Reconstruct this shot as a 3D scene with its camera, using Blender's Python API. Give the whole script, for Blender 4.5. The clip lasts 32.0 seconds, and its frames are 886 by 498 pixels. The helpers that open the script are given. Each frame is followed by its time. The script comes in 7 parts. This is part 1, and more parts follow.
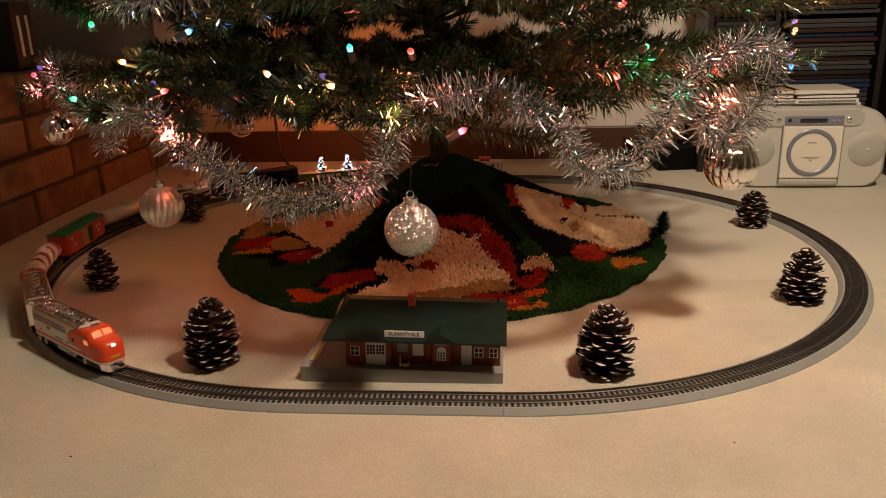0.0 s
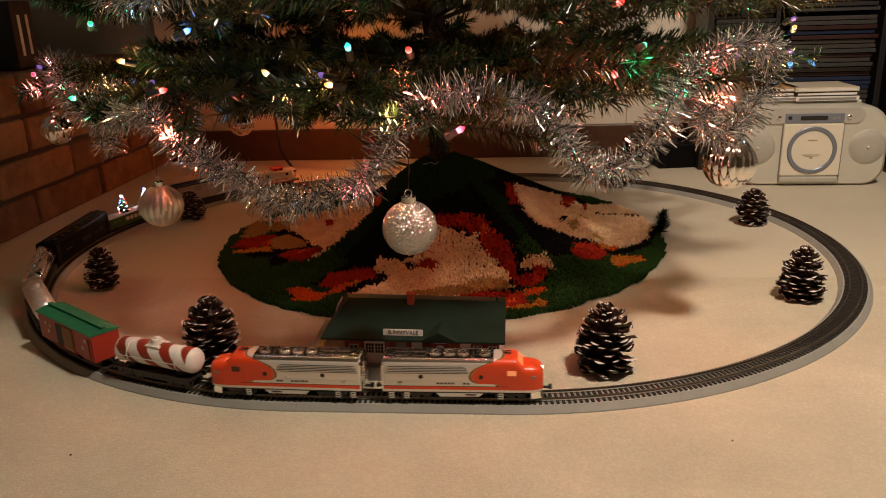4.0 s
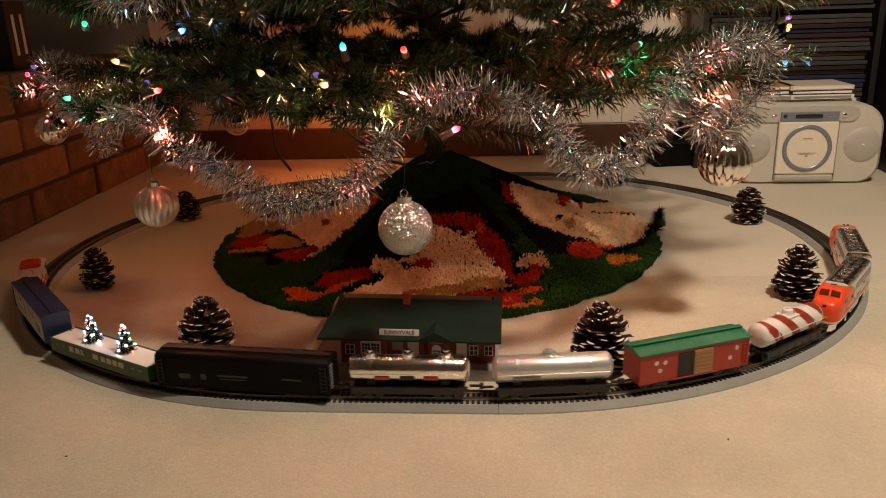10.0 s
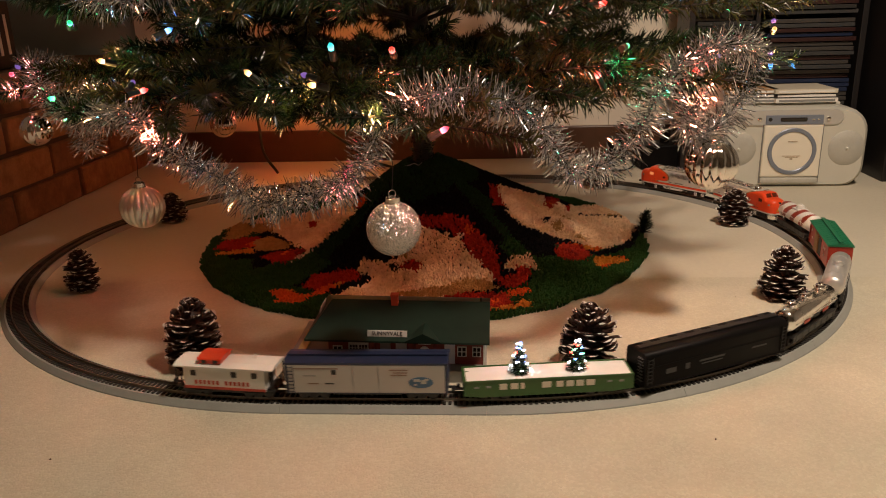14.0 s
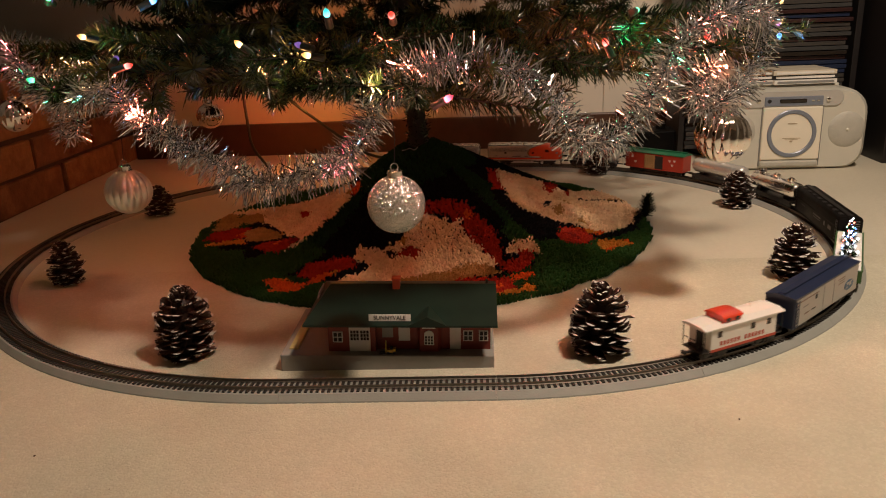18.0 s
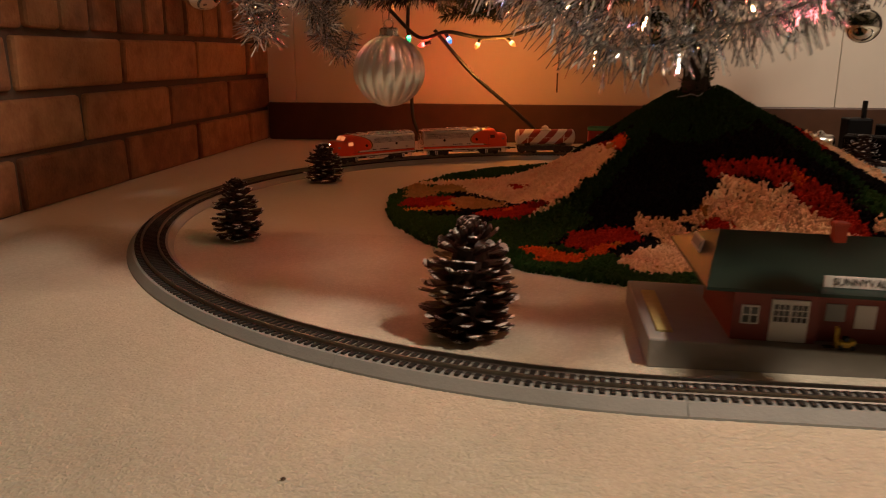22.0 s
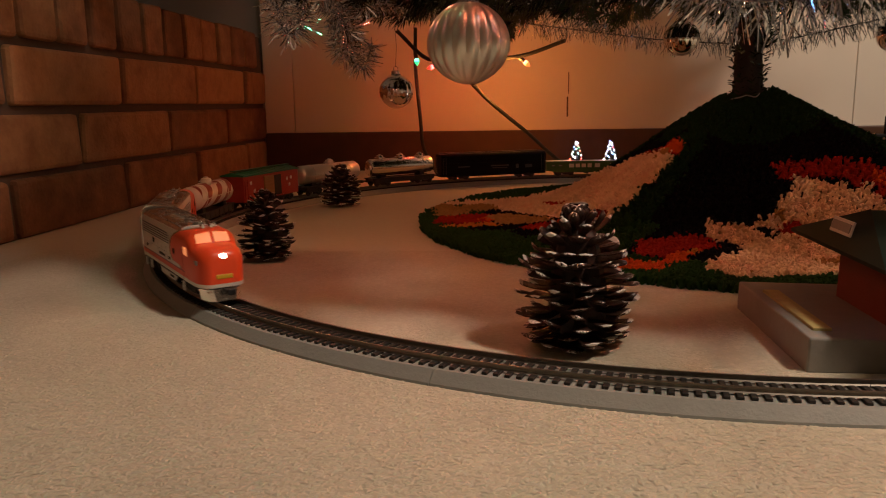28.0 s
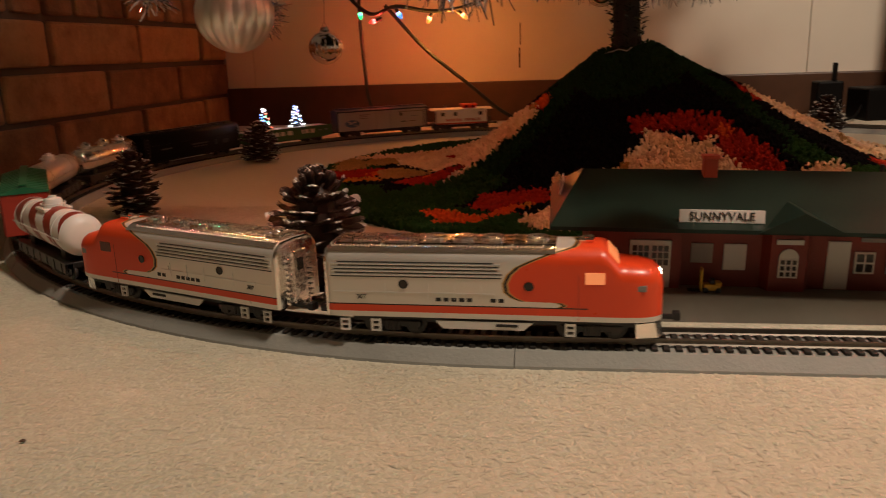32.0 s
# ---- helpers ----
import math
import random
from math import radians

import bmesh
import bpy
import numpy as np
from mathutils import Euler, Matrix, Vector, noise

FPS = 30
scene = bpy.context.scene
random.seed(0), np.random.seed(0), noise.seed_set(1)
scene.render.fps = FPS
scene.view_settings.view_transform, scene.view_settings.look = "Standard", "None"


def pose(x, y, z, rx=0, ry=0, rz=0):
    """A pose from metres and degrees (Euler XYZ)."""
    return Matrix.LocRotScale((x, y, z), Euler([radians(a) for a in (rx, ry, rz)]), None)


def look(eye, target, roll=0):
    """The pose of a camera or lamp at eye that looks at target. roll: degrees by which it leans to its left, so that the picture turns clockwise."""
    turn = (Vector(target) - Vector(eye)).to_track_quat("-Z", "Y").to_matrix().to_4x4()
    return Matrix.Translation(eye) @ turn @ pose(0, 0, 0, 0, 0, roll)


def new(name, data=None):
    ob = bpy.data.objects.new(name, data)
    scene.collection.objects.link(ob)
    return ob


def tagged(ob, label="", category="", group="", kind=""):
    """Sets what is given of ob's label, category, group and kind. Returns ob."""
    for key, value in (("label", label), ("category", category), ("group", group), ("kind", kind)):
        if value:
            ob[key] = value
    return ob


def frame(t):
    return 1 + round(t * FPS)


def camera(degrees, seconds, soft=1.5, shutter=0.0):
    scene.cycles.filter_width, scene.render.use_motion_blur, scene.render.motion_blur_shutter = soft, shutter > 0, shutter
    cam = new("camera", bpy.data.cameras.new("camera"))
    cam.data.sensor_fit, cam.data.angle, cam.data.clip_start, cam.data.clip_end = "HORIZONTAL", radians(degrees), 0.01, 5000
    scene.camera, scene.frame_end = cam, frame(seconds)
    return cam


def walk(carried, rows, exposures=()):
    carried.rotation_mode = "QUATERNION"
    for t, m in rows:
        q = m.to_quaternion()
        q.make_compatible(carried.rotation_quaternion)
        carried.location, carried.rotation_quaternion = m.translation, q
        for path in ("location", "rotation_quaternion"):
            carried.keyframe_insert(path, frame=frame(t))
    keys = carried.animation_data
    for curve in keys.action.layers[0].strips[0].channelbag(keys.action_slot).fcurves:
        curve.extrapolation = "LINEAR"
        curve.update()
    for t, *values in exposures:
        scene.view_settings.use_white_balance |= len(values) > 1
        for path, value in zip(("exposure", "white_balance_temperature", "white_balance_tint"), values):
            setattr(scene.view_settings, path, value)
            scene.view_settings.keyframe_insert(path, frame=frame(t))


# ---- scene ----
cam = camera(59.69, 32.0, soft=1.0, shutter=0.6)
# seconds, eye in metres, yaw, pitch, roll in degrees
ROWS = [
    (0.0, 0.1216, -1.3241, 0.4311, 4.68, -17.86, 1.65),
    (0.5, 0.1219, -1.3221, 0.4337, 4.68, -18.21, 1.75),
    (1.0, 0.1233, -1.3237, 0.4314, 4.69, -18.03, 1.65),
    (1.5, 0.1239, -1.3235, 0.4345, 4.72, -18.26, 1.78),
    (2.0, 0.1224, -1.3244, 0.4333, 4.65, -18.06, 1.76),
    (2.5, 0.1226, -1.3242, 0.4334, 4.78, -18.03, 1.84),
    (3.0, 0.1239, -1.3246, 0.4336, 4.86, -18.04, 1.84),
    (3.5, 0.1257, -1.3248, 0.4319, 4.84, -18.01, 1.80),
    (5.5, 0.1254, -1.3241, 0.4325, 4.67, -18.01, 1.83),
    (6.0, 0.1261, -1.3246, 0.4315, 4.78, -18.00, 1.87),
    (6.5, 0.1262, -1.3249, 0.4307, 4.62, -17.85, 1.83),
    (7.0, 0.1245, -1.3259, 0.4319, 4.53, -17.95, 1.83),
    (7.5, 0.1257, -1.3257, 0.4308, 4.62, -17.80, 1.86),
    (8.0, 0.1265, -1.3243, 0.4314, 4.71, -17.92, 2.05),
    (8.5, 0.1261, -1.3248, 0.4337, 4.70, -18.00, 2.15),
    (9.0, 0.1264, -1.3254, 0.4322, 4.66, -17.89, 2.04),
    (9.5, 0.1263, -1.3255, 0.4306, 4.62, -18.01, 1.86),
    (10.0, 0.1261, -1.3240, 0.4332, 4.48, -18.13, 1.86),
    (10.5, 0.1264, -1.3211, 0.4299, 4.43, -18.00, 1.77),
    (11.0, 0.1257, -1.3250, 0.4299, 4.21, -17.88, 1.70),
    (11.5, 0.1248, -1.3234, 0.4310, 4.09, -18.04, 1.88),
    (12.0, 0.1238, -1.3206, 0.4283, 4.04, -17.90, 2.03),
    (12.5, 0.1253, -1.3241, 0.4302, 3.61, -17.28, 1.87),
    (13.0, 0.1248, -1.3226, 0.4279, 3.90, -17.59, 1.65),
    (13.5, 0.1251, -1.3234, 0.4306, 3.67, -17.84, 1.61),
    (14.0, 0.1247, -1.3239, 0.4298, 3.56, -17.88, 1.57),
    (14.5, 0.1254, -1.3230, 0.4267, 3.74, -18.00, 1.73),
    (15.0, 0.1227, -1.3228, 0.4244, 3.43, -17.99, 1.84),
    (15.5, 0.1221, -1.3199, 0.4233, 3.42, -18.93, 2.40),
    (17.5, 0.1110, -1.3059, 0.4067, 2.84, -18.27, 1.86),
    (18.0, 0.1035, -1.2926, 0.3940, 2.37, -17.82, 2.27),
    (18.5, 0.0705, -1.2696, 0.3757, 0.71, -17.04, 2.04),
    (19.0, 0.0262, -1.2385, 0.3487, 3.10, -15.98, 3.56),
    (19.5, -0.0292, -1.2033, 0.3184, 3.44, -15.32, 0.58),
    (20.0, -0.0736, -1.1702, 0.2934, 3.07, -14.63, 0.28),
    (20.5, -0.1115, -1.1281, 0.2576, 4.90, -14.98, 0.76),
    (21.0, -0.1370, -1.0880, 0.2464, 5.45, -14.07, 0.39),
    (21.5, -0.1701, -1.0437, 0.2292, 6.59, -14.62, 0.37),
    (22.0, -0.2023, -1.0026, 0.2032, 7.37, -14.21, -0.10),
    (22.5, -0.2298, -0.9556, 0.1801, 7.51, -14.33, 0.81),
    (23.0, -0.2506, -0.9388, 0.1560, 6.97, -13.79, -1.33),
    (23.5, -0.2624, -0.9210, 0.1497, 5.72, -12.87, -1.61),
    (24.0, -0.2746, -0.9179, 0.1516, 4.78, -12.73, -2.08),
    (24.5, -0.2806, -0.9145, 0.1507, 6.13, -13.17, -0.62),
    (25.0, -0.2841, -0.9103, 0.1537, 5.13, -11.39, 0.06),
    (25.5, -0.2873, -0.9153, 0.1520, 3.31, -11.42, -0.08),
    (27.5, -0.2929, -0.9356, 0.1541, 4.19, -10.82, 0.32),
    (28.0, -0.2904, -0.9338, 0.1510, 5.27, -10.72, 0.91),
    (28.5, -0.2915, -0.9395, 0.1519, 6.25, -10.93, 1.52),
    (29.0, -0.2855, -0.9424, 0.1502, 6.21, -11.17, 1.24),
    (29.5, -0.2720, -0.9442, 0.1505, 6.79, -11.46, 1.61),
    (30.0, -0.2448, -0.9514, 0.1523, 8.10, -12.13, 1.80),
    (30.5, -0.2043, -0.9504, 0.1479, 8.94, -13.09, 2.33),
    (31.0, -0.1743, -0.9581, 0.1533, 9.08, -12.68, 1.56),
    (31.5, -0.1116, -0.9579, 0.1607, 10.06, -13.60, 1.45),
    (32.0, -0.0935, -0.9524, 0.1601, 8.06, -14.44, 1.93),
]
walk(cam, [(t, pose(x, y, z, 90 + pitch, roll, yaw)) for t, x, y, z, yaw, pitch, roll in ROWS], [(0.0, 0.0, 6500, 10), (17.5, 0.0, 6500, 10), (21.5, 0.12, 6500, 13), (27.5, 0.02, 6500, 13), (32.0, 0.06, 6500, 11)])

# ---- light ----
world = bpy.data.worlds.new("room_air")
scene.world = world
world.use_nodes = True
world.node_tree.nodes["Background"].inputs[0].default_value = (0.9, 0.55, 0.3, 1)
world.node_tree.nodes["Background"].inputs[1].default_value = 0.002


def lamp(name, kind, power, colour, m, size=0.1):
    data = bpy.data.lights.new(name, kind)
    data.energy, data.color = power, colour
    if kind == "AREA":
        data.shape, data.size = "DISK", size
    else:
        data.shadow_soft_size = size
    ob = new(name, data)
    ob.matrix_world = m
    return ob


# the room's own warm hanging lamp, where the shadows point back to
lamp("hanging_lamp", "AREA", 27.5, (1.0, 0.80, 0.625), look((0.69, -0.85, 1.62), (0.82, 0.02, 0.0)), 0.20)

# ---- materials ----


def shader(name):
    m = bpy.data.materials.new(name)
    m.use_nodes = True
    t = m.node_tree
    return m, t, t.nodes["Principled BSDF"]


def node(t, kind, **values):
    n = t.nodes.new(kind)
    for k, v in values.items():
        n.inputs[k].default_value = v
    return n


def mat(name, col, rough=0.5, metal=0.0, var=0.18, scale=60.0, bump=0.0, bscale=300.0, rand=0.0, coat=0.0, dirt=0.0, spec=0.5, sheen=0.0):
    """A paint, wood, cloth or metal: fine grain, broad stains, a little relief, and a shade of its own for each piece."""
    m, t, b = shader(name)
    tc = t.nodes.new("ShaderNodeTexCoord")
    n1 = node(t, "ShaderNodeTexNoise", Scale=scale, Detail=4.0)
    n2 = node(t, "ShaderNodeTexNoise", Scale=scale * 0.13, Detail=3.0)
    t.links.new(tc.outputs["Object"], n1.inputs["Vector"])
    t.links.new(tc.outputs["Object"], n2.inputs["Vector"])
    mix = t.nodes.new("ShaderNodeMix")
    mix.data_type = "RGBA"
    mix.inputs["A"].default_value = (*[c * (1 - var) for c in col], 1)
    mix.inputs["B"].default_value = (*[min(1, c * (1 + var)) for c in col], 1)
    add = t.nodes.new("ShaderNodeMath")
    add.operation = "ADD"
    half = t.nodes.new("ShaderNodeMath")
    half.operation = "MULTIPLY_ADD"
    half.inputs[1].default_value, half.inputs[2].default_value = 0.9, -0.45 + 0.05
    t.links.new(n1.outputs[0], add.inputs[0])
    t.links.new(n2.outputs[0], add.inputs[1])
    t.links.new(add.outputs[0], half.inputs[0])
    last = half.outputs[0]
    if rand:
        info = t.nodes.new("ShaderNodeObjectInfo")
        mr = t.nodes.new("ShaderNodeMath")
        mr.operation = "MULTIPLY_ADD"
        mr.inputs[1].default_value = rand
        t.links.new(info.outputs["Random"], mr.inputs[0])
        t.links.new(last, mr.inputs[2])
        last = mr.outputs[0]
    t.links.new(last, mix.inputs["Factor"])
    t.links.new(mix.outputs["Result"], b.inputs["Base Color"])
    b.inputs["Roughness"].default_value, b.inputs["Metallic"].default_value = rough, metal
    b.inputs["Coat Weight"].default_value, b.inputs["Specular IOR Level"].default_value = coat, spec
    b.inputs["Sheen Weight"].default_value = sheen
    if dirt:
        rr = t.nodes.new("ShaderNodeMapRange")
        rr.inputs["To Min"].default_value, rr.inputs["To Max"].default_value = max(0, rough - dirt), min(1, rough + dirt)
        t.links.new(n1.outputs[0], rr.inputs["Value"])
        t.links.new(rr.outputs[0], b.inputs["Roughness"])
    if bump:
        n3 = node(t, "ShaderNodeTexNoise", Scale=bscale, Detail=5.0)
        t.links.new(tc.outputs["Object"], n3.inputs["Vector"])
        bp = node(t, "ShaderNodeBump", Strength=min(1.0, bump), Distance=0.001)
        t.links.new(n3.outputs[0], bp.inputs["Height"])
        t.links.new(bp.outputs[0], b.inputs["Normal"])
    return m


def glow(name, col, power):
    m, t, b = shader(name)
    b.inputs["Base Color"].default_value = (*[0.4 * c for c in col], 1)
    b.inputs["Emission Color"].default_value = (*col, 1)
    b.inputs["Emission Strength"].default_value = power
    return m


def bulb_glow(name, col):
    """Coloured glass over a hot filament: near white round the socket, deep colour at the tip."""
    m, t, b = shader(name)
    tc = t.nodes.new("ShaderNodeTexCoord")
    sp = t.nodes.new("ShaderNodeSeparateXYZ")
    t.links.new(tc.outputs["Object"], sp.inputs[0])
    mr = t.nodes.new("ShaderNodeMapRange")
    mr.inputs["From Min"].default_value, mr.inputs["From Max"].default_value = 0.0025, 0.0080
    t.links.new(sp.outputs["Z"], mr.inputs["Value"])
    mix = t.nodes.new("ShaderNodeMix")
    mix.data_type = "RGBA"
    mix.inputs["A"].default_value = (*[6.5 * (0.09 + 0.91 * c) for c in col], 1)
    mix.inputs["B"].default_value = (*[1.3 * c for c in col], 1)
    t.links.new(mr.outputs[0], mix.inputs["Factor"])
    t.links.new(mix.outputs["Result"], b.inputs["Emission Color"])
    b.inputs["Emission Strength"].default_value = 1.0
    b.inputs["Base Color"].default_value = (*[0.3 * c for c in col], 1)
    return m


def carpet_mat():
    m, t, b = shader("carpet_pile")
    tc = t.nodes.new("ShaderNodeTexCoord")
    fine = node(t, "ShaderNodeTexNoise", Scale=620.0, Detail=5.0, Roughness=0.7)
    mid = node(t, "ShaderNodeTexNoise", Scale=120.0, Detail=3.0)
    broad = node(t, "ShaderNodeTexNoise", Scale=5.0, Detail=3.0)
    speck = node(t, "ShaderNodeTexVoronoi", Scale=9.0)
    for n in (fine, mid, broad, speck):
        t.links.new(tc.outputs["Object"], n.inputs["Vector"])
    ramp = t.nodes.new("ShaderNodeValToRGB")
    ramp.color_ramp.elements[0].position, ramp.color_ramp.elements[1].position = 0.3, 0.72
    ramp.color_ramp.elements[0].color, ramp.color_ramp.elements[1].color = (0.47, 0.43, 0.33, 1), (0.61, 0.57, 0.45, 1)
    sm = t.nodes.new("ShaderNodeMath")
    sm.operation = "MULTIPLY_ADD"
    sm.inputs[1].default_value = 0.25
    t.links.new(mid.outputs[0], sm.inputs[0])
    s2 = t.nodes.new("ShaderNodeMath")
    s2.operation = "MULTIPLY_ADD"
    s2.inputs[1].default_value = 0.55
    t.links.new(fine.outputs[0], s2.inputs[0])
    s3 = t.nodes.new("ShaderNodeMath")
    s3.operation = "MULTIPLY"
    s3.inputs[1].default_value = 0.25
    t.links.new(broad.outputs[0], s3.inputs[0])
    t.links.new(s3.outputs[0], sm.inputs[2])
    t.links.new(sm.outputs[0], s2.inputs[2])
    t.links.new(s2.outputs[0], ramp.inputs[0])
    crumb = t.nodes.new("ShaderNodeMath")
    crumb.operation = "LESS_THAN"
    crumb.inputs[1].default_value = 0.014
    t.links.new(speck.outputs["Distance"], crumb.inputs[0])
    mix = t.nodes.new("ShaderNodeMix")
    mix.data_type = "RGBA"
    mix.inputs["B"].default_value = (0.12, 0.09, 0.06, 1)
    t.links.new(crumb.outputs[0], mix.inputs["Factor"])
    t.links.new(ramp.outputs[0], mix.inputs["A"])
    t.links.new(mix.outputs["Result"], b.inputs["Base Color"])
    b.inputs["Roughness"].default_value, b.inputs["Specular IOR Level"].default_value = 0.95, 0.15
    b.inputs["Sheen Weight"].default_value = 0.25
    s4 = t.nodes.new("ShaderNodeMath")
    s4.operation = "ADD"
    t.links.new(fine.outputs[0], s4.inputs[0])
    t.links.new(mid.outputs[0], s4.inputs[1])
    bp = node(t, "ShaderNodeBump", Strength=0.25, Distance=0.0008)
    t.links.new(s4.outputs[0], bp.inputs["Height"])
    t.links.new(bp.outputs[0], b.inputs["Normal"])
    return m


def glitter_mat(name, col, scale):
    """Tiny mirror flakes, each tilted its own way, in a pale lacquer."""
    m, t, b = shader(name)
    tc = t.nodes.new("ShaderNodeTexCoord")
    geo = t.nodes.new("ShaderNodeNewGeometry")
    v = node(t, "ShaderNodeTexVoronoi", Scale=scale)
    t.links.new(tc.outputs["Object"], v.inputs["Vector"])
    tilt = t.nodes.new("ShaderNodeVectorMath")
    tilt.operation = "MULTIPLY_ADD"
    tilt.inputs[1].default_value, tilt.inputs[2].default_value = (1.5, 1.5, 1.5), (-0.75, -0.75, -0.75)
    t.links.new(v.outputs["Color"], tilt.inputs[0])
    add = t.nodes.new("ShaderNodeVectorMath")
    t.links.new(tilt.outputs[0], add.inputs[0])
    t.links.new(geo.outputs["Normal"], add.inputs[1])
    nm = t.nodes.new("ShaderNodeVectorMath")
    nm.operation = "NORMALIZE"
    t.links.new(add.outputs[0], nm.inputs[0])
    t.links.new(nm.outputs[0], b.inputs["Normal"])
    b.inputs["Base Color"].default_value = (*col, 1)
    b.inputs["Roughness"].default_value, b.inputs["Metallic"].default_value = 0.2, 0.85
    return m


def tuft_mat():
    """Twisted carpet yarn ends, each a little paler or browner than the next."""
    m, t, b = shader("carpet_tuft")
    geo = t.nodes.new("ShaderNodeNewGeometry")
    ramp = t.nodes.new("ShaderNodeValToRGB")
    e = ramp.color_ramp.elements
    e[0].position, e[0].color = 0.0, (0.55, 0.510, 0.390, 1)
    e[1].position, e[1].color = 1.0, (0.62, 0.58, 0.455, 1)
    e.new(0.5).color = (0.575, 0.53, 0.40, 1)
    t.links.new(geo.outputs["Random Per Island"], ramp.inputs[0])
    tc = t.nodes.new("ShaderNodeTexCoord")
    soil = node(t, "ShaderNodeTexNoise", Scale=7.0, Detail=4.0, Roughness=0.6)
    t.links.new(tc.outputs["Object"], soil.inputs["Vector"])
    rng = t.nodes.new("ShaderNodeMapRange")
    rng.inputs["From Min"].default_value, rng.inputs["From Max"].default_value = 0.3, 0.7
    rng.inputs["To Min"].default_value, rng.inputs["To Max"].default_value = 0.84, 1.06
    t.links.new(soil.outputs[0], rng.inputs["Value"])
    mul = t.nodes.new("ShaderNodeVectorMath")
    mul.operation = "SCALE"
    t.links.new(ramp.outputs[0], mul.inputs[0])
    t.links.new(rng.outputs[0], mul.inputs["Scale"])
    t.links.new(mul.outputs[0], b.inputs["Base Color"])
    b.inputs["Roughness"].default_value, b.inputs["Specular IOR Level"].default_value = 0.7, 0.4
    return m


def brick_mat():
    m, t, b = shader("fired_brick")
    tc = t.nodes.new("ShaderNodeTexCoord")
    info = t.nodes.new("ShaderNodeObjectInfo")
    n1 = node(t, "ShaderNodeTexNoise", Scale=26.0, Detail=6.0, Roughness=0.65)
    pits = node(t, "ShaderNodeTexNoise", Scale=190.0, Detail=3.0)
    shift = t.nodes.new("ShaderNodeVectorMath")
    shift.operation = "ADD"
    t.links.new(tc.outputs["Object"], shift.inputs[0])
    t.links.new(info.outputs["Random"], shift.inputs[1])
    t.links.new(shift.outputs[0], n1.inputs["Vector"])
    t.links.new(shift.outputs[0], pits.inputs["Vector"])
    mm = t.nodes.new("ShaderNodeMath")
    mm.operation = "MULTIPLY_ADD"
    mm.inputs[1].default_value = 0.45
    t.links.new(info.outputs["Random"], mm.inputs[0])
    t.links.new(n1.outputs[0], mm.inputs[2])
    ramp = t.nodes.new("ShaderNodeValToRGB")
    e = ramp.color_ramp.elements
    e[0].position, e[0].color = 0.3, (0.10, 0.047, 0.022, 1)
    e[1].position, e[1].color = 1.0, (0.38, 0.205, 0.090, 1)
    mid = ramp.color_ramp.elements.new(0.65)
    mid.color = (0.22, 0.105, 0.047, 1)
    t.links.new(mm.outputs[0], ramp.inputs[0])
    t.links.new(ramp.outputs[0], b.inputs["Base Color"])
    b.inputs["Roughness"].default_value = 0.85
    bp = node(t, "ShaderNodeBump", Strength=0.7, Distance=0.002)
    t.links.new(pits.outputs[0], bp.inputs["Height"])
    t.links.new(bp.outputs[0], b.inputs["Normal"])
    return m


def panel_mat():
    """White-painted boards, yellowed and scuffed."""
    return mat("aged_white_paint", (0.74, 0.67, 0.56), 0.5, var=0.07, scale=9.0, bump=0.15, bscale=80.0, dirt=0.1)


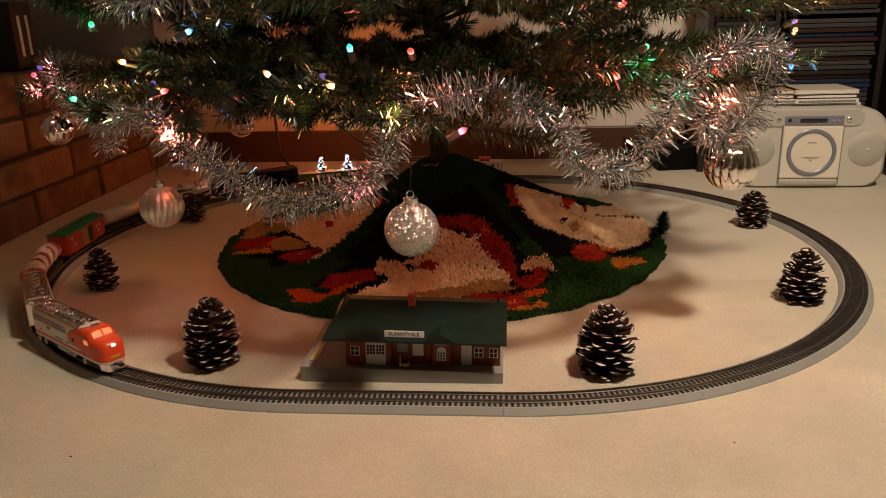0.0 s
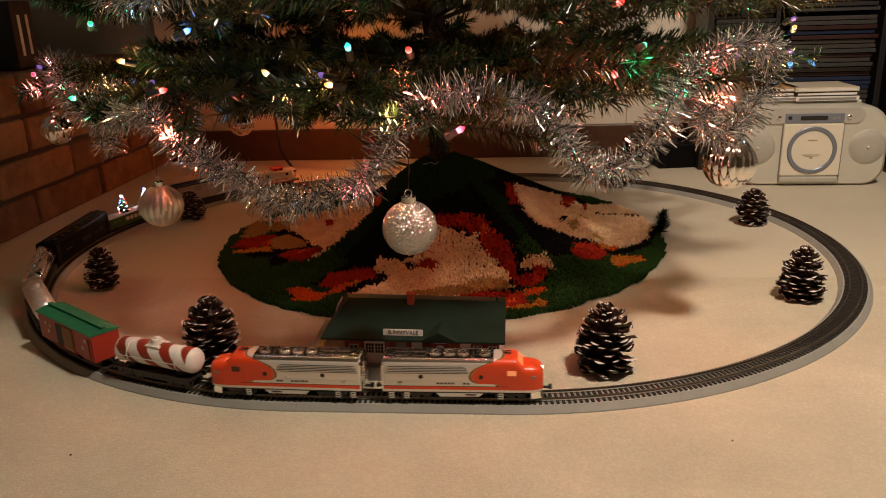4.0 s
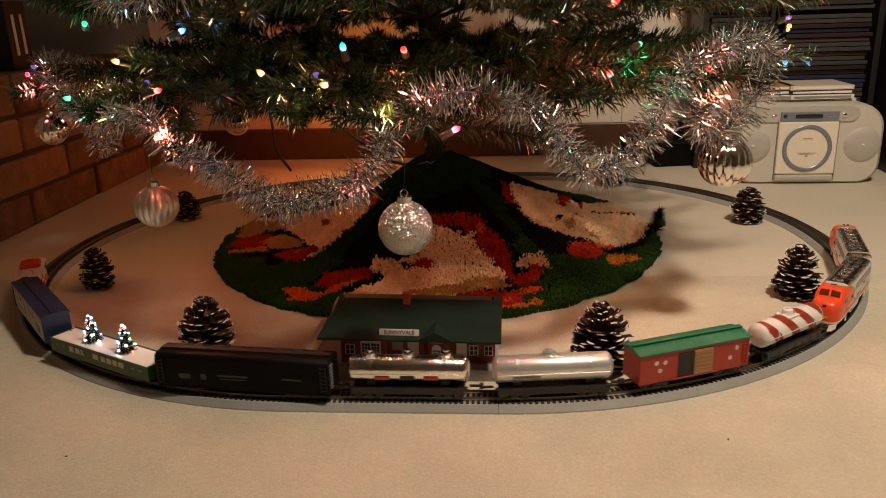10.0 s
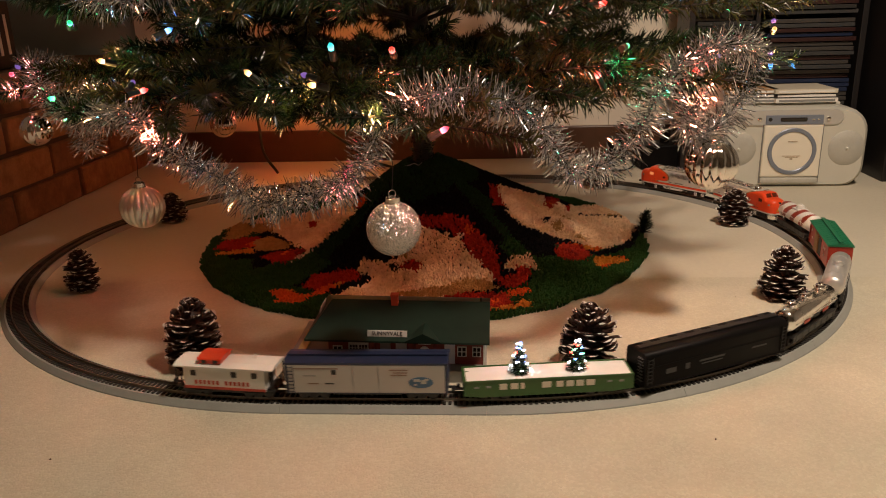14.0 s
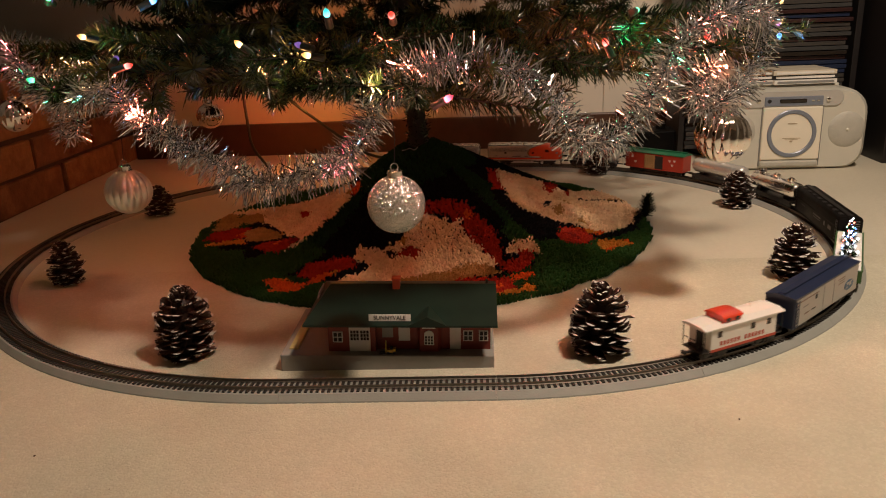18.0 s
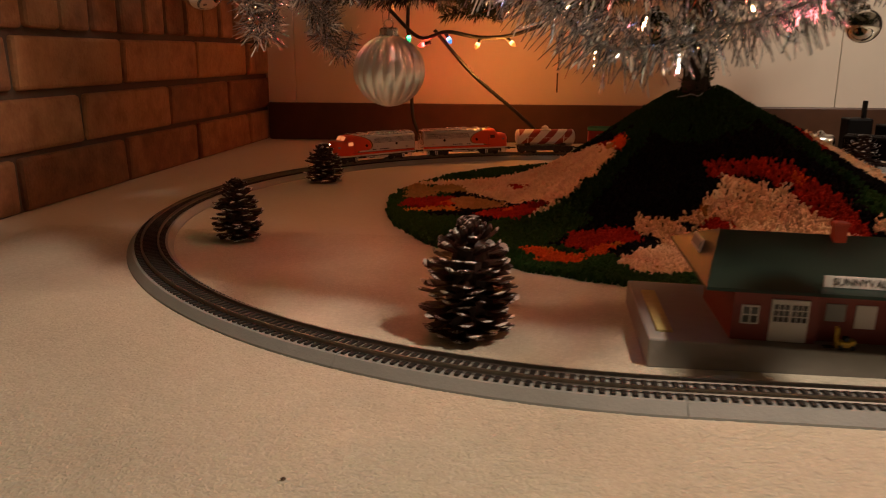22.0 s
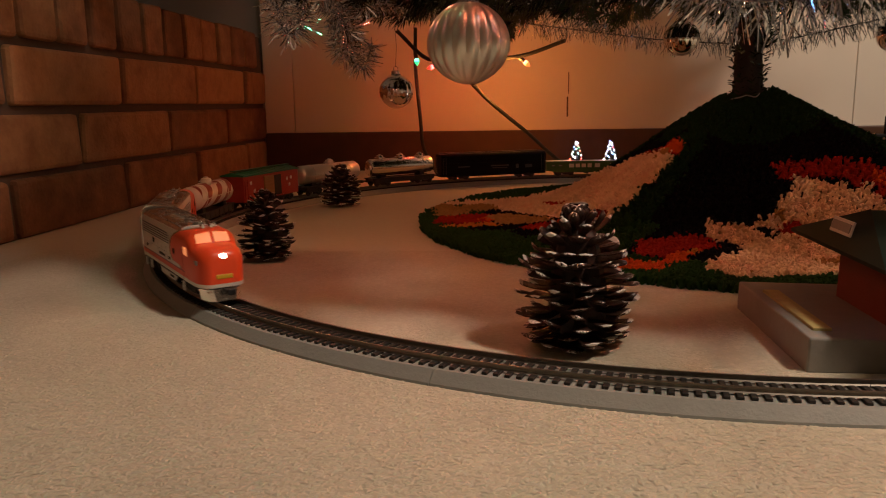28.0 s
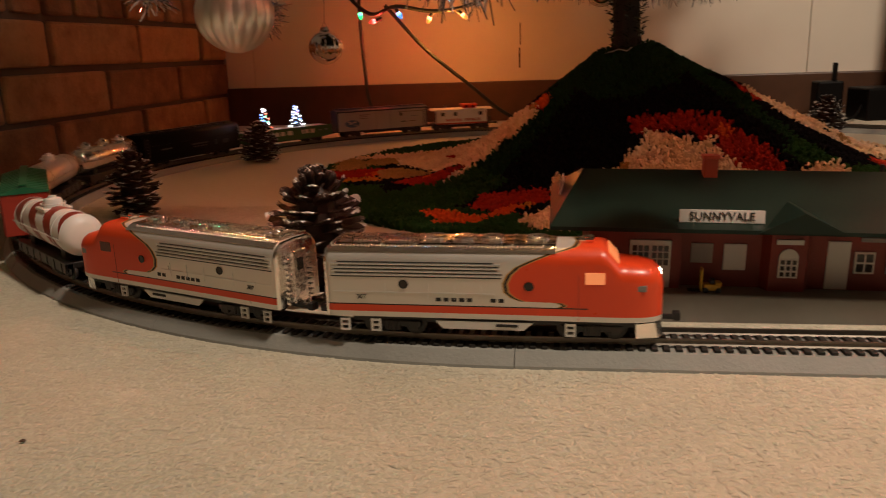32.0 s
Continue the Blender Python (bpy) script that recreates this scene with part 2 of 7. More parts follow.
M = {
    "carpet": carpet_mat(), "tuft": tuft_mat(), "brick": brick_mat(), "panel": panel_mat(),
    "mortar": mat("mortar", (0.085, 0.06, 0.042), 0.95, bump=0.8, bscale=160.0),
    "skirting": mat("dark_varnished_wood", (0.075, 0.035, 0.018), 0.4, var=0.35, scale=30.0, bump=0.2),
    "wall": mat("dull_wall_paint", (0.34, 0.31, 0.27), 0.8, var=0.08, scale=5.0, bump=0.2),
    "ceiling": mat("ceiling_paint", (0.55, 0.51, 0.45), 0.9, var=0.05, scale=4.0),
    "roadbed": mat("grey_plastic_roadbed", (0.295, 0.30, 0.272), 0.55, var=0.12, scale=70.0, bump=0.25, bscale=500.0),
    "tie": mat("black_plastic_tie", (0.018, 0.015, 0.012), 0.6, rand=0.3),
    "rail": mat("nickel_rail", (0.24, 0.215, 0.18), 0.45, 1.0, var=0.2, dirt=0.1),
    "chrome": mat("chrome_plating", (0.90, 0.88, 0.84), 0.10, 1.0, var=0.06, scale=200.0, bump=0.35, bscale=220.0),
    "silverpaint": mat("silver_paint", (0.74, 0.73, 0.70), 0.34, 0.7, var=0.05, scale=60.0, dirt=0.05),
    "blackplastic": mat("black_plastic", (0.012, 0.011, 0.011), 0.42, var=0.25, scale=90.0),
    "blackgloss": mat("black_gloss_paint", (0.004, 0.0035, 0.0035), 0.5, spec=0.10, var=0.3, scale=60.0, dirt=0.1),
    "white": mat("white_plastic", (0.74, 0.72, 0.67), 0.4, var=0.06),
    "red": mat("red_paint", (0.62, 0.045, 0.012), 0.3, var=0.1, coat=0.3),
    "boxred": mat("boxcar_red", (0.36, 0.035, 0.018), 0.42, var=0.15),
    "candyred": mat("candy_red", (0.30, 0.022, 0.012), 0.35, var=0.1),
    "green": mat("bright_green_paint", (0.012, 0.150, 0.068), 0.4, var=0.15),
    "darkgreen": mat("moss_green_paint", (0.035, 0.10, 0.022), 0.45, var=0.2),
    "blue": mat("navy_paint", (0.013, 0.022, 0.055), 0.32, var=0.25),
    "wood": mat("tan_wood", (0.34, 0.19, 0.075), 0.6, var=0.25, scale=40.0),
    "cream": mat("cream_plastic", (0.62, 0.56, 0.44), 0.45, var=0.07),
    "ink": mat("black_ink", (0.015, 0.014, 0.013), 0.6),
    "globeblue": mat("globe_blue_ink", (0.05, 0.11, 0.19), 0.5, var=0.5, scale=240.0),
    "redink": mat("red_ink", (0.45, 0.06, 0.03), 0.5),
    "greyink": mat("grey_ink", (0.22, 0.22, 0.21), 0.5),
    "stationred": mat("station_red_plastic", (0.19, 0.025, 0.013), 0.5, var=0.15, bump=0.3, bscale=900.0),
    "stationroof": mat("station_green_roof", (0.010, 0.022, 0.015), 0.40, var=0.3, scale=70.0, spec=0.20, bump=0.04, bscale=200.0, dirt=0.06),
    "platform": mat("platform_grey", (0.27, 0.26, 0.235), 0.6, var=0.12, scale=90.0, bump=0.2),
    "stationwhite": mat("station_white_plastic", (0.62, 0.60, 0.55), 0.45, var=0.05),
    "windowdark": mat("dark_window", (0.02, 0.015, 0.012), 0.15, var=0.1),
    "yellow": mat("yellow_plastic", (0.60, 0.36, 0.02), 0.4, var=0.1),
    "chimney": mat("chimney_red", (0.42, 0.06, 0.02), 0.5, var=0.15),
    "cone": mat("pine_cone_wood", (0.030, 0.012, 0.007), 0.5, spec=0.35, var=0.45, scale=150.0, bump=0.4, rand=0.4),
    "boombox": mat("cream_silver_plastic", (0.62, 0.61, 0.53), 0.36, 0.15, var=0.04, scale=30.0),
    "boomdoor": mat("cream_door_plastic", (0.78, 0.73, 0.60), 0.3, var=0.03, coat=0.2),
    "boomblue": mat("grey_blue_trim", (0.22, 0.25, 0.31), 0.35, 0.3, var=0.06),
    "mesh": mat("speaker_mesh", (0.50, 0.49, 0.43), 0.55, 0.2, var=0.12, scale=500.0, bump=0.6, bscale=1500.0),
    "needle": mat("pvc_needle_green", (0.015, 0.034, 0.010), 0.24, var=0.6, scale=14.0, spec=0.7),
    "needle2": mat("pvc_needle_olive", (0.046, 0.048, 0.014), 0.24, var=0.6, scale=14.0, spec=0.7),
    "bark": mat("brown_wire_stem", (0.012, 0.010, 0.006), 0.8, var=0.3),
    "tinsel": mat("silver_tinsel_foil", (0.80, 0.83, 0.88), 0.11, 1.0, var=0.15, scale=90.0),
    "cable": mat("dark_green_cable", (0.010, 0.016, 0.010), 0.5),
    "ballsatin": mat("pearl_ball_paint", (0.76, 0.72, 0.62), 0.36, 0.75, var=0.06, scale=80.0),
    "ballmirror": mat("mirror_ball", (0.90, 0.87, 0.83), 0.03, 1.0, var=0.03),
    "glitter": glitter_mat("silver_glitter", (0.66, 0.64, 0.60), 2000.0),
    "cap": mat("silver_cap", (0.7, 0.66, 0.6), 0.2, 1.0),
    "darkcab": mat("dark_cabinet", (0.012, 0.010, 0.010), 0.45, var=0.3, scale=20.0),
    "snow": mat("white_snow_deck", (0.80, 0.78, 0.74), 0.7, var=0.05, bump=0.4),
    "bulbplastic": glow("dim_violet_bulb", (0.30, 0.17, 0.62), 0.55),
}
YARN = {k: mat("yarn_" + k, c, 0.95, var=0.3, scale=90.0, bump=0.5, bscale=900.0, spec=0.04) for k, c in {
    "green": (0.022, 0.060, 0.015), "black": (0.008, 0.008, 0.009), "cream": (0.87, 0.60, 0.38), "red": (0.36, 0.028, 0.014),
    "orange": (0.62, 0.095, 0.015), "gold": (0.55, 0.21, 0.03), "tan": (0.40, 0.235, 0.085), "blush": (0.80, 0.53, 0.34), "deepred": (0.22, 0.018, 0.012), "pine": (0.013, 0.036, 0.013)}.items()}

# ---- mesh helpers ----


def box(bm, x, y, z, sx, sy, sz, bevel=0.0, m=None):
    """A block centred at x, y with its underside at z."""
    g = bmesh.ops.create_cube(bm, size=1.0)
    t = Matrix.Translation((x, y, z + sz / 2)) @ Matrix.Diagonal((sx, sy, sz, 1))
    bmesh.ops.transform(bm, matrix=(m @ t) if m else t, verts=g["verts"])
    if bevel:
        edges = list({e for v in g["verts"] for e in v.link_edges})
        bmesh.ops.bevel(bm, geom=edges, offset=bevel, segments=2, affect="EDGES", profile=0.5)
    return bm


def cyl(bm, a, b, r, r2=None, n=12, caps=True):
    """A round bar from a to b."""
    a, b = Vector(a), Vector(b)
    d = b - a
    g = bmesh.ops.create_cone(bm, cap_ends=caps, segments=n, radius1=r, radius2=r if r2 is None else r2, depth=d.length)
    bmesh.ops.transform(bm, matrix=Matrix.Translation((a + b) / 2) @ d.to_track_quat("Z", "Y").to_matrix().to_4x4(), verts=g["verts"])
    return bm


def ball(bm, c, r, u=12, v=8, squash=1.0):
    g = bmesh.ops.create_uvsphere(bm, u_segments=u, v_segments=v, radius=r)
    bmesh.ops.transform(bm, matrix=Matrix.Translation(c) @ Matrix.Diagonal((1, 1, squash, 1)), verts=g["verts"])
    return bm


def loft(bm, rings, caps=True, closed=True):
    vs = [[bm.verts.new(p) for p in ring] for ring in rings]
    n = len(rings[0])
    for a, b in zip(vs, vs[1:]):
        for i in range(n if closed else n - 1):
            j = (i + 1) % n
            bm.faces.new((a[i], a[j], b[j], b[i]))
    if caps:
        bm.faces.new(vs[0][::-1])
        bm.faces.new(vs[-1])
    return bm


def lathe(bm, profile, n=24, axis="Z", at=(0, 0, 0)):
    """Turns a profile of (radius, height) round an axis."""
    rings = []
    for r, h in profile:
        ring = []
        for i in range(n):
            a = 2 * math.pi * i / n
            p = (r * math.cos(a), r * math.sin(a), h)
            if axis == "X":
                p = (h, r * math.cos(a), r * math.sin(a))
            if axis == "Y":
                p = (r * math.cos(a), h, r * math.sin(a))
            ring.append((p[0] + at[0], p[1] + at[1], p[2] + at[2]))
        rings.append(ring)
    return loft(bm, rings)


def tube(bm, points, r, n=8):
    pts = [Vector(p) for p in points]
    rings = []
    for i, p in enumerate(pts):
        d = (pts[min(i + 1, len(pts) - 1)] - pts[max(i - 1, 0)]).normalized()
        q = d.to_track_quat("Z", "Y")
        rad = r[i] if isinstance(r, (list, tuple)) else r
        rings.append([p + q @ Vector((rad * math.cos(2 * math.pi * k / n), rad * math.sin(2 * math.pi * k / n), 0)) for k in range(n)])
    return loft(bm, rings)


def smooth_path(points, n=8):
    """A rounded line through points."""
    p = [Vector(q) for q in points]
    p = [2 * p[0] - p[1]] + p + [2 * p[-1] - p[-2]]
    out = []
    for i in range(1, len(p) - 2):
        for k in range(n):
            t = k / n
            out.append(0.5 * ((2 * p[i]) + (p[i + 1] - p[i - 1]) * t + (2 * p[i - 1] - 5 * p[i] + 4 * p[i + 1] - p[i + 2]) * t * t + (3 * p[i] - p[i - 1] - 3 * p[i + 1] + p[i + 2]) * t ** 3))
    return out + [p[-2]]


def as_mesh(name, bm, material, smooth=False):
    bmesh.ops.recalc_face_normals(bm, faces=bm.faces)
    me = bpy.data.meshes.new(name)
    if smooth:
        for fc in bm.faces:
            fc.smooth = True
        for e in bm.edges:
            if len(e.link_faces) == 2 and e.calc_face_angle(0) > 0.7:
                e.smooth = False
    bm.to_mesh(me)
    bm.free()
    for mm in material if isinstance(material, (list, tuple)) else [material]:
        me.materials.append(mm)
    return me


def part(name, bm, material, parent, label="", smooth=False):
    """One mesh object under a thing or a part."""
    me = as_mesh(name, bm, material, smooth) if isinstance(bm, bmesh.types.BMesh) else bm
    ob = new(name, me)
    ob.parent = parent
    return tagged(ob, label)


def thing(name, label, category, group="", m=None, kind=""):
    ob = new(name)
    ob.empty_display_size = 0.02
    if m is not None:
        ob.matrix_world = m
    return tagged(ob, label, category, group, kind)


def solid(name, bm, material, label, category, group="", kind="", m=None, smooth=False):
    ob = new(name, as_mesh(name, bm, material, smooth))
    if m is not None:
        ob.matrix_world = m
    return tagged(ob, label, category, group, kind)


def raw(name, verts, faces, material):
    me = bpy.data.meshes.new(name)
    me.from_pydata(verts, [], faces)
    me.materials.append(material)
    me.update()
    return me


def lettering(name, text, size, material, parent, m, label=""):
    cu = bpy.data.curves.new(name, "FONT")
    cu.body, cu.size, cu.align_x, cu.align_y, cu.extrude = text, size, "CENTER", "CENTER", size * 0.03
    tmp = bpy.data.objects.new(name, cu)
    me = bpy.data.meshes.new_from_object(tmp)
    bpy.data.objects.remove(tmp)
    me.materials.append(material)
    ob = new(name, me)
    ob.parent, ob.matrix_basis = parent, m
    return tagged(ob, label)


FACE_FRONT = pose(0, 0, 0, 90, 0, 0)

# ---- the room ----
WALL_Y, HEARTH_X, HEARTH_TOP = 0.85, -0.866, 0.312
floor = solid("floor", box(bmesh.new(), 0.6, -1.0, -0.05, 4.2, 4.2, 0.05), M["carpet"], "beige short-pile carpet floor with crumbs", "floor", kind="structure")


def carpet_pile(x0, x1, y0, y1, step, seed):
    """Short leaning yarn ends over the part of the carpet in front of and inside the track."""
    g = np.random.default_rng(seed)
    xx, yy = np.meshgrid(np.arange(x0, x1, step), np.arange(y0, y1, step))
    n = xx.size
    p = np.stack([xx.ravel() + g.uniform(-0.5, 0.5, n) * step, yy.ravel() + g.uniform(-0.5, 0.5, n) * step, g.uniform(0.00005, 0.0003, n)], 1)
    cx = np.clip(p[:, 0], -0.1143, 0.1143)
    off = np.abs(np.hypot(p[:, 0] - cx, p[:, 1]) - 0.5588)
    keep = (off > 0.0245) & ((np.hypot(p[:, 0] + 0.007, p[:, 1] - 0.063) > 0.40)) & ~((p[:, 0] > -0.130) & (p[:, 0] < 0.116) & (p[:, 1] > -0.509) & (p[:, 1] < -0.370))
    p = p[keep]
    n = len(p)
    h = g.uniform(0.00012, 0.00035, n)
    lean = np.stack([g.normal(0, 0.4, n), g.normal(0, 0.4, n), np.ones(n)], 1)
    tip = p + lean * h[:, None]
    a0 = g.uniform(0, 6.283, n)
    w = g.uniform(0.0020, 0.0032, n)
    verts = np.empty((n, 4, 3))
    for k in range(3):
        a = a0 + 2.0944 * k
        verts[:, k] = p + np.stack([np.cos(a) * w, np.sin(a) * w, np.zeros(n)], 1)
    verts[:, 3] = tip
    base = np.arange(n)[:, None] * 4
    faces = np.concatenate([base + np.array([[0, 1, 3]]), base + np.array([[1, 2, 3]]), base + np.array([[2, 0, 3]])], 0)
    me = bpy.data.meshes.new("carpet_pile")
    me.from_pydata(verts.reshape(-1, 3).tolist(), [], faces.tolist())
    me.materials.append(M["tuft"])
    return me


tagged(part("carpet_pile", carpet_pile(-0.80, 0.72, -1.10, -0.15, 0.0025, 3), None, floor), kind="stuff")
wall_north = thing("wall_north", "white painted board wall with narrow vertical joints", "wall", kind="structure")
bm = box(bmesh.new(), 0.6, WALL_Y + 0.06, 0.0, 4.2, 0.1, 2.4)
part("wall_core", bm, M["wall"], wall_north)
xs = [-0.87, -0.80, 0.44, 0.80, 1.3, 1.8, 2.3, 2.7]
for a, b in zip(xs, xs[1:]):
    part("board", box(bmesh.new(), (a + b) / 2, WALL_Y + 0.002, 0.07, b - a - 0.0012, 0.016, 2.32, 0.0012), M["panel"], wall_north)
for x, z, w, h in ((-0.1745, 0.116, 0.0035, 0.044), (-0.1725, 0.166, 0.0022, 0.048)):
    part("stain", box(bmesh.new(), x, WALL_Y - 0.0064, z, w, 0.0008, h, 0.0002), M["skirting"], wall_north, "dark drip stain")
solid("baseboard", box(bmesh.new(), 0.917, WALL_Y - 0.015, 0.0, 3.566, 0.018, 0.088, 0.003), M["skirting"], "dark varnished wooden skirting board along the white wall", "baseboard", kind="structure")
solid("wall_east", box(bmesh.new(), 2.75, -1.0, 0, 0.1, 4.2, 2.4), M["wall"], "plain dull room wall", "wall", kind="structure")
solid("wall_south", box(bmesh.new(), 0.6, -3.15, 0, 4.2, 0.1, 2.4), M["wall"], "plain dull room wall", "wall", kind="structure")
solid("wall_west", box(bmesh.new(), -1.45, -1.0, 0, 0.1, 4.2, 2.4), M["wall"], "plain dull room wall above the hearth", "wall", kind="structure")
solid("ceiling", box(bmesh.new(), 0.6, -1.0, 2.4, 4.2, 4.2, 0.05), M["ceiling"], "plain pale ceiling", "ceiling", kind="structure")

# raised brick hearth along the side of the room
hearth = thing("brick_hearth", "raised brown brick hearth with recessed mortar joints", "hearth")
HY0, HY1 = -1.6, WALL_Y - 0.004
part("mortar_bed", box(bmesh.new(), (HEARTH_X - 1.40) / 2 - 0.0045, (HY0 + HY1) / 2, 0.0, HEARTH_X + 1.40 - 0.009, HY1 - HY0, HEARTH_TOP - 0.008), M["mortar"], hearth)
rng = random.Random(4)


def brick_mesh(sx, sy, sz, seed):
    bm = box(bmesh.new(), 0, 0, 0, sx, sy, sz, 0.0055)
    noise_shift = seed * 7.3
    for v in bm.verts:
        v.co += 0.0030 * noise.noise_vector(v.co * 30 + Vector((noise_shift, 0, 0)))
    return as_mesh("brick", bm, M["brick"])


BRICKS = [brick_mesh(0.09, 0.256, 0.069, k) for k in range(3)]
ROWLOCKS = [brick_mesh(0.20, 0.069, 0.079, k + 5) for k in range(3)]
for row, (z, first) in enumerate(((0.0, 0.172), (0.0755, 0.064), (0.1545, 0.184))):
    y = first + 0.1335 - 0.267 * 8
    while y < HY1 + 0.1:
        if y > HY0 and y + 0.128 < HY1 + 0.02:
            o = part("brick", BRICKS[rng.randrange(3)], None, hearth)
            o.matrix_basis = pose(HEARTH_X - 0.045 + rng.uniform(-0.002, 0.002), y, z + 0.001, 0, 0, rng.uniform(-0.4, 0.4))
        elif y + 0.128 >= HY1 + 0.02 and y - 0.128 < HY1 - 0.04:
            o = part("brick", BRICKS[0], None, hearth)
            w = HY1 - (y - 0.128)
            o.matrix_basis = pose(HEARTH_X - 0.045, y - 0.128 + w / 2, z + 0.001) @ Matrix.Diagonal((1, w / 0.256, 1, 1))
        y += 0.267
y = HY0 + 0.04
while y < HY1 - 0.03:
    o = part("brick", ROWLOCKS[rng.randrange(3)], None, hearth)
    o.matrix_basis = pose(HEARTH_X - 0.10 + rng.uniform(-0.002, 0.002), y, 0.234, 0, 0, rng.uniform(-0.6, 0.6))
    y += 0.0775

# ---- the railway ----
RADIUS, HALF = 0.5588, 0.1143
LOOP = 4 * HALF + 2 * math.pi * RADIUS
RAIL_Z = 0.0125


def on_track(s, side=0.0):
    """A place on the loop, s metres along its middle line from the middle of the near straight: x, y, heading. side: metres outwards."""
    s = s % LOOP
    arc = math.pi * RADIUS
    if s < HALF or s >= LOOP - HALF:
        x = s if s < HALF else s - LOOP
        return x, -RADIUS - side, 0.0
    if s < HALF + arc:
        a = (s - HALF) / RADIUS - math.pi / 2
        return HALF + (RADIUS + side) * math.cos(a), (RADIUS + side) * math.sin(a), a + math.pi / 2
    if s < 3 * HALF + arc:
        return HALF - (s - HALF - arc), RADIUS + side, math.pi
    a = (s - 3 * HALF - arc) / RADIUS + math.pi / 2
    return -HALF + (RADIUS + side) * math.cos(a), (RADIUS + side) * math.sin(a), a + math.pi / 2


def swept(s0, s1, profile, n):
    """A profile of (outwards, up) swept along the loop."""
    rings = []
    for k in range(n + 1):
        s = s0 + (s1 - s0) * k / n
        rings.append([(*on_track(s, o)[:2], z) for o, z in profile])
    return loft(bmesh.new(), rings)


train_track = thing("train_track", "oval model railway track with moulded grey roadbed on the carpet", "model track")
BED = [(-0.0236, 0.0), (0.0236, 0.0), (0.0232, 0.0015), (0.0178, 0.0078), (-0.0178, 0.0078), (-0.0232, 0.0015)]
RAIL = [(-0.0011, 0.0092), (0.0011, 0.0092), (0.0004, 0.0100), (0.0004, 0.0113), (0.0007, 0.0116), (0.0007, RAIL_Z), (-0.0007, RAIL_Z), (-0.0007, 0.0116), (-0.0004, 0.0113), (-0.0004, 0.0100)]
TIE = as_mesh("tie", box(bmesh.new(), 0, 0, 0.0068, 0.0031, 0.0305, 0.0026, 0.0003), M["tie"])
cuts = [-HALF, HALF] + [HALF + RADIUS * math.radians(22.5) * k for k in range(1, 9)]
half_cuts = list(zip(cuts, cuts[1:]))
sections = half_cuts + [(a + LOOP / 2, b + LOOP / 2) for a, b in half_cuts]
for a, b in sections:
    curved = b - a < 0.225 or not (abs((a + b) / 2 % (LOOP / 2)) < 0.01)
    n = 10 if curved else 2
    sec = part("track_section", swept(a + 0.0002, b - 0.0002, BED, n), M["roadbed"], train_track)
    for o in (-0.0083, 0.0083):
        part("rail", swept(a + 0.0002, b - 0.0002, [(o + p, z) for p, z in RAIL], n * 2), M["rail"], sec)
    count = 35 if curved else 37
    mid = on_track((a + b) / 2)
    if mid[1] < 0.12:
        for k in range(count):
            x, y, h = on_track(a + (b - a) * (k + 0.5) / count)
            o = part("tie", TIE, None, sec)
            o.matrix_basis = Matrix.Translation((x, y, 0)) @ Matrix.Rotation(h, 4, "Z")
    else:
        bm = bmesh.new()
        for k in range(count):
            x, y, h = on_track(a + (b - a) * (k + 0.5) / count)
            box(bm, 0, 0, 0.0068, 0.0031, 0.0305, 0.0026, 0, Matrix.Translation((x, y, 0)) @ Matrix.Rotation(h, 4, "Z"))
        tagged(part("ties", bm, M["tie"], sec), kind="stuff")

# ---- the train: x runs forward, z up from the rail ----


def truck_meshes():
    f = bmesh.new()
    box(f, 0, 0, 0.0055, 0.008, 0.020, 0.004, 0.0005)
    s = bmesh.new()
    box(s, 0, 0, 0.0045, 0.032, 0.0022, 0.0035, 0.0006)
    for x in (-0.0118, 0.0118):
        box(s, x, 0, 0.0028, 0.0055, 0.0026, 0.0052, 0.0006)
    box(s, 0, 0, 0.0022, 0.009, 0.0026, 0.006, 0.0006)
    for k in range(4):
        cyl(s, (-0.0035 + 0.0023 * k, -0.0013, 0.003), (-0.0035 + 0.0023 * k, -0.0013, 0.0075), 0.0009, n=6)
    w = lathe(bmesh.new(), [(0.0015, -0.0014), (0.0055, -0.0014), (0.0063, -0.0008), (0.0063, -0.0002), (0.0055, 0.0), (0.0053, 0.0014), (0.0045, 0.0014), (0.0040, 0.0007), (0.0015, 0.0009)], 18, "Y")
    return as_mesh("bolster", f, M["blackplastic"]), as_mesh("side_frame", s, M["truckgrey"]), as_mesh("wheel", w, M["truckgrey"])


M["truckgrey"] = mat("dark_grey_truck_plastic", (0.030, 0.027, 0.025), 0.5, var=0.3, scale=200.0)
TRUCK = truck_meshes()
VEHICLES = []
M["greyblack"] = mat("dark_grey_ink", (0.035, 0.035, 0.035), 0.5)
M["silverside"] = mat("dull_silver_side", (0.40, 0.385, 0.36), 0.4, 0.3, var=0.08, scale=40.0, dirt=0.1)


def trucks(car, reach):
    out = []
    for x in (reach, -reach):
        t = part("truck", TRUCK[0], None, car)
        t.matrix_basis = pose(x, 0, 0)
        for y in (-0.0118, 0.0118):
            o = part("side_frame", TRUCK[1], None, t)
            o.matrix_basis = pose(0, y, 0, 0, 0, 0 if y < 0 else 180)
        for wx in (-0.0118, 0.0118):
            for y in (-0.0083, 0.0083):
                o = part("wheel", TRUCK[2], None, t)
                o.matrix_basis = pose(wx, y, 0.0057, 0, 0, 0 if y < 0 else 180)
        out.append(t)
    return out


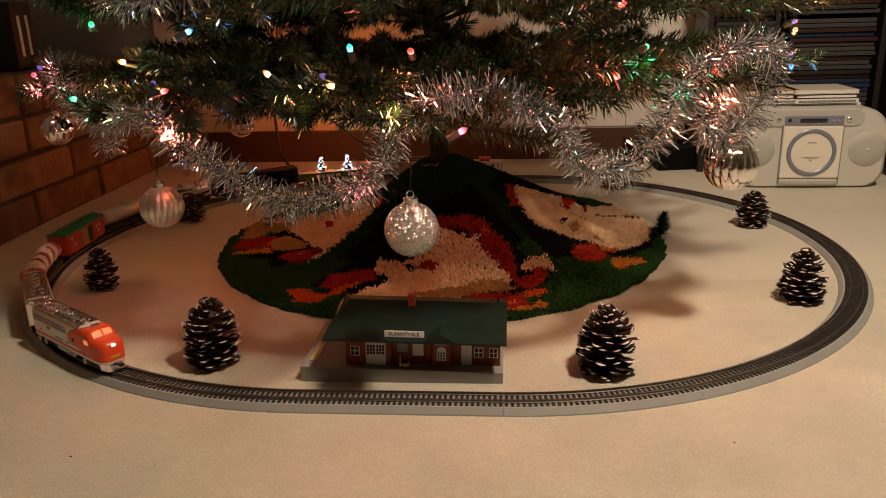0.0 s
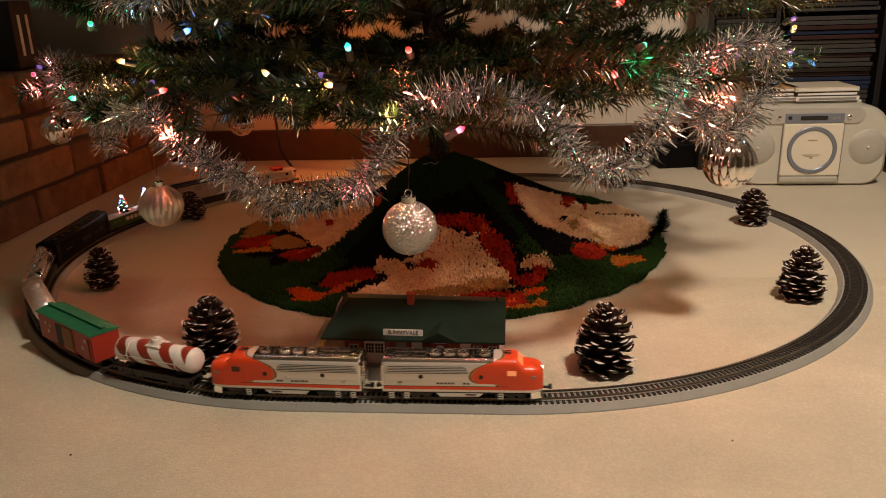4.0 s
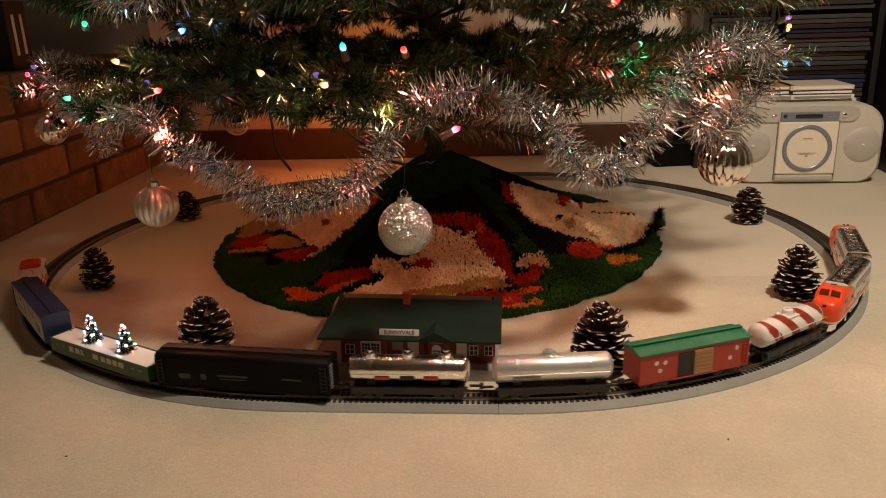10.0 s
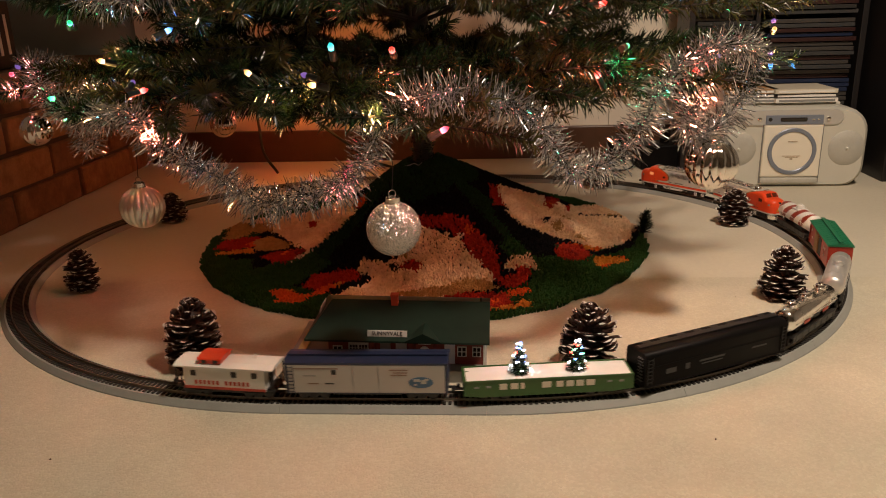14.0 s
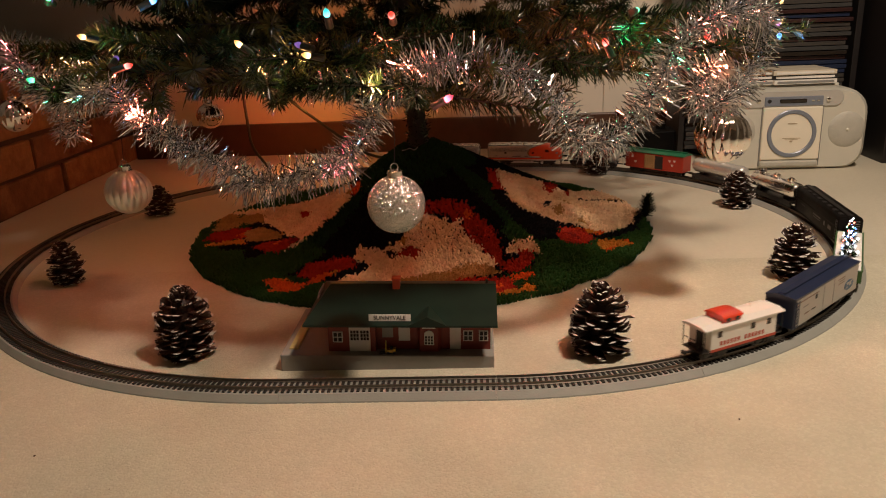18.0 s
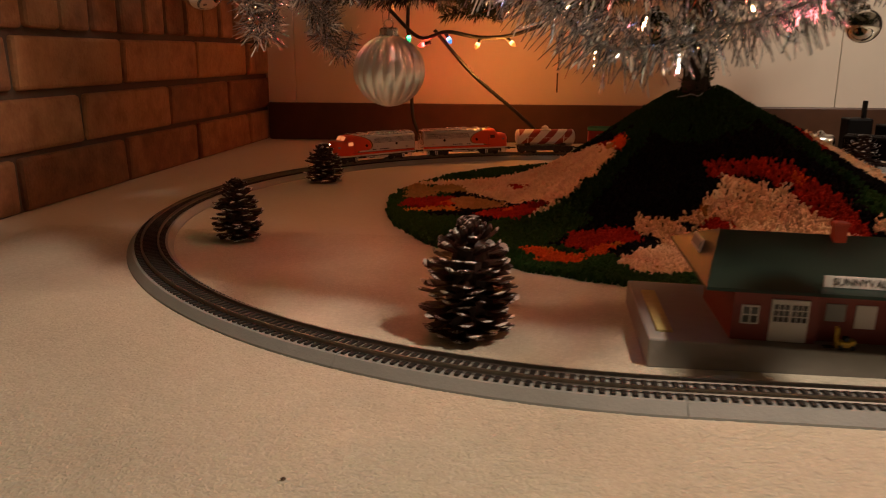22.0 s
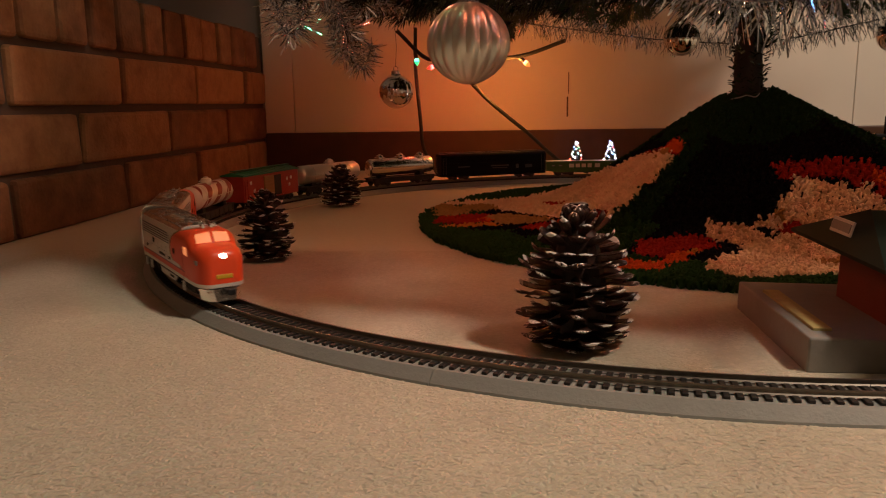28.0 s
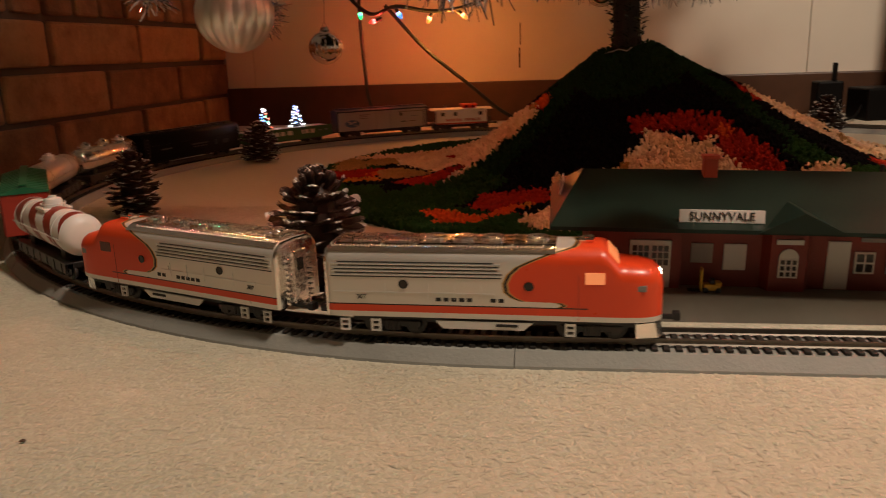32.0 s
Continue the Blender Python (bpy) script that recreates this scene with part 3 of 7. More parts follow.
def coupler(car, x, sign):
    bm = box(bmesh.new(), x + sign * 0.004, 0, 0.0085, 0.012, 0.0026, 0.0024, 0.0005)
    box(bm, x + sign * 0.0115, 0.0016, 0.0075, 0.004, 0.0055, 0.0044, 0.0008)
    part("coupler", bm, M["blackplastic"], car)


def vehicle(name, label, front, length, reach):
    car = thing(name, label, "train car", "cars of the model train")
    VEHICLES.append((car, front - length / 2, reach, trucks(car, reach)))
    coupler(car, length / 2 - 0.003, 1)
    coupler(car, -length / 2 + 0.003, -1)
    return car


def livery_mat():
    """Silver body, red sweep from the roof to the nose edged in black, and a red belt along the sill."""
    m, t, b = shader("locomotive_livery")
    tc = t.nodes.new("ShaderNodeTexCoord")
    sp = t.nodes.new("ShaderNodeSeparateXYZ")
    t.links.new(tc.outputs["Object"], sp.inputs[0])
    zr = t.nodes.new("ShaderNodeMapRange")
    zr.inputs["From Min"].default_value, zr.inputs["From Max"].default_value = 0.0, 0.06
    t.links.new(sp.outputs["Z"], zr.inputs["Value"])
    edge = t.nodes.new("ShaderNodeValToRGB")
    stops = [(0.0, 0.1), (0.01535, 0.1), (0.0154, -0.1), (0.0196, -0.1), (0.01965, 0.0355), (0.0212, 0.0385), (0.0228, 0.0355), (0.0232, 0.017), (0.0250, 0.0125), (0.028, 0.0090), (0.033, 0.0083), (0.038, 0.0105), (0.0425, 0.0150), (0.046, 0.022), (0.0495, 0.031), (0.0535, 0.048)]
    r = edge.color_ramp
    while len(r.elements) < len(stops):
        r.elements.new(0.5)
    for e, (z, x) in zip(r.elements, stops):
        e.position = z / 0.06
        v = (x + 0.1) / 0.2
        e.color = (v, v, v, 1)
    t.links.new(zr.outputs[0], edge.inputs[0])
    xr = t.nodes.new("ShaderNodeMapRange")
    xr.inputs["From Min"].default_value, xr.inputs["From Max"].default_value = -0.1, 0.1
    t.links.new(sp.outputs["X"], xr.inputs["Value"])
    diff = t.nodes.new("ShaderNodeMath")
    diff.operation = "SUBTRACT"
    t.links.new(xr.outputs[0], diff.inputs[0])
    t.links.new(edge.outputs[0], diff.inputs[1])
    red = t.nodes.new("ShaderNodeMath")
    red.operation = "GREATER_THAN"
    red.inputs[1].default_value = 0.0
    t.links.new(diff.outputs[0], red.inputs[0])
    line = t.nodes.new("ShaderNodeMath")
    line.operation = "COMPARE"
    line.inputs[1].default_value, line.inputs[2].default_value = 0.0, 0.004
    t.links.new(diff.outputs[0], line.inputs[0])
    zline = t.nodes.new("ShaderNodeMath")
    zline.operation = "COMPARE"
    zline.inputs[1].default_value, zline.inputs[2].default_value = 0.0197, 0.00035
    t.links.new(sp.outputs["Z"], zline.inputs[0])
    low = t.nodes.new("ShaderNodeMath")
    low.operation = "LESS_THAN"
    low.inputs[1].default_value = 0.0126
    t.links.new(sp.outputs["Z"], low.inputs[0])
    black = t.nodes.new("ShaderNodeMath")
    black.operation = "MAXIMUM"
    t.links.new(line.outputs[0], black.inputs[0])
    t.links.new(zline.outputs[0], black.inputs[1])
    inner = t.nodes.new("ShaderNodeMath")
    inner.operation = "LESS_THAN"
    inner.inputs[1].default_value = 0.050
    t.links.new(sp.outputs["X"], inner.inputs[0])
    bl2 = t.nodes.new("ShaderNodeMath")
    bl2.operation = "MULTIPLY"
    t.links.new(black.outputs[0], bl2.inputs[0])
    t.links.new(inner.outputs[0], bl2.inputs[1])
    c1 = t.nodes.new("ShaderNodeMix")
    c1.data_type = "RGBA"
    c1.inputs["A"].default_value, c1.inputs["B"].default_value = (0.72, 0.69, 0.63, 1), (0.78, 0.070, 0.016, 1)
    t.links.new(red.outputs[0], c1.inputs["Factor"])
    c2 = t.nodes.new("ShaderNodeMix")
    c2.data_type = "RGBA"
    c2.inputs["B"].default_value = (0.02, 0.015, 0.012, 1)
    gold = t.nodes.new("ShaderNodeMath")
    gold.operation = "COMPARE"
    gold.inputs[1].default_value, gold.inputs[2].default_value = 0.0, 0.0085
    t.links.new(diff.outputs[0], gold.inputs[0])
    gold2 = t.nodes.new("ShaderNodeMath")
    gold2.operation = "MULTIPLY"
    t.links.new(gold.outputs[0], gold2.inputs[0])
    t.links.new(inner.outputs[0], gold2.inputs[1])
    c3 = t.nodes.new("ShaderNodeMix")
    c3.data_type = "RGBA"
    c3.inputs["B"].default_value = (0.55, 0.33, 0.10, 1)
    t.links.new(c1.outputs["Result"], c3.inputs["A"])
    t.links.new(gold2.outputs[0], c3.inputs["Factor"])
    t.links.new(c3.outputs["Result"], c2.inputs["A"])
    t.links.new(bl2.outputs[0], c2.inputs["Factor"])
    t.links.new(c2.outputs["Result"], b.inputs["Base Color"])
    inv = t.nodes.new("ShaderNodeMath")
    inv.operation = "SUBTRACT"
    inv.inputs[0].default_value = 1.0
    t.links.new(red.outputs[0], inv.inputs[1])
    metal = t.nodes.new("ShaderNodeMath")
    metal.operation = "MULTIPLY"
    metal.inputs[1].default_value = 0.4
    t.links.new(inv.outputs[0], metal.inputs[0])
    t.links.new(metal.outputs[0], b.inputs["Metallic"])
    nz = node(t, "ShaderNodeTexNoise", Scale=160.0, Detail=3.0)
    t.links.new(tc.outputs["Object"], nz.inputs["Vector"])
    rr = t.nodes.new("ShaderNodeMapRange")
    rr.inputs["To Min"].default_value, rr.inputs["To Max"].default_value = 0.22, 0.42
    t.links.new(nz.outputs[0], rr.inputs["Value"])
    t.links.new(rr.outputs[0], b.inputs["Roughness"])
    return m


LIVERY = livery_mat()


def hull_ring(x, w, top, bottom, r, n=7):
    """A body section: straight sides, round shoulders, slightly crowned roof."""
    pts = [(x, -w, bottom), (x, -w, (bottom + top - r) / 2)]
    for k in range(n):
        a = math.pi / 2 * k / (n - 1)
        pts.append((x, -w + r - r * math.cos(a), top - r + r * math.sin(a) - 0.0))
    pts.append((x, 0, top + 0.0004))
    left = [(px, -py, pz) for px, py, pz in pts[:-1]][::-1]
    return pts + left


def locomotive(front, backwards):
    L = 0.174
    car = vehicle("locomotive", "silver and orange-red streamlined diesel locomotive with chrome roof" + (", coupled backwards" if backwards else " leading the train"), front, L, 0.052)
    car["category"] = "locomotive"
    # a turned unit faces the tail
    base = part("frame", box(bmesh.new(), 0, 0, 0.0075, 0.150, 0.024, 0.004, 0.0005), M["blackplastic"], car)
    turn = pose(0, 0, 0, 0, 0, 180 if backwards else 0) @ Matrix.Diagonal((1, 1, 0.94, 1))
    base.matrix_basis = turn
    rings = [hull_ring(x, w, top, 0.0124, r) for x, w, top, r in (
        (-0.0868, 0.0165, 0.0505, 0.008), (-0.086, 0.0174, 0.0520, 0.0085), (-0.084, 0.0178, 0.0525, 0.009), (0.0, 0.0178, 0.0525, 0.009), (0.0560, 0.0178, 0.0525, 0.009),
        (0.0590, 0.0178, 0.0518, 0.009), (0.0655, 0.0177, 0.0432, 0.0085), (0.070, 0.0175, 0.0430, 0.009), (0.0755, 0.0170, 0.0426, 0.009), (0.0800, 0.0159, 0.0419, 0.009),
        (0.0832, 0.0142, 0.0407, 0.0085), (0.0855, 0.0122, 0.0388, 0.008), (0.0867, 0.0104, 0.0366, 0.007), (0.0873, 0.0086, 0.0340, 0.006))]
    body = part("body", loft(bmesh.new(), rings), LIVERY, base, "silver and red painted shell", smooth=True)
    roof = bmesh.new()
    prof = []
    for x in (-0.0858, 0.034):
        outer, inner = [], []
        for k in range(-8, 9):
            a = math.radians(40 + 50 * (8 - abs(k)) / 8)
            sg = -1 if k < 0 else 1
            outer.append((x, sg * (0.0088 + 0.0095 * math.cos(a)) if k else 0.0, 0.0437 + 0.0095 * math.sin(a) + 0.0003 * (1 - abs(k) / 8)))
            inner.append((x, sg * (0.0088 + 0.0084 * math.cos(a)) if k else 0.0, 0.0437 + 0.0084 * math.sin(a)))
        prof.append(outer + inner[::-1])
    loft(roof, prof)
    for x in (-0.030, -0.0145, 0.0005, 0.024):
        lathe(roof, [(0.0062, 0.0525), (0.0066, 0.0535), (0.0064, 0.0552), (0.0052, 0.0558), (0.0048, 0.0549), (0.0015, 0.0549)], 18, at=(x, 0, 0))
        for k in range(6):
            a = k * math.pi / 6
            box(roof, 0, 0, 0.0553, 0.0115, 0.0006, 0.0005, 0, pose(x, 0, 0, 0, 0, math.degrees(a)))
    for x in (-0.066, -0.048):
        for y in (-0.0052, 0.0052):
            box(roof, x, y, 0.0528, 0.0150, 0.0075, 0.0013, 0.0004)
            for k in range(6):
                box(roof, x - 0.0055 + 0.0022 * k, y, 0.0538, 0.0009, 0.0066, 0.0009)
    box(roof, -0.079, 0, 0.0525, 0.006, 0.012, 0.0018, 0.0005)
    top = part("roof", roof, M["plated"], base, "mirror chrome roof with fans and grilles", smooth=False)
    for y in (-0.0128, 0.0128):
        beads = bmesh.new()
        for k in range(56):
            box(beads, -0.0835 + 0.0020 * k, y, 0.0521, 0.0011, 0.0011, 0.0010)
        for x in (-0.0845, -0.0570, -0.0390, 0.0120):
            for k in range(6):
                box(beads, x, y * (k + 0.5) / 6, 0.0530, 0.0010, 0.0012, 0.0009)
        tagged(part("rivet_row", beads, M["plated"], top), kind="stuff")
    horn = bmesh.new()
    for y in (-0.003, 0.003):
        cyl(horn, (0.044, y, 0.0545), (0.053, y, 0.0545), 0.0006, 0.0014, 8)
    box(horn, 0.047, 0, 0.0525, 0.003, 0.008, 0.0020)
    part("horn", horn, M["chrome"], base)
    for side in (-1, 1):
        ribs = bmesh.new()
        for k in range(4):
            box(ribs, -0.039, side * 0.0178, 0.0366 + 0.0021 * k, 0.090, 0.0009, 0.0009, 0.0003)
        box(ribs, -0.040, side * 0.0178, 0.0268, 0.0870, 0.0006, 0.0005)
        for x in (-0.055, -0.032, -0.018, -0.004):
            box(ribs, x, side * 0.0178, 0.0235, 0.0004, 0.0006, 0.0085)
            box(ribs, x + 0.004, side * 0.0178, 0.0265, 0.004, 0.0006, 0.0004)
        part("side_rib", ribs, M["silverpaint"], base)
        # dark bars paint the shade between the ribs
        rib_shades = bmesh.new()
        for k in range(5):
            box(rib_shades, -0.039 + 0.0015 * (k % 2), side * 0.0178, 0.0357 + 0.0021 * k, 0.091 - 0.002 * k, 0.0005, 0.00055)
        part("rib_shade_line", rib_shades, M["greyblack"], base, "dark line painted as shade between the ribs")
        for x in (-0.0450, 0.0205):
            part("porthole", lathe(bmesh.new(), [(0.0024, 0), (0.0026, side * 0.0004), (0.0021, side * 0.0005), (0.0020, side * 0.0002)], 16, "Y", (x, side * 0.0178, 0.0318)), M["windowdark"], base)
        skirt = bmesh.new()
        loft(skirt, [[(-0.0285, side * 0.0166, 0.0106), (-0.0245, side * 0.0166, 0.0062), (0.0175, side * 0.0166, 0.0062), (0.0225, side * 0.0166, 0.0106)], [(-0.0285, side * 0.0176, 0.0106), (-0.0245, side * 0.0176, 0.0062), (0.0175, side * 0.0176, 0.0062), (0.0225, side * 0.0176, 0.0106)]])
        part("fuel_skirt", skirt, M["white"], base)
        part("air_opening", box(bmesh.new(), 0.009, side * 0.0177, 0.0080, 0.0115, 0.0006, 0.0016, 0.0004), M["ink"], base)
        for x in (-0.078, -0.061, 0.0415):
            st = bmesh.new()
            for dx in (-0.0022, 0.0022):
                box(st, x + dx, side * 0.0172, 0.0036, 0.0010, 0.0012, 0.0072)
            for z in (0.0036, 0.0066, 0.0096):
                box(st, x, side * 0.0172, z, 0.0044, 0.0014, 0.0010)
            part("step", st, M["white"], base)
        pane = box(bmesh.new(), 0.0535, side * 0.0177, 0.0335, 0.0098, 0.0008, 0.0066, 0.0003)
        part("cab_window", pane, M["cablight"] if backwards else M["cabglow"], base, "dark cab window" if backwards else "cab window lit orange from inside")
        part("door_line", box(bmesh.new(), 0.0455, side * 0.0178, 0.0130, 0.0003, 0.0004, 0.026), M["redink"], base)
        # road name in bars, the number can be read
        for x in [-0.0265 + 0.0041 * k for k in range(5)] + [0.0022, 0.0063]:
            part("letter_bar", box(bmesh.new(), x, side * 0.0178, 0.0222, 0.0028, 0.0004, 0.0022), M["ink"], base)
        lettering("number", "307", 0.0036, M["ink"], base, pose(-0.0680, side * 0.0181, 0.0240, 90, 0, 0 if side < 0 else 180))
        wind = bmesh.new()
        y0, y1 = side * 0.0012, side * 0.0118
        loft(wind, [[(0.0600, y0, 0.0512), (0.0600, y1, 0.0500), (0.0650, y1 * 1.05, 0.0437), (0.0650, y0, 0.0437)], [(0.0607, y0, 0.0516), (0.0607, y1, 0.0504), (0.0657, y1 * 1.05, 0.0441), (0.0657, y0, 0.0441)]])
        part("windshield", wind, M["cablight"] if backwards else M["cabglow"], base, "dark windshield pane" if backwards else "windshield pane lit orange from inside")
        part("number_board", box(bmesh.new(), 0.0758, side * 0.0158, 0.0295, 0.006, 0.0026, 0.0036, 0.0005, None), M["greyink"], base)
    pilot = bmesh.new()
    loft(pilot, [[(0.074, -0.0150, 0.0106), (0.074, 0.0150, 0.0106), (0.0745, 0.0140, 0.0022), (0.0745, -0.0140, 0.0022)], [(0.0835, -0.0125, 0.0112), (0.0835, 0.0125, 0.0112), (0.0855, 0.0110, 0.0020), (0.0855, -0.0110, 0.0020)], [(0.0868, -0.0085, 0.0112), (0.0868, 0.0085, 0.0112), (0.0885, 0.0070, 0.0022), (0.0885, -0.0070, 0.0022)]])
    part("pilot", pilot, M["plated"], base, "chrome pilot plough")
    head = lathe(bmesh.new(), [(0.0030, 0.0), (0.0034, 0.0035), (0.0026, 0.0042), (0.0010, 0.0044)], 16, "X", (0.0828, 0, 0.0352))
    part("headlight", head, M["headlamp"] if not backwards else M["windowdark"], base, "glowing round headlight" if not backwards else "dark headlight")
    part("nose_badge", box(bmesh.new(), 0.0868, 0, 0.0190, 0.0018, 0.012, 0.0036, 0.0006), M["yellow"], base)
    plate = loft(bmesh.new(), [hull_ring(-0.0884, 0.0160, 0.0500, 0.0130, 0.0080), hull_ring(-0.0878, 0.0172, 0.0515, 0.0126, 0.0085), hull_ring(-0.0864, 0.0176, 0.0522, 0.0125, 0.0085)])
    part("end_plate", plate, M["plated"], base, "chrome end wall", smooth=True)
    tail = bmesh.new()
    box(tail, -0.0888, 0, 0.0130, 0.0022, 0.0115, 0.032, 0.0005)
    for y in (-0.0088, 0.0088):
        for k in range(9):
            box(tail, -0.0890, y, 0.0135 + 0.0033 * k, 0.0020, 0.0036, 0.0014)
    part("end_door", tail, M["plated"], base, "chrome end door with ladder rungs")
    part("door_window", box(bmesh.new(), -0.0900, 0, 0.0330, 0.0006, 0.0050, 0.0075, 0.0002), M["windowdark"], base)
    return car


M["plated"] = mat("bright_plating", (0.95, 0.92, 0.88), 0.15, 1.0, var=0.04, scale=120.0, bump=0.5, bscale=190.0)
M["cablight"] = mat("dark_cab_glass", (0.10, 0.022, 0.010), 0.12)
M["cabglow"] = glow("lit_cab_glass", (1.0, 0.30, 0.10), 0.65)
M["headlamp"] = glow("headlamp_glass", (1.0, 0.85, 0.62), 9.0)
locomotive(0.0, False)
locomotive(-0.198, True)


def underframe(car, L, w=0.024):
    bm = box(bmesh.new(), 0, 0, 0.0085, L - 0.012, w, 0.0045, 0.0006)
    for y in (-w / 2 + 0.001, w / 2 - 0.001):
        box(bm, 0, y, 0.0055, L * 0.42, 0.0018, 0.0035, 0.0004)
    box(bm, 0.012, 0, 0.0045, 0.016, 0.008, 0.005, 0.001)
    part("underframe", bm, M["blackplastic"], car)


def ladder(car, x, y, z0, z1, material, across=0.006):
    bm = bmesh.new()
    for d in (-across / 2, across / 2):
        box(bm, x + d, y, z0, 0.0007, 0.0010, z1 - z0)
    n = max(3, int((z1 - z0) / 0.004))
    for k in range(n):
        box(bm, x, y, z0 + (z1 - z0) * (k + 0.5) / n, across, 0.0010, 0.0006)
    part("ladder", bm, material, car)


def candy_mat():
    m, t, b = shader("candy_stripe_paint")
    tc = t.nodes.new("ShaderNodeTexCoord")
    sp = t.nodes.new("ShaderNodeSeparateXYZ")
    t.links.new(tc.outputs["Object"], sp.inputs[0])
    # slanted bands, leaning back towards the top
    k = t.nodes.new("ShaderNodeMath")
    k.operation = "MULTIPLY_ADD"
    k.inputs[1].default_value = 0.95
    t.links.new(sp.outputs["Z"], k.inputs[0])
    t.links.new(sp.outputs["X"], k.inputs[2])
    w = t.nodes.new("ShaderNodeMath")
    w.operation = "WRAP"
    w.inputs[1].default_value, w.inputs[2].default_value = 0.0, 0.033
    t.links.new(k.outputs[0], w.inputs[0])
    g = t.nodes.new("ShaderNodeMath")
    g.operation = "GREATER_THAN"
    g.inputs[1].default_value = 0.0175
    t.links.new(w.outputs[0], g.inputs[0])
    nz = node(t, "ShaderNodeTexNoise", Scale=90.0, Detail=3.0)
    t.links.new(tc.outputs["Object"], nz.inputs["Vector"])
    mix = t.nodes.new("ShaderNodeMix")
    mix.data_type = "RGBA"
    mix.inputs["A"].default_value, mix.inputs["B"].default_value = (0.78, 0.75, 0.70, 1), (0.27, 0.030, 0.014, 1)
    t.links.new(g.outputs[0], mix.inputs["Factor"])
    t.links.new(mix.outputs["Result"], b.inputs["Base Color"])
    rr = t.nodes.new("ShaderNodeMapRange")
    rr.inputs["To Min"].default_value, rr.inputs["To Max"].default_value = 0.28, 0.46
    t.links.new(nz.outputs[0], rr.inputs["Value"])
    t.links.new(rr.outputs[0], b.inputs["Roughness"])
    return m


def tank_car(name, label, front, L, tank_mat, r, domes, rail_mat):
    car = vehicle(name, label, front, L + 0.008, L / 2 - 0.024)
    underframe(car, L, 0.018)
    zc = 0.0165 + r
    prof = [(0.004, -L / 2), (r * 0.55, -L / 2 + 0.0008), (r * 0.86, -L / 2 + 0.003), (r, -L / 2 + 0.007), (r, L / 2 - 0.007), (r * 0.86, L / 2 - 0.003), (r * 0.55, L / 2 - 0.0008), (0.004, L / 2)]
    part("tank", lathe(bmesh.new(), prof, 28, "X", (0, 0, zc)), tank_mat, car, smooth=True)
    if name == "striped_tank_car":
        for s in (-1, 1):
            cap = [(r * k + 0.0002, s * (L / 2 - d + 0.0004)) for k, d in ((0.0, 0.0), (0.55, 0.0008), (0.86, 0.003), (1.0, 0.007))]
            part("end_cap", lathe(bmesh.new(), cap, 28, "X", (0, 0, zc)), M["white"], car, "white dished tank end", smooth=True)
    for x in domes:
        bm = lathe(bmesh.new(), [(0.0066, zc + r - 0.004), (0.0066, zc + r + 0.0035), (0.0058, zc + r + 0.0052), (0.0030, zc + r + 0.0060), (0.0028, zc + r + 0.0072), (0.0008, zc + r + 0.0074)], 18, at=(x, 0, 0))
        dm = part("dome", bm, M["white"] if name == "striped_tank_car" else rail_mat, car, smooth=True)
        if name == "striped_tank_car":
            part("dome_platform", box(bmesh.new(), x, 0, zc + r - 0.0030, 0.0210, 0.0200, 0.0022, 0.0005), M["white"], dm)
        rl = bmesh.new()
        for k in range(12):
            a, b2 = 2 * math.pi * k / 12, 2 * math.pi * (k + 1) / 12
            cyl(rl, (x + 0.0088 * math.cos(a), 0.0088 * math.sin(a), zc + r + 0.0016), (x + 0.0088 * math.cos(b2), 0.0088 * math.sin(b2), zc + r + 0.0016), 0.0004, n=5)
        part("handrail", rl, rail_mat, dm)
    for side in (-1, 1):
        y = side * (r + 0.0008)
        hr = cyl(bmesh.new(), (-L / 2 + 0.006, y, zc - 0.001), (L / 2 - 0.006, y, zc - 0.001), 0.0004, n=6)
        for k in range(5):
            box(hr, -L / 2 + 0.01 + (L - 0.02) * k / 4, y - side * 0.0008, zc - 0.0016, 0.0012, 0.0024, 0.0012)
        part("handrail", hr, rail_mat, car)
        part("running_board", box(bmesh.new(), 0, side * 0.0122, 0.0128, L - 0.004, 0.0050, 0.0012, 0.0003), M["blackplastic"], car)
        part("side_sill", box(bmesh.new(), 0, side * 0.0138, 0.0058, L - 0.010, 0.0016, 0.0075, 0.0004), M["blackplastic"], car)
        for k in range(7):
            part("grab_iron", box(bmesh.new(), -L / 2 + 0.012 + (L - 0.024) * k / 6, side * 0.0147, 0.0062, 0.0012, 0.0008, 0.0070), M["truckgrey"], car)
    for x in (-L * 0.3, L * 0.3):
        part("saddle", box(bmesh.new(), x, 0, 0.0125, 0.010, 0.018, 0.0075, 0.0006), M["blackplastic"], car)
        part("tank_band", lathe(bmesh.new(), [(r + 0.0001, x - 0.0008), (r + 0.0004, x - 0.0008), (r + 0.0004, x + 0.0008), (r + 0.0001, x + 0.0008)], 28, "X", (0, 0, zc)), rail_mat, car)
    return car, zc


M["candy"] = candy_mat()
tank_car("striped_tank_car", "red and white candy-striped tank car with white dome", -0.388, 0.118, M["candy"], 0.0148, (0.0,), M["white"])

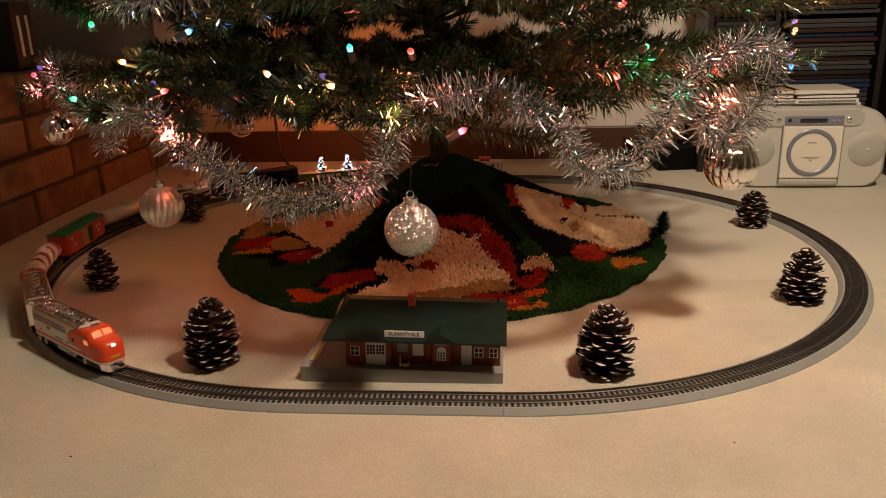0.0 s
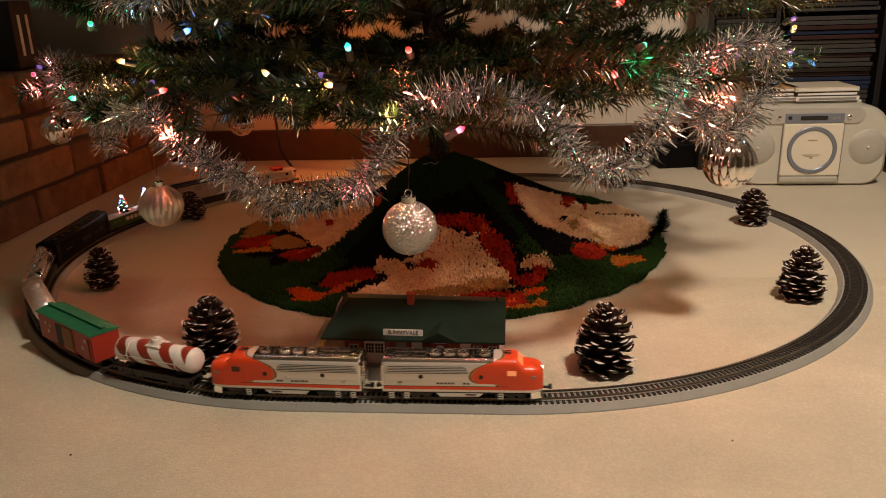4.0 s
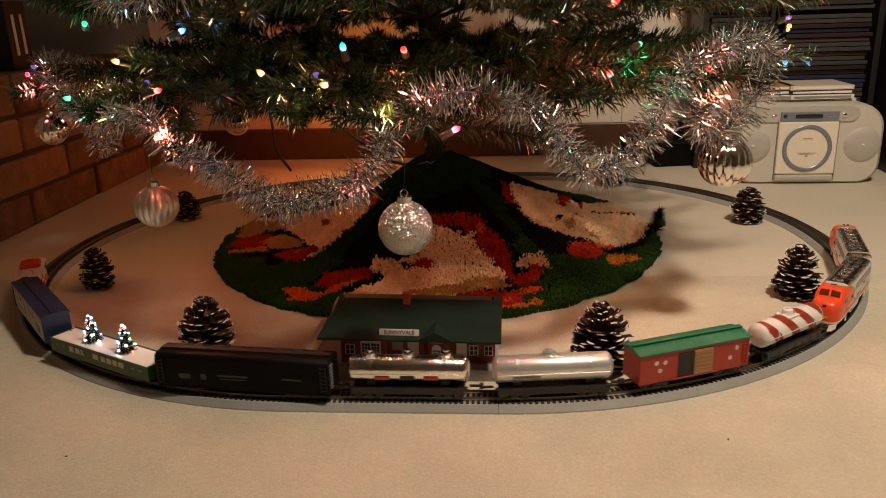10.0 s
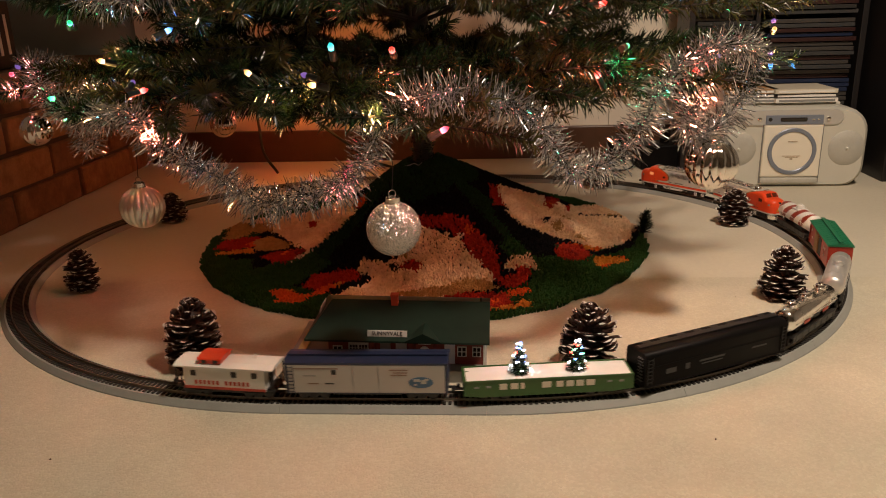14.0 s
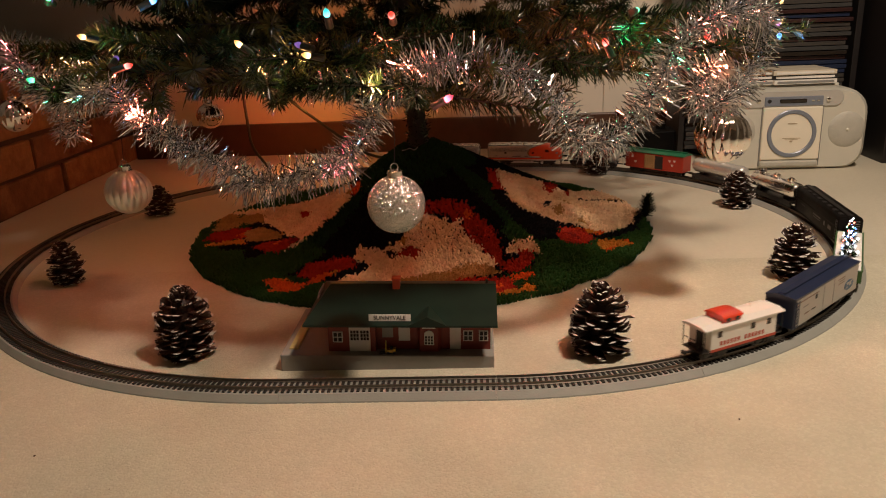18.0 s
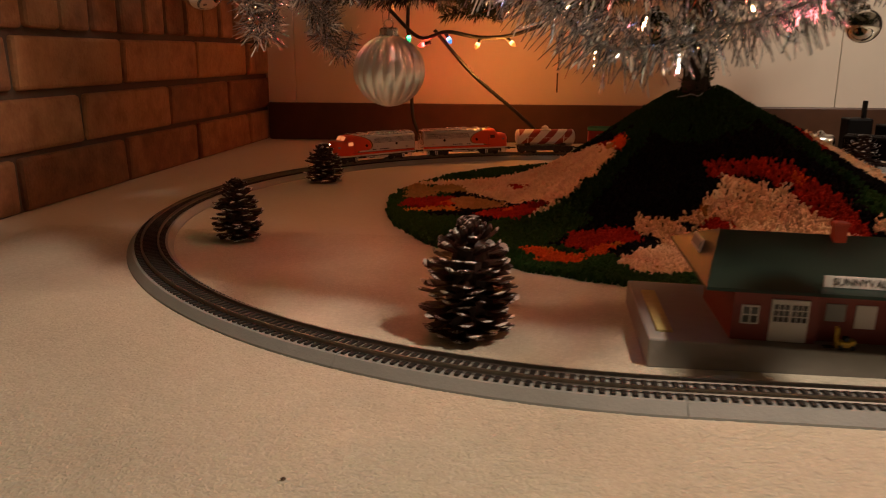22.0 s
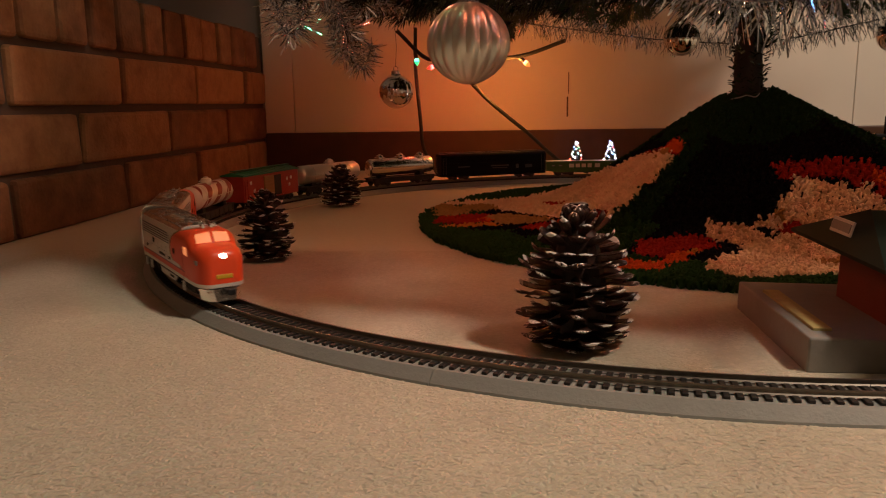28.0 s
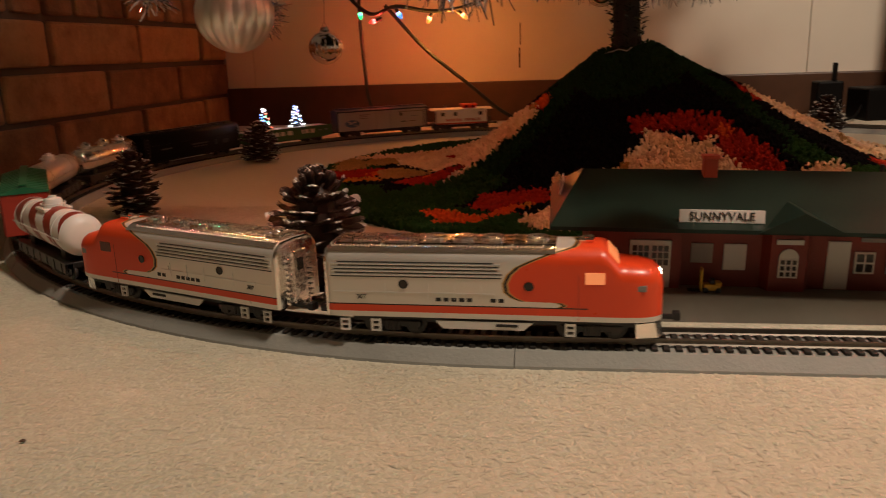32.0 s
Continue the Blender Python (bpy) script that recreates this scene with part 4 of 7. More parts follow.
# boxcar
L = 0.141
car = vehicle("boxcar", "red boxcar with bright green roof, white snowflakes and open door", -0.532, L + 0.008, 0.046)
underframe(car, L)
part("body", box(bmesh.new(), 0, 0, 0.0100, L, 0.0350, 0.0350, 0.0008), M["boxred"], car)
rf = bmesh.new()
loft(rf, [[(x, -0.0190, 0.0448), (x, -0.0190, 0.0462), (x, 0, 0.0505), (x, 0.0190, 0.0462), (x, 0.0190, 0.0448)] for x in (-L / 2 - 0.0012, L / 2 + 0.0012)])
roof = part("roof", rf, M["green"], car, "bright green pitched roof")
for k in range(13):
    rb = bmesh.new()
    x = -L / 2 + 0.004 + (L - 0.008) * k / 12
    for s in (-1, 1):
        loft(rb, [[(x - 0.0006, s * 0.0188, 0.0462), (x + 0.0006, s * 0.0188, 0.0462), (x + 0.0006, s * 0.0188, 0.0465), (x - 0.0006, s * 0.0188, 0.0465)], [(x - 0.0006, s * 0.001, 0.0503), (x + 0.0006, s * 0.001, 0.0503), (x + 0.0006, s * 0.001, 0.0506), (x - 0.0006, s * 0.001, 0.0506)]])
    part("roof_rib", rb, M["green"], roof)
part("roof_walk", box(bmesh.new(), 0, 0, 0.0512, L, 0.0062, 0.0012, 0.0003), M["green"], car)
for side in (-1, 1):
    # no hole is cut: a black sheet paints the dark inside the doorway
    part("doorway_shade", box(bmesh.new(), -0.013, side * 0.0175, 0.0125, 0.0195, 0.0008, 0.0285), M["ink"], car, "black sheet for the dark inside the open doorway")
    dr = part("sliding_door", box(bmesh.new(), 0.0095, side * 0.0181, 0.0118, 0.0245, 0.0016, 0.0300, 0.0004), M["wood"], car, "tan sliding door")
    for k in range(6):
        part("plank", box(bmesh.new(), 0.0095, side * 0.0191, 0.0128 + 0.0047 * k, 0.0235, 0.0008, 0.0042, 0.0003), M["wood"], dr)
    part("door_rail", box(bmesh.new(), 0.0, side * 0.0183, 0.0105, 0.060, 0.0016, 0.0012), M["boxred"], car)
    for x, z in ((-0.050, 0.034), (-0.045, 0.024), (-0.039, 0.033), (0.053, 0.035), (0.045, 0.024)):
        fl = bmesh.new()
        for k in range(3):
            box(fl, 0, 0, -0.0026, 0.0006, 0.0005, 0.0052, 0, pose(x, side * 0.0177, z, 0, 60 * k, 0))
        for k in range(6):
            a = k * math.pi / 3
            box(fl, 0, 0, -0.0004, 0.0011, 0.0005, 0.0008, 0, pose(x + 0.0019 * math.cos(a), side * 0.0177, z + 0.0021 * math.sin(a), 0, 30, 0))
        part("snowflake", fl, M["white"], car, "white snowflake print")
    ladder(car, L / 2 - 0.006, side * 0.0182, 0.011, 0.040, M["boxred"])

car, zc = tank_car("tank_car", "plain silver single-dome tank car", -0.6945, 0.132, M["silverpaint"], 0.0148, (-0.004,), M["silverpaint"])
part("stencil_bar", box(bmesh.new(), -0.03, -0.0151, zc - 0.006, 0.030, 0.0004, 0.0022), M["greyink"], car)
car, zc = tank_car("tank_car", "chrome three-dome tank car with small red lettering bars", -0.851, 0.136, M["plated"], 0.0148, (-0.042, 0.0, 0.042), M["plated"])
for x, c in ((-0.028, "redink"), (0.0, "ink"), (0.026, "redink")):
    part("stencil_bar", box(bmesh.new(), x, -0.0150, zc - 0.0075, 0.016, 0.0006, 0.0040), M[c], car)

# long black covered car
L = 0.206
car = vehicle("covered_car", "long black covered car with rounded roof edges and walkway", -1.004, L + 0.006, 0.066)
underframe(car, L)
rings = [hull_ring(x, w, top, 0.0062, 0.0065) for x, w, top in ((-L / 2, 0.0170, 0.0465), (-L / 2 + 0.001, 0.0176, 0.0470), (L / 2 - 0.001, 0.0176, 0.0470), (L / 2, 0.0170, 0.0465))]
part("body", loft(bmesh.new(), rings), M["blackgloss"], car, smooth=True)
part("roof_walk", box(bmesh.new(), 0, 0, 0.0478, L - 0.004, 0.0075, 0.0014, 0.0003), M["blackplastic"], car)
for k in range(8):
    part("roof_hatch", box(bmesh.new(), -0.084 + 0.024 * k, 0.0085, 0.0465, 0.012, 0.006, 0.0016, 0.0005), M["blackplastic"], car)
for side in (-1, 1):
    part("belt_rail", box(bmesh.new(), 0, side * 0.0177, 0.0295, L - 0.004, 0.0008, 0.0008), M["blackgloss"], car)
    part("side_sill", box(bmesh.new(), 0, side * 0.0178, 0.0064, L - 0.004, 0.0012, 0.0016, 0.0003), M["blackgloss"], car)
    for x, z, w, h in ((-0.068, 0.018, 0.014, 0.006), (-0.045, 0.018, 0.006, 0.007), (-0.010, 0.0225, 0.036, 0.0022), (-0.010, 0.019, 0.030, 0.0012), (0.060, 0.0225, 0.022, 0.002)):
        part("stencil_bar", box(bmesh.new(), x, side * 0.0177, z, w, 0.0004, h), M["greyblack"], car)
    for x in (-L / 2 + 0.006, L / 2 - 0.006):
        ladder(car, x, side * 0.0182, 0.010, 0.041, M["blackplastic"])
for x in (-L / 2 - 0.0008, L / 2 + 0.0008):
    bm = bmesh.new()
    for k in range(8):
        box(bm, x, -0.009, 0.013 + 0.0038 * k, 0.0010, 0.008, 0.0007)
    part("end_ladder", bm, M["greyink"], car)

# green low car that carries two lit trees
L = 0.185
car = vehicle("tree_car", "low moss-green car with cream windows and a white snow deck", -1.217, L + 0.004, 0.058)
underframe(car, L)
bm = bmesh.new()
loft(bm, [[(-L / 2, y, 0.0095), (-L / 2 + 0.02, y, 0.0072), (L / 2 - 0.02, y, 0.0072), (L / 2, y, 0.0095), (L / 2, y, 0.0262), (-L / 2, y, 0.0262)] for y in (-0.0180, 0.0180)])
part("body", bm, M["darkgreen"], car)
deck = box(bmesh.new(), 0, 0, 0.0237, L - 0.005, 0.0330, 0.0030, 0.0008)
bmesh.ops.subdivide_edges(deck, edges=deck.edges, cuts=3)
for v in deck.verts:
    if v.co.z > 0.0255:
        v.co.z += 0.0012 * noise.noise(v.co * 60)
part("snow_deck", deck, M["snow"], car, "uneven white snow", smooth=True)
for side in (-1, 1):
    for x, w in ((-0.050, 0.0082), (-0.038, 0.0082), (-0.029, 0.0040), (-0.003, 0.0100), (0.0115, 0.0075), (0.0225, 0.0080), (0.0335, 0.0080), (0.0450, 0.0092)):
        part("window", box(bmesh.new(), x, side * 0.0181, 0.0155, w, 0.0006, 0.0070, 0.0002), M["cream"], car)
    for x in (-0.079, -0.066, 0.066, 0.079):
        part("vent", box(bmesh.new(), x, side * 0.0181, 0.0182, 0.0050, 0.0005, 0.0022), M["greyink"], car)
    part("top_rail", box(bmesh.new(), 0, side * 0.0181, 0.0252, L, 0.0012, 0.0022, 0.0004), M["darkgreen"], car)
LEDS = [glow("led_" + n, c, p) for n, c, p in (("white", (0.92, 0.95, 1.0), 26.0), ("cold", (0.70, 0.86, 1.0), 26.0), ("blue", (0.16, 0.28, 1.0), 10.0), ("red", (1.0, 0.13, 0.08), 9.0), ("green", (0.28, 1.0, 0.50), 8.0))]
for n, x in enumerate((-0.030, 0.034)):
    tree = part("miniature_tree", lathe(bmesh.new(), [(0.0012, 0.0260), (0.0012, 0.0300)], 8, at=(x, 0, 0)), M["bark"], car, "tiny decorated tree with glowing lights")
    rr = random.Random(20 + n)
    vs, fs = [], []
    for k in range(420):
        h = rr.random() ** 1.3
        a = rr.uniform(0, 2 * math.pi)
        rad = 0.0110 * (1 - h) + 0.0008
        z = 0.0280 + 0.0330 * h
        p = Vector((x + rad * math.cos(a), rad * math.sin(a), z))
        d = Vector((math.cos(a), math.sin(a), rr.uniform(-0.5, 0.4))) * 0.0026
        sd = Vector((-math.sin(a), math.cos(a), rr.uniform(-0.5, 0.5))) * 0.0006
        q = Vector((x + rad * 0.4 * math.cos(a), rad * 0.4 * math.sin(a), z))
        i = len(vs)
        vs += [q - sd * 1.6, q + sd * 1.6, p + d]
        fs.append((i, i + 1, i + 2))
    part("foliage", raw("foliage", vs, fs, M["needle"]), None, tree)
    for k in range(19):
        h = k / 19
        a = k * 2.4
        rad = 0.0108 * (1 - h) + 0.001
        col = rr.choice((0, 0, 1, 2, 3, 4 if n else 3))
        part("led", ball(bmesh.new(), (x + rad * math.cos(a), rad * math.sin(a), 0.0292 + 0.0345 * h), 0.0012, 8, 6), LEDS[col], tree)

M["brownink"] = mat("faded_brown_ink", (0.20, 0.13, 0.09), 0.5)
# refrigerator car
L = 0.178
car = vehicle("refrigerator_car", "grey-sided refrigerator car with navy roof and ends and a blue globe", -1.4175, L + 0.004, 0.060)
underframe(car, L)
part("body", box(bmesh.new(), 0, 0, 0.0095, L, 0.0345, 0.0372, 0.0010), M["blue"], car)
bm = bmesh.new()
loft(bm, [[(x, -0.0180, 0.0448), (x, -0.0180, 0.0468), (x, 0, 0.0495), (x, 0.0180, 0.0468), (x, 0.0180, 0.0448)] for x in (-L / 2 - 0.0008, L / 2 + 0.0008)])
part("roof", bm, M["blue"], car, "navy roof")
part("roof_walk", box(bmesh.new(), 0, 0, 0.0496, L - 0.002, 0.0085, 0.0014, 0.0003), M["blue"], car)
for side in (-1, 1):
    pn = part("side_panel", box(bmesh.new(), 0, side * 0.0174, 0.0112, L - 0.006, 0.0010, 0.0330, 0.0003), M["silverside"], car, "dull silver side")
    for x, z, w, h, c in ((-0.055, 0.0395, 0.050, 0.0013, "brownink"), (0.036, 0.0380, 0.020, 0.0012, "brownink"), (0.038, 0.0350, 0.016, 0.0010, "brownink"), (0.036, 0.0320, 0.018, 0.0010, "brownink"), (-0.035, 0.0330, 0.0050, 0.0055, "ink"), (-0.058, 0.0215, 0.012, 0.0014, "brownink"), (-0.040, 0.0215, 0.010, 0.0014, "ink"), (-0.062, 0.0310, 0.014, 0.0012, "greyink")):
        part("stencil_bar", box(bmesh.new(), x, side * 0.0180, z, w, 0.0004, h), M[c], pn)
    gl = bmesh.new()
    lathe(gl, [(0.0002, side * 0.0179), (0.0105, side * 0.0179), (0.0105, side * 0.0183), (0.0002, side * 0.0183)], 28, "Y", (0, 0, 0))
    bmesh.ops.transform(gl, matrix=Matrix.Translation((0.060, 0, 0.0240)) @ Matrix.Diagonal((1.28, 1, 0.62, 1)), verts=gl.verts)
    part("globe_mark", gl, M["globeblue"], pn, "blue globe print")
    for a, b2, w, h in ((0.0555, 0.0250, 0.007, 0.003), (0.0630, 0.0225, 0.006, 0.0045), (0.0660, 0.0265, 0.005, 0.002), (0.0540, 0.0205, 0.003, 0.002)):
        part("land_mark", box(bmesh.new(), a, side * 0.0184, b2, w, 0.0004, h, 0.0001), M["silverside"], pn)
    for x in (-0.014, 0.014):
        part("door_seam", box(bmesh.new(), x, side * 0.0180, 0.0116, 0.0006, 0.0006, 0.0322), M["greyink"], pn)
    ladder(car, -L / 2 + 0.006, side * 0.0181, 0.010, 0.043, M["blue"])

# caboose
L = 0.096
car = vehicle("caboose", "white caboose with red cupola and white roof at the tail", -1.607, 0.120, 0.036)
underframe(car, 0.118, 0.026)
part("body", box(bmesh.new(), 0, 0, 0.0105, L, 0.0330, 0.0270, 0.0008), M["white"], car)
bm = bmesh.new()
loft(bm, [[(x, -0.0182, 0.0368), (x, -0.0182, 0.0382), (x, -0.009, 0.0405), (x, 0.009, 0.0405), (x, 0.0182, 0.0382), (x, 0.0182, 0.0368)] for x in (-0.0585, 0.0585)])
part("roof", bm, M["white"], car, "white plastic roof")
cp = part("cupola", box(bmesh.new(), -0.016, 0, 0.0400, 0.026, 0.028, 0.0070, 0.0014), M["red"], car, "red cupola")
part("cupola_roof", loft(bmesh.new(), [[(x, 0.0148 * math.sin(math.radians(a)), 0.0452 + 0.0032 * math.cos(math.radians(a))) for a in range(-90, 91, 15)] for x in (-0.0305, -0.0015)]), M["red"], cp)
for side in (-1, 1):
    for dx in (-0.0065, 0.0065):
        part("window", box(bmesh.new(), -0.016 + dx, side * 0.0142, 0.0412, 0.0052, 0.0006, 0.0042), M["windowdark"], cp)
    part("red_band", box(bmesh.new(), 0, side * 0.0166, 0.0108, L, 0.0006, 0.0030), M["redink"], car)
    for x in (-0.036, 0.012, 0.036):
        part("window", box(bmesh.new(), x, side * 0.0166, 0.0265, 0.0062, 0.0006, 0.0066), M["windowdark"], car)
    for k in range(13):
        if k != 6:
            part("letter_bar", box(bmesh.new(), -0.0335 + 0.0051 * k, side * 0.0167, 0.0165, 0.0031, 0.0004, 0.0048), M["redink"], car)
for x in (-0.057, 0.057):
    rl = bmesh.new()
    for y in (-0.016, -0.006, 0.006, 0.016):
        cyl(rl, (x, y, 0.012), (x, y, 0.037 if abs(y) > 0.01 else 0.022), 0.0005, n=6)
    cyl(rl, (x, -0.016, 0.022), (x, 0.016, 0.022), 0.0005, n=6)
    part("platform_railing", rl, M["ink"], car)
    part("platform", box(bmesh.new(), x * 0.92, 0, 0.0105, 0.012, 0.030, 0.0014), M["blackplastic"], car)
part("smoke_stack", cyl(bmesh.new(), (0.030, 0.006, 0.040), (0.030, 0.006, 0.0465), 0.0012, n=8), M["chrome"], car)
for x in (-0.0487, 0.0487):
    part("end_door", box(bmesh.new(), x, 0, 0.0125, 0.0012, 0.0095, 0.0215, 0.0002), M["ink"], car)

M["yellowold"] = mat("faded_yellow_plastic", (0.50, 0.42, 0.16), 0.55, var=0.25, scale=150.0)
M["tanink"] = mat("pale_brown_ink", (0.42, 0.34, 0.22), 0.5)

# ---- the station ----
SX0, SX1, SY0, SY1 = -0.129, 0.113, -0.507, -0.369
PH = 0.0205
# it leans a little: one end has sunk into the carpet pile
station = thing("train_station", "red toy railway station with dark green roof on a grey platform", "toy station", m=pose(0, 0, -0.0035, 0, 1.4, 0))
part("platform", box(bmesh.new(), (SX0 + SX1) / 2, (SY0 + SY1) / 2, 0.0, SX1 - SX0, SY1 - SY0, PH, 0.0012), M["platform"], station, "grey plastic platform")
WX0, WX1, WY0, WY1, WT = -0.075, 0.110, -0.489, -0.405, 0.0600
walls = part("wall", box(bmesh.new(), (WX0 + WX1) / 2, (WY0 + WY1) / 2, PH, WX1 - WX0, WY1 - WY0, WT - PH), M["stationred"], station)
freight = part("wall", box(bmesh.new(), (WX0 - 0.021) / 2, WY0 - 0.003, PH, -0.021 - WX0, 0.008, WT - PH), M["stationred"], station)
bay = bmesh.new()
loft(bay, [[(0.026, WY0, z), (0.0295, WY0 - 0.007, z), (0.0495, WY0 - 0.007, z), (0.053, WY0, z)] for z in (PH, WT)])
part("bay", bay, M["stationred"], station)
RY, RZ, EZ = -0.447, 0.0845, 0.0595
rf = bmesh.new()
ring = [(-0.518, EZ), (-0.5178, EZ + 0.0022), (RY, RZ), (-0.3762, EZ + 0.0022), (-0.376, EZ), (RY, RZ - 0.006)]
loft(rf, [[(-0.098 if abs(y - RY) > 0.01 else -0.078, y, z) for y, z in ring], [(0.116, y, z) for y, z in ring]])
roof = part("roof", rf, M["stationroof"], station, "dark green gable roof")
hip = bmesh.new()
loft(hip, [[(-0.0984, -0.518, EZ + dz), (-0.0984, -0.376, EZ + dz), (-0.0776, RY, RZ - 0.0016 + dz)] for dz in (0.0, 0.0022)])
part("roof_hip", hip, M["stationroof"], station, "dark green sloping end of the roof")
dm = bmesh.new()
loft(dm, [[(0.016, -0.5186, EZ + 0.001), (0.0395, -0.5186, EZ + 0.0125), (0.063, -0.5186, EZ + 0.001)], [(0.0385, -0.486, EZ + 0.0126), (0.0395, -0.484, EZ + 0.0127), (0.0405, -0.486, EZ + 0.0126)]])
part("dormer", dm, M["stationroof"], station)
for x in (WX1 - 0.0008,):
    gb = loft(bmesh.new(), [[(x - 0.0008, WY0, WT), (x - 0.0008, RY, RZ - 0.007), (x - 0.0008, WY1, WT)], [(x + 0.0008, WY0, WT), (x + 0.0008, RY, RZ - 0.007), (x + 0.0008, WY1, WT)]])
    part("gable", gb, M["stationred"], station)
ch = box(bmesh.new(), 0.0, RY - 0.006, RZ - 0.010, 0.0085, 0.0085, 0.020, 0.0005)
box(ch, 0.0, RY - 0.006, RZ + 0.008, 0.0100, 0.0100, 0.0025, 0.0004)
part("chimney", ch, M["chimney"], station, "red brick chimney")
part("vent_pipe", cyl(bmesh.new(), (0.105, RY + 0.004, RZ - 0.006), (0.105, RY + 0.004, RZ + 0.004), 0.0014, n=8), M["ink"], station)
sign = part("sign_board", box(bmesh.new(), 0, 0, 0, 0.0465, 0.0012, 0.0075, 0.0003), M["stationwhite"], station, "white name board on the roof")
sign.matrix_basis = pose(-0.0025, -0.5105, 0.0640, -12, 0, 0)
lettering("name", "SUNNYVALE", 0.0064, M["ink"], sign, pose(0, -0.0009, 0.0037, 90, 0, 0))
end_sign = part("sign_board", box(bmesh.new(), 0, 0, 0, 0.0300, 0.0012, 0.0095, 0.0003), M["stationwhite"], station, "pale name board on the hipped end of the roof")
end_sign.matrix_basis = pose(-0.0925, RY + 0.004, 0.0690, -14, 0, -90)
part("print_bar", box(bmesh.new(), 0, -0.0008, 0.0020, 0.0265, 0.0006, 0.0056, 0.0001), M["greyink"], end_sign)


def sash(x, z, w, h, cols, rows, arch=False, y=None):
    """A white window with dark panes."""
    y = WY0 if y is None else y
    fr = part("window", box(bmesh.new(), x, y - 0.0004, z, w, 0.0016, h, 0.0002), M["stationwhite"], station)
    pw, ph = (w - 0.0012 * (cols + 1)) / cols, (h - 0.0012 * (rows + 1)) / rows
    for i in range(cols):
        for j in range(rows):
            part("pane", box(bmesh.new(), x - w / 2 + 0.0012 + pw / 2 + i * (pw + 0.0012), y - 0.0013, z + 0.0012 + j * (ph + 0.0012), pw, 0.0006, ph), M["windowdark"], fr)
    if arch:
        part("arch", lathe(bmesh.new(), [(0.0001, y - 0.0011), (w / 2, y - 0.0011), (w / 2, y), (0.0001, y)], 20, "Y", (x, 0, z + h)), M["stationwhite"], fr)


FY = WY0 - 0.007
sash(-0.0640, 0.0320, 0.0115, 0.0130, 2, 2, False, FY)
big = part("freight_door", box(bmesh.new(), -0.0390, FY - 0.0004, PH + 0.0005, 0.0240, 0.0020, 0.0290, 0.0003), M["stationwhite"], station, "white double freight door")
for i in range(6):
    for j in range(3):
        part("pane", box(bmesh.new(), -0.0480 + 0.0034 * i + (0.0012 if i > 2 else 0), FY - 0.0016, 0.0350 + 0.0042 * j, 0.0026, 0.0006, 0.0033), M["windowdark"], big)
part("notice_board", box(bmesh.new(), -0.0080, WY0 - 0.0002, 0.0350, 0.0125, 0.0014, 0.0120, 0.0002), M["platform"], station)
part("notice_board", box(bmesh.new(), 0.0110, WY0 - 0.0002, 0.0310, 0.0130, 0.0014, 0.0160, 0.0002), M["stationwhite"], station)
sash(0.0395, 0.0290, 0.0110, 0.0120, 3, 3, True, WY0 - 0.007)
part("ticket_sign", box(bmesh.new(), 0.0395, WY0 - 0.0078, 0.0490, 0.0150, 0.0010, 0.0030, 0.0002), M["stationwhite"], station)
part("door", box(bmesh.new(), 0.0690, WY0 - 0.0004, PH + 0.0005, 0.0125, 0.0016, 0.0290, 0.0003), M["stationwhite"], station, "white door")
sash(0.0835, 0.0310, 0.0112, 0.0130, 2, 2)
sash(0.1010, 0.0310, 0.0105, 0.0130, 2, 2)
part("door_sign", box(bmesh.new(), 0.0880, WY0 - 0.0008, 0.0500, 0.0150, 0.0010, 0.0026, 0.0002), M["greyink"], station)
part("corner_trim", box(bmesh.new(), WX1 - 0.0004, WY0 + 0.0002, PH, 0.0016, 0.0014, WT - PH - 0.002), M["stationwhite"], station)
part("platform_strip", box(bmesh.new(), SX0 + 0.0125, -0.446, PH - 0.0003, 0.0105, 0.092, 0.0020, 0.0004), M["yellowold"], station, "faded yellow edge strip")

forklift = thing("forklift", "tiny yellow toy forklift on the station platform", "toy forklift", m=pose(-0.0045, -0.500, PH - 0.0036, 0, 1.4, 0))
bm = box(bmesh.new(), 0.002, 0, 0.0012, 0.0095, 0.0060, 0.0040, 0.0006)
box(bm, 0.0055, 0, 0.0042, 0.0035, 0.0058, 0.0022, 0.0005)
part("body", bm, M["yellow"], forklift)
bm = bmesh.new()
for y in (-0.002, 0.002):
    box(bm, -0.0042, y, 0.0005, 0.0010, 0.0010, 0.0140, 0.0002)
box(bm, -0.0042, 0, 0.0130, 0.0010, 0.0050, 0.0010)
part("mast", bm, M["yellow"], forklift)
for y in (-0.0016, 0.0016):
    part("fork", box(bmesh.new(), -0.0080, y, 0.0004, 0.0075, 0.0010, 0.0006), M["ink"], forklift)
for x in (-0.002, 0.0055):
    for y in (-0.0030, 0.0030):
        part("wheel", cyl(bmesh.new(), (x, y - 0.0007, 0.0016), (x, y + 0.0007, 0.0016), 0.0016, n=10), M["ink"], forklift)
part("seat", box(bmesh.new(), 0.0020, 0, 0.0052, 0.0030, 0.0040, 0.0030, 0.0006), M["ink"], forklift)

# ---- pine cones ----


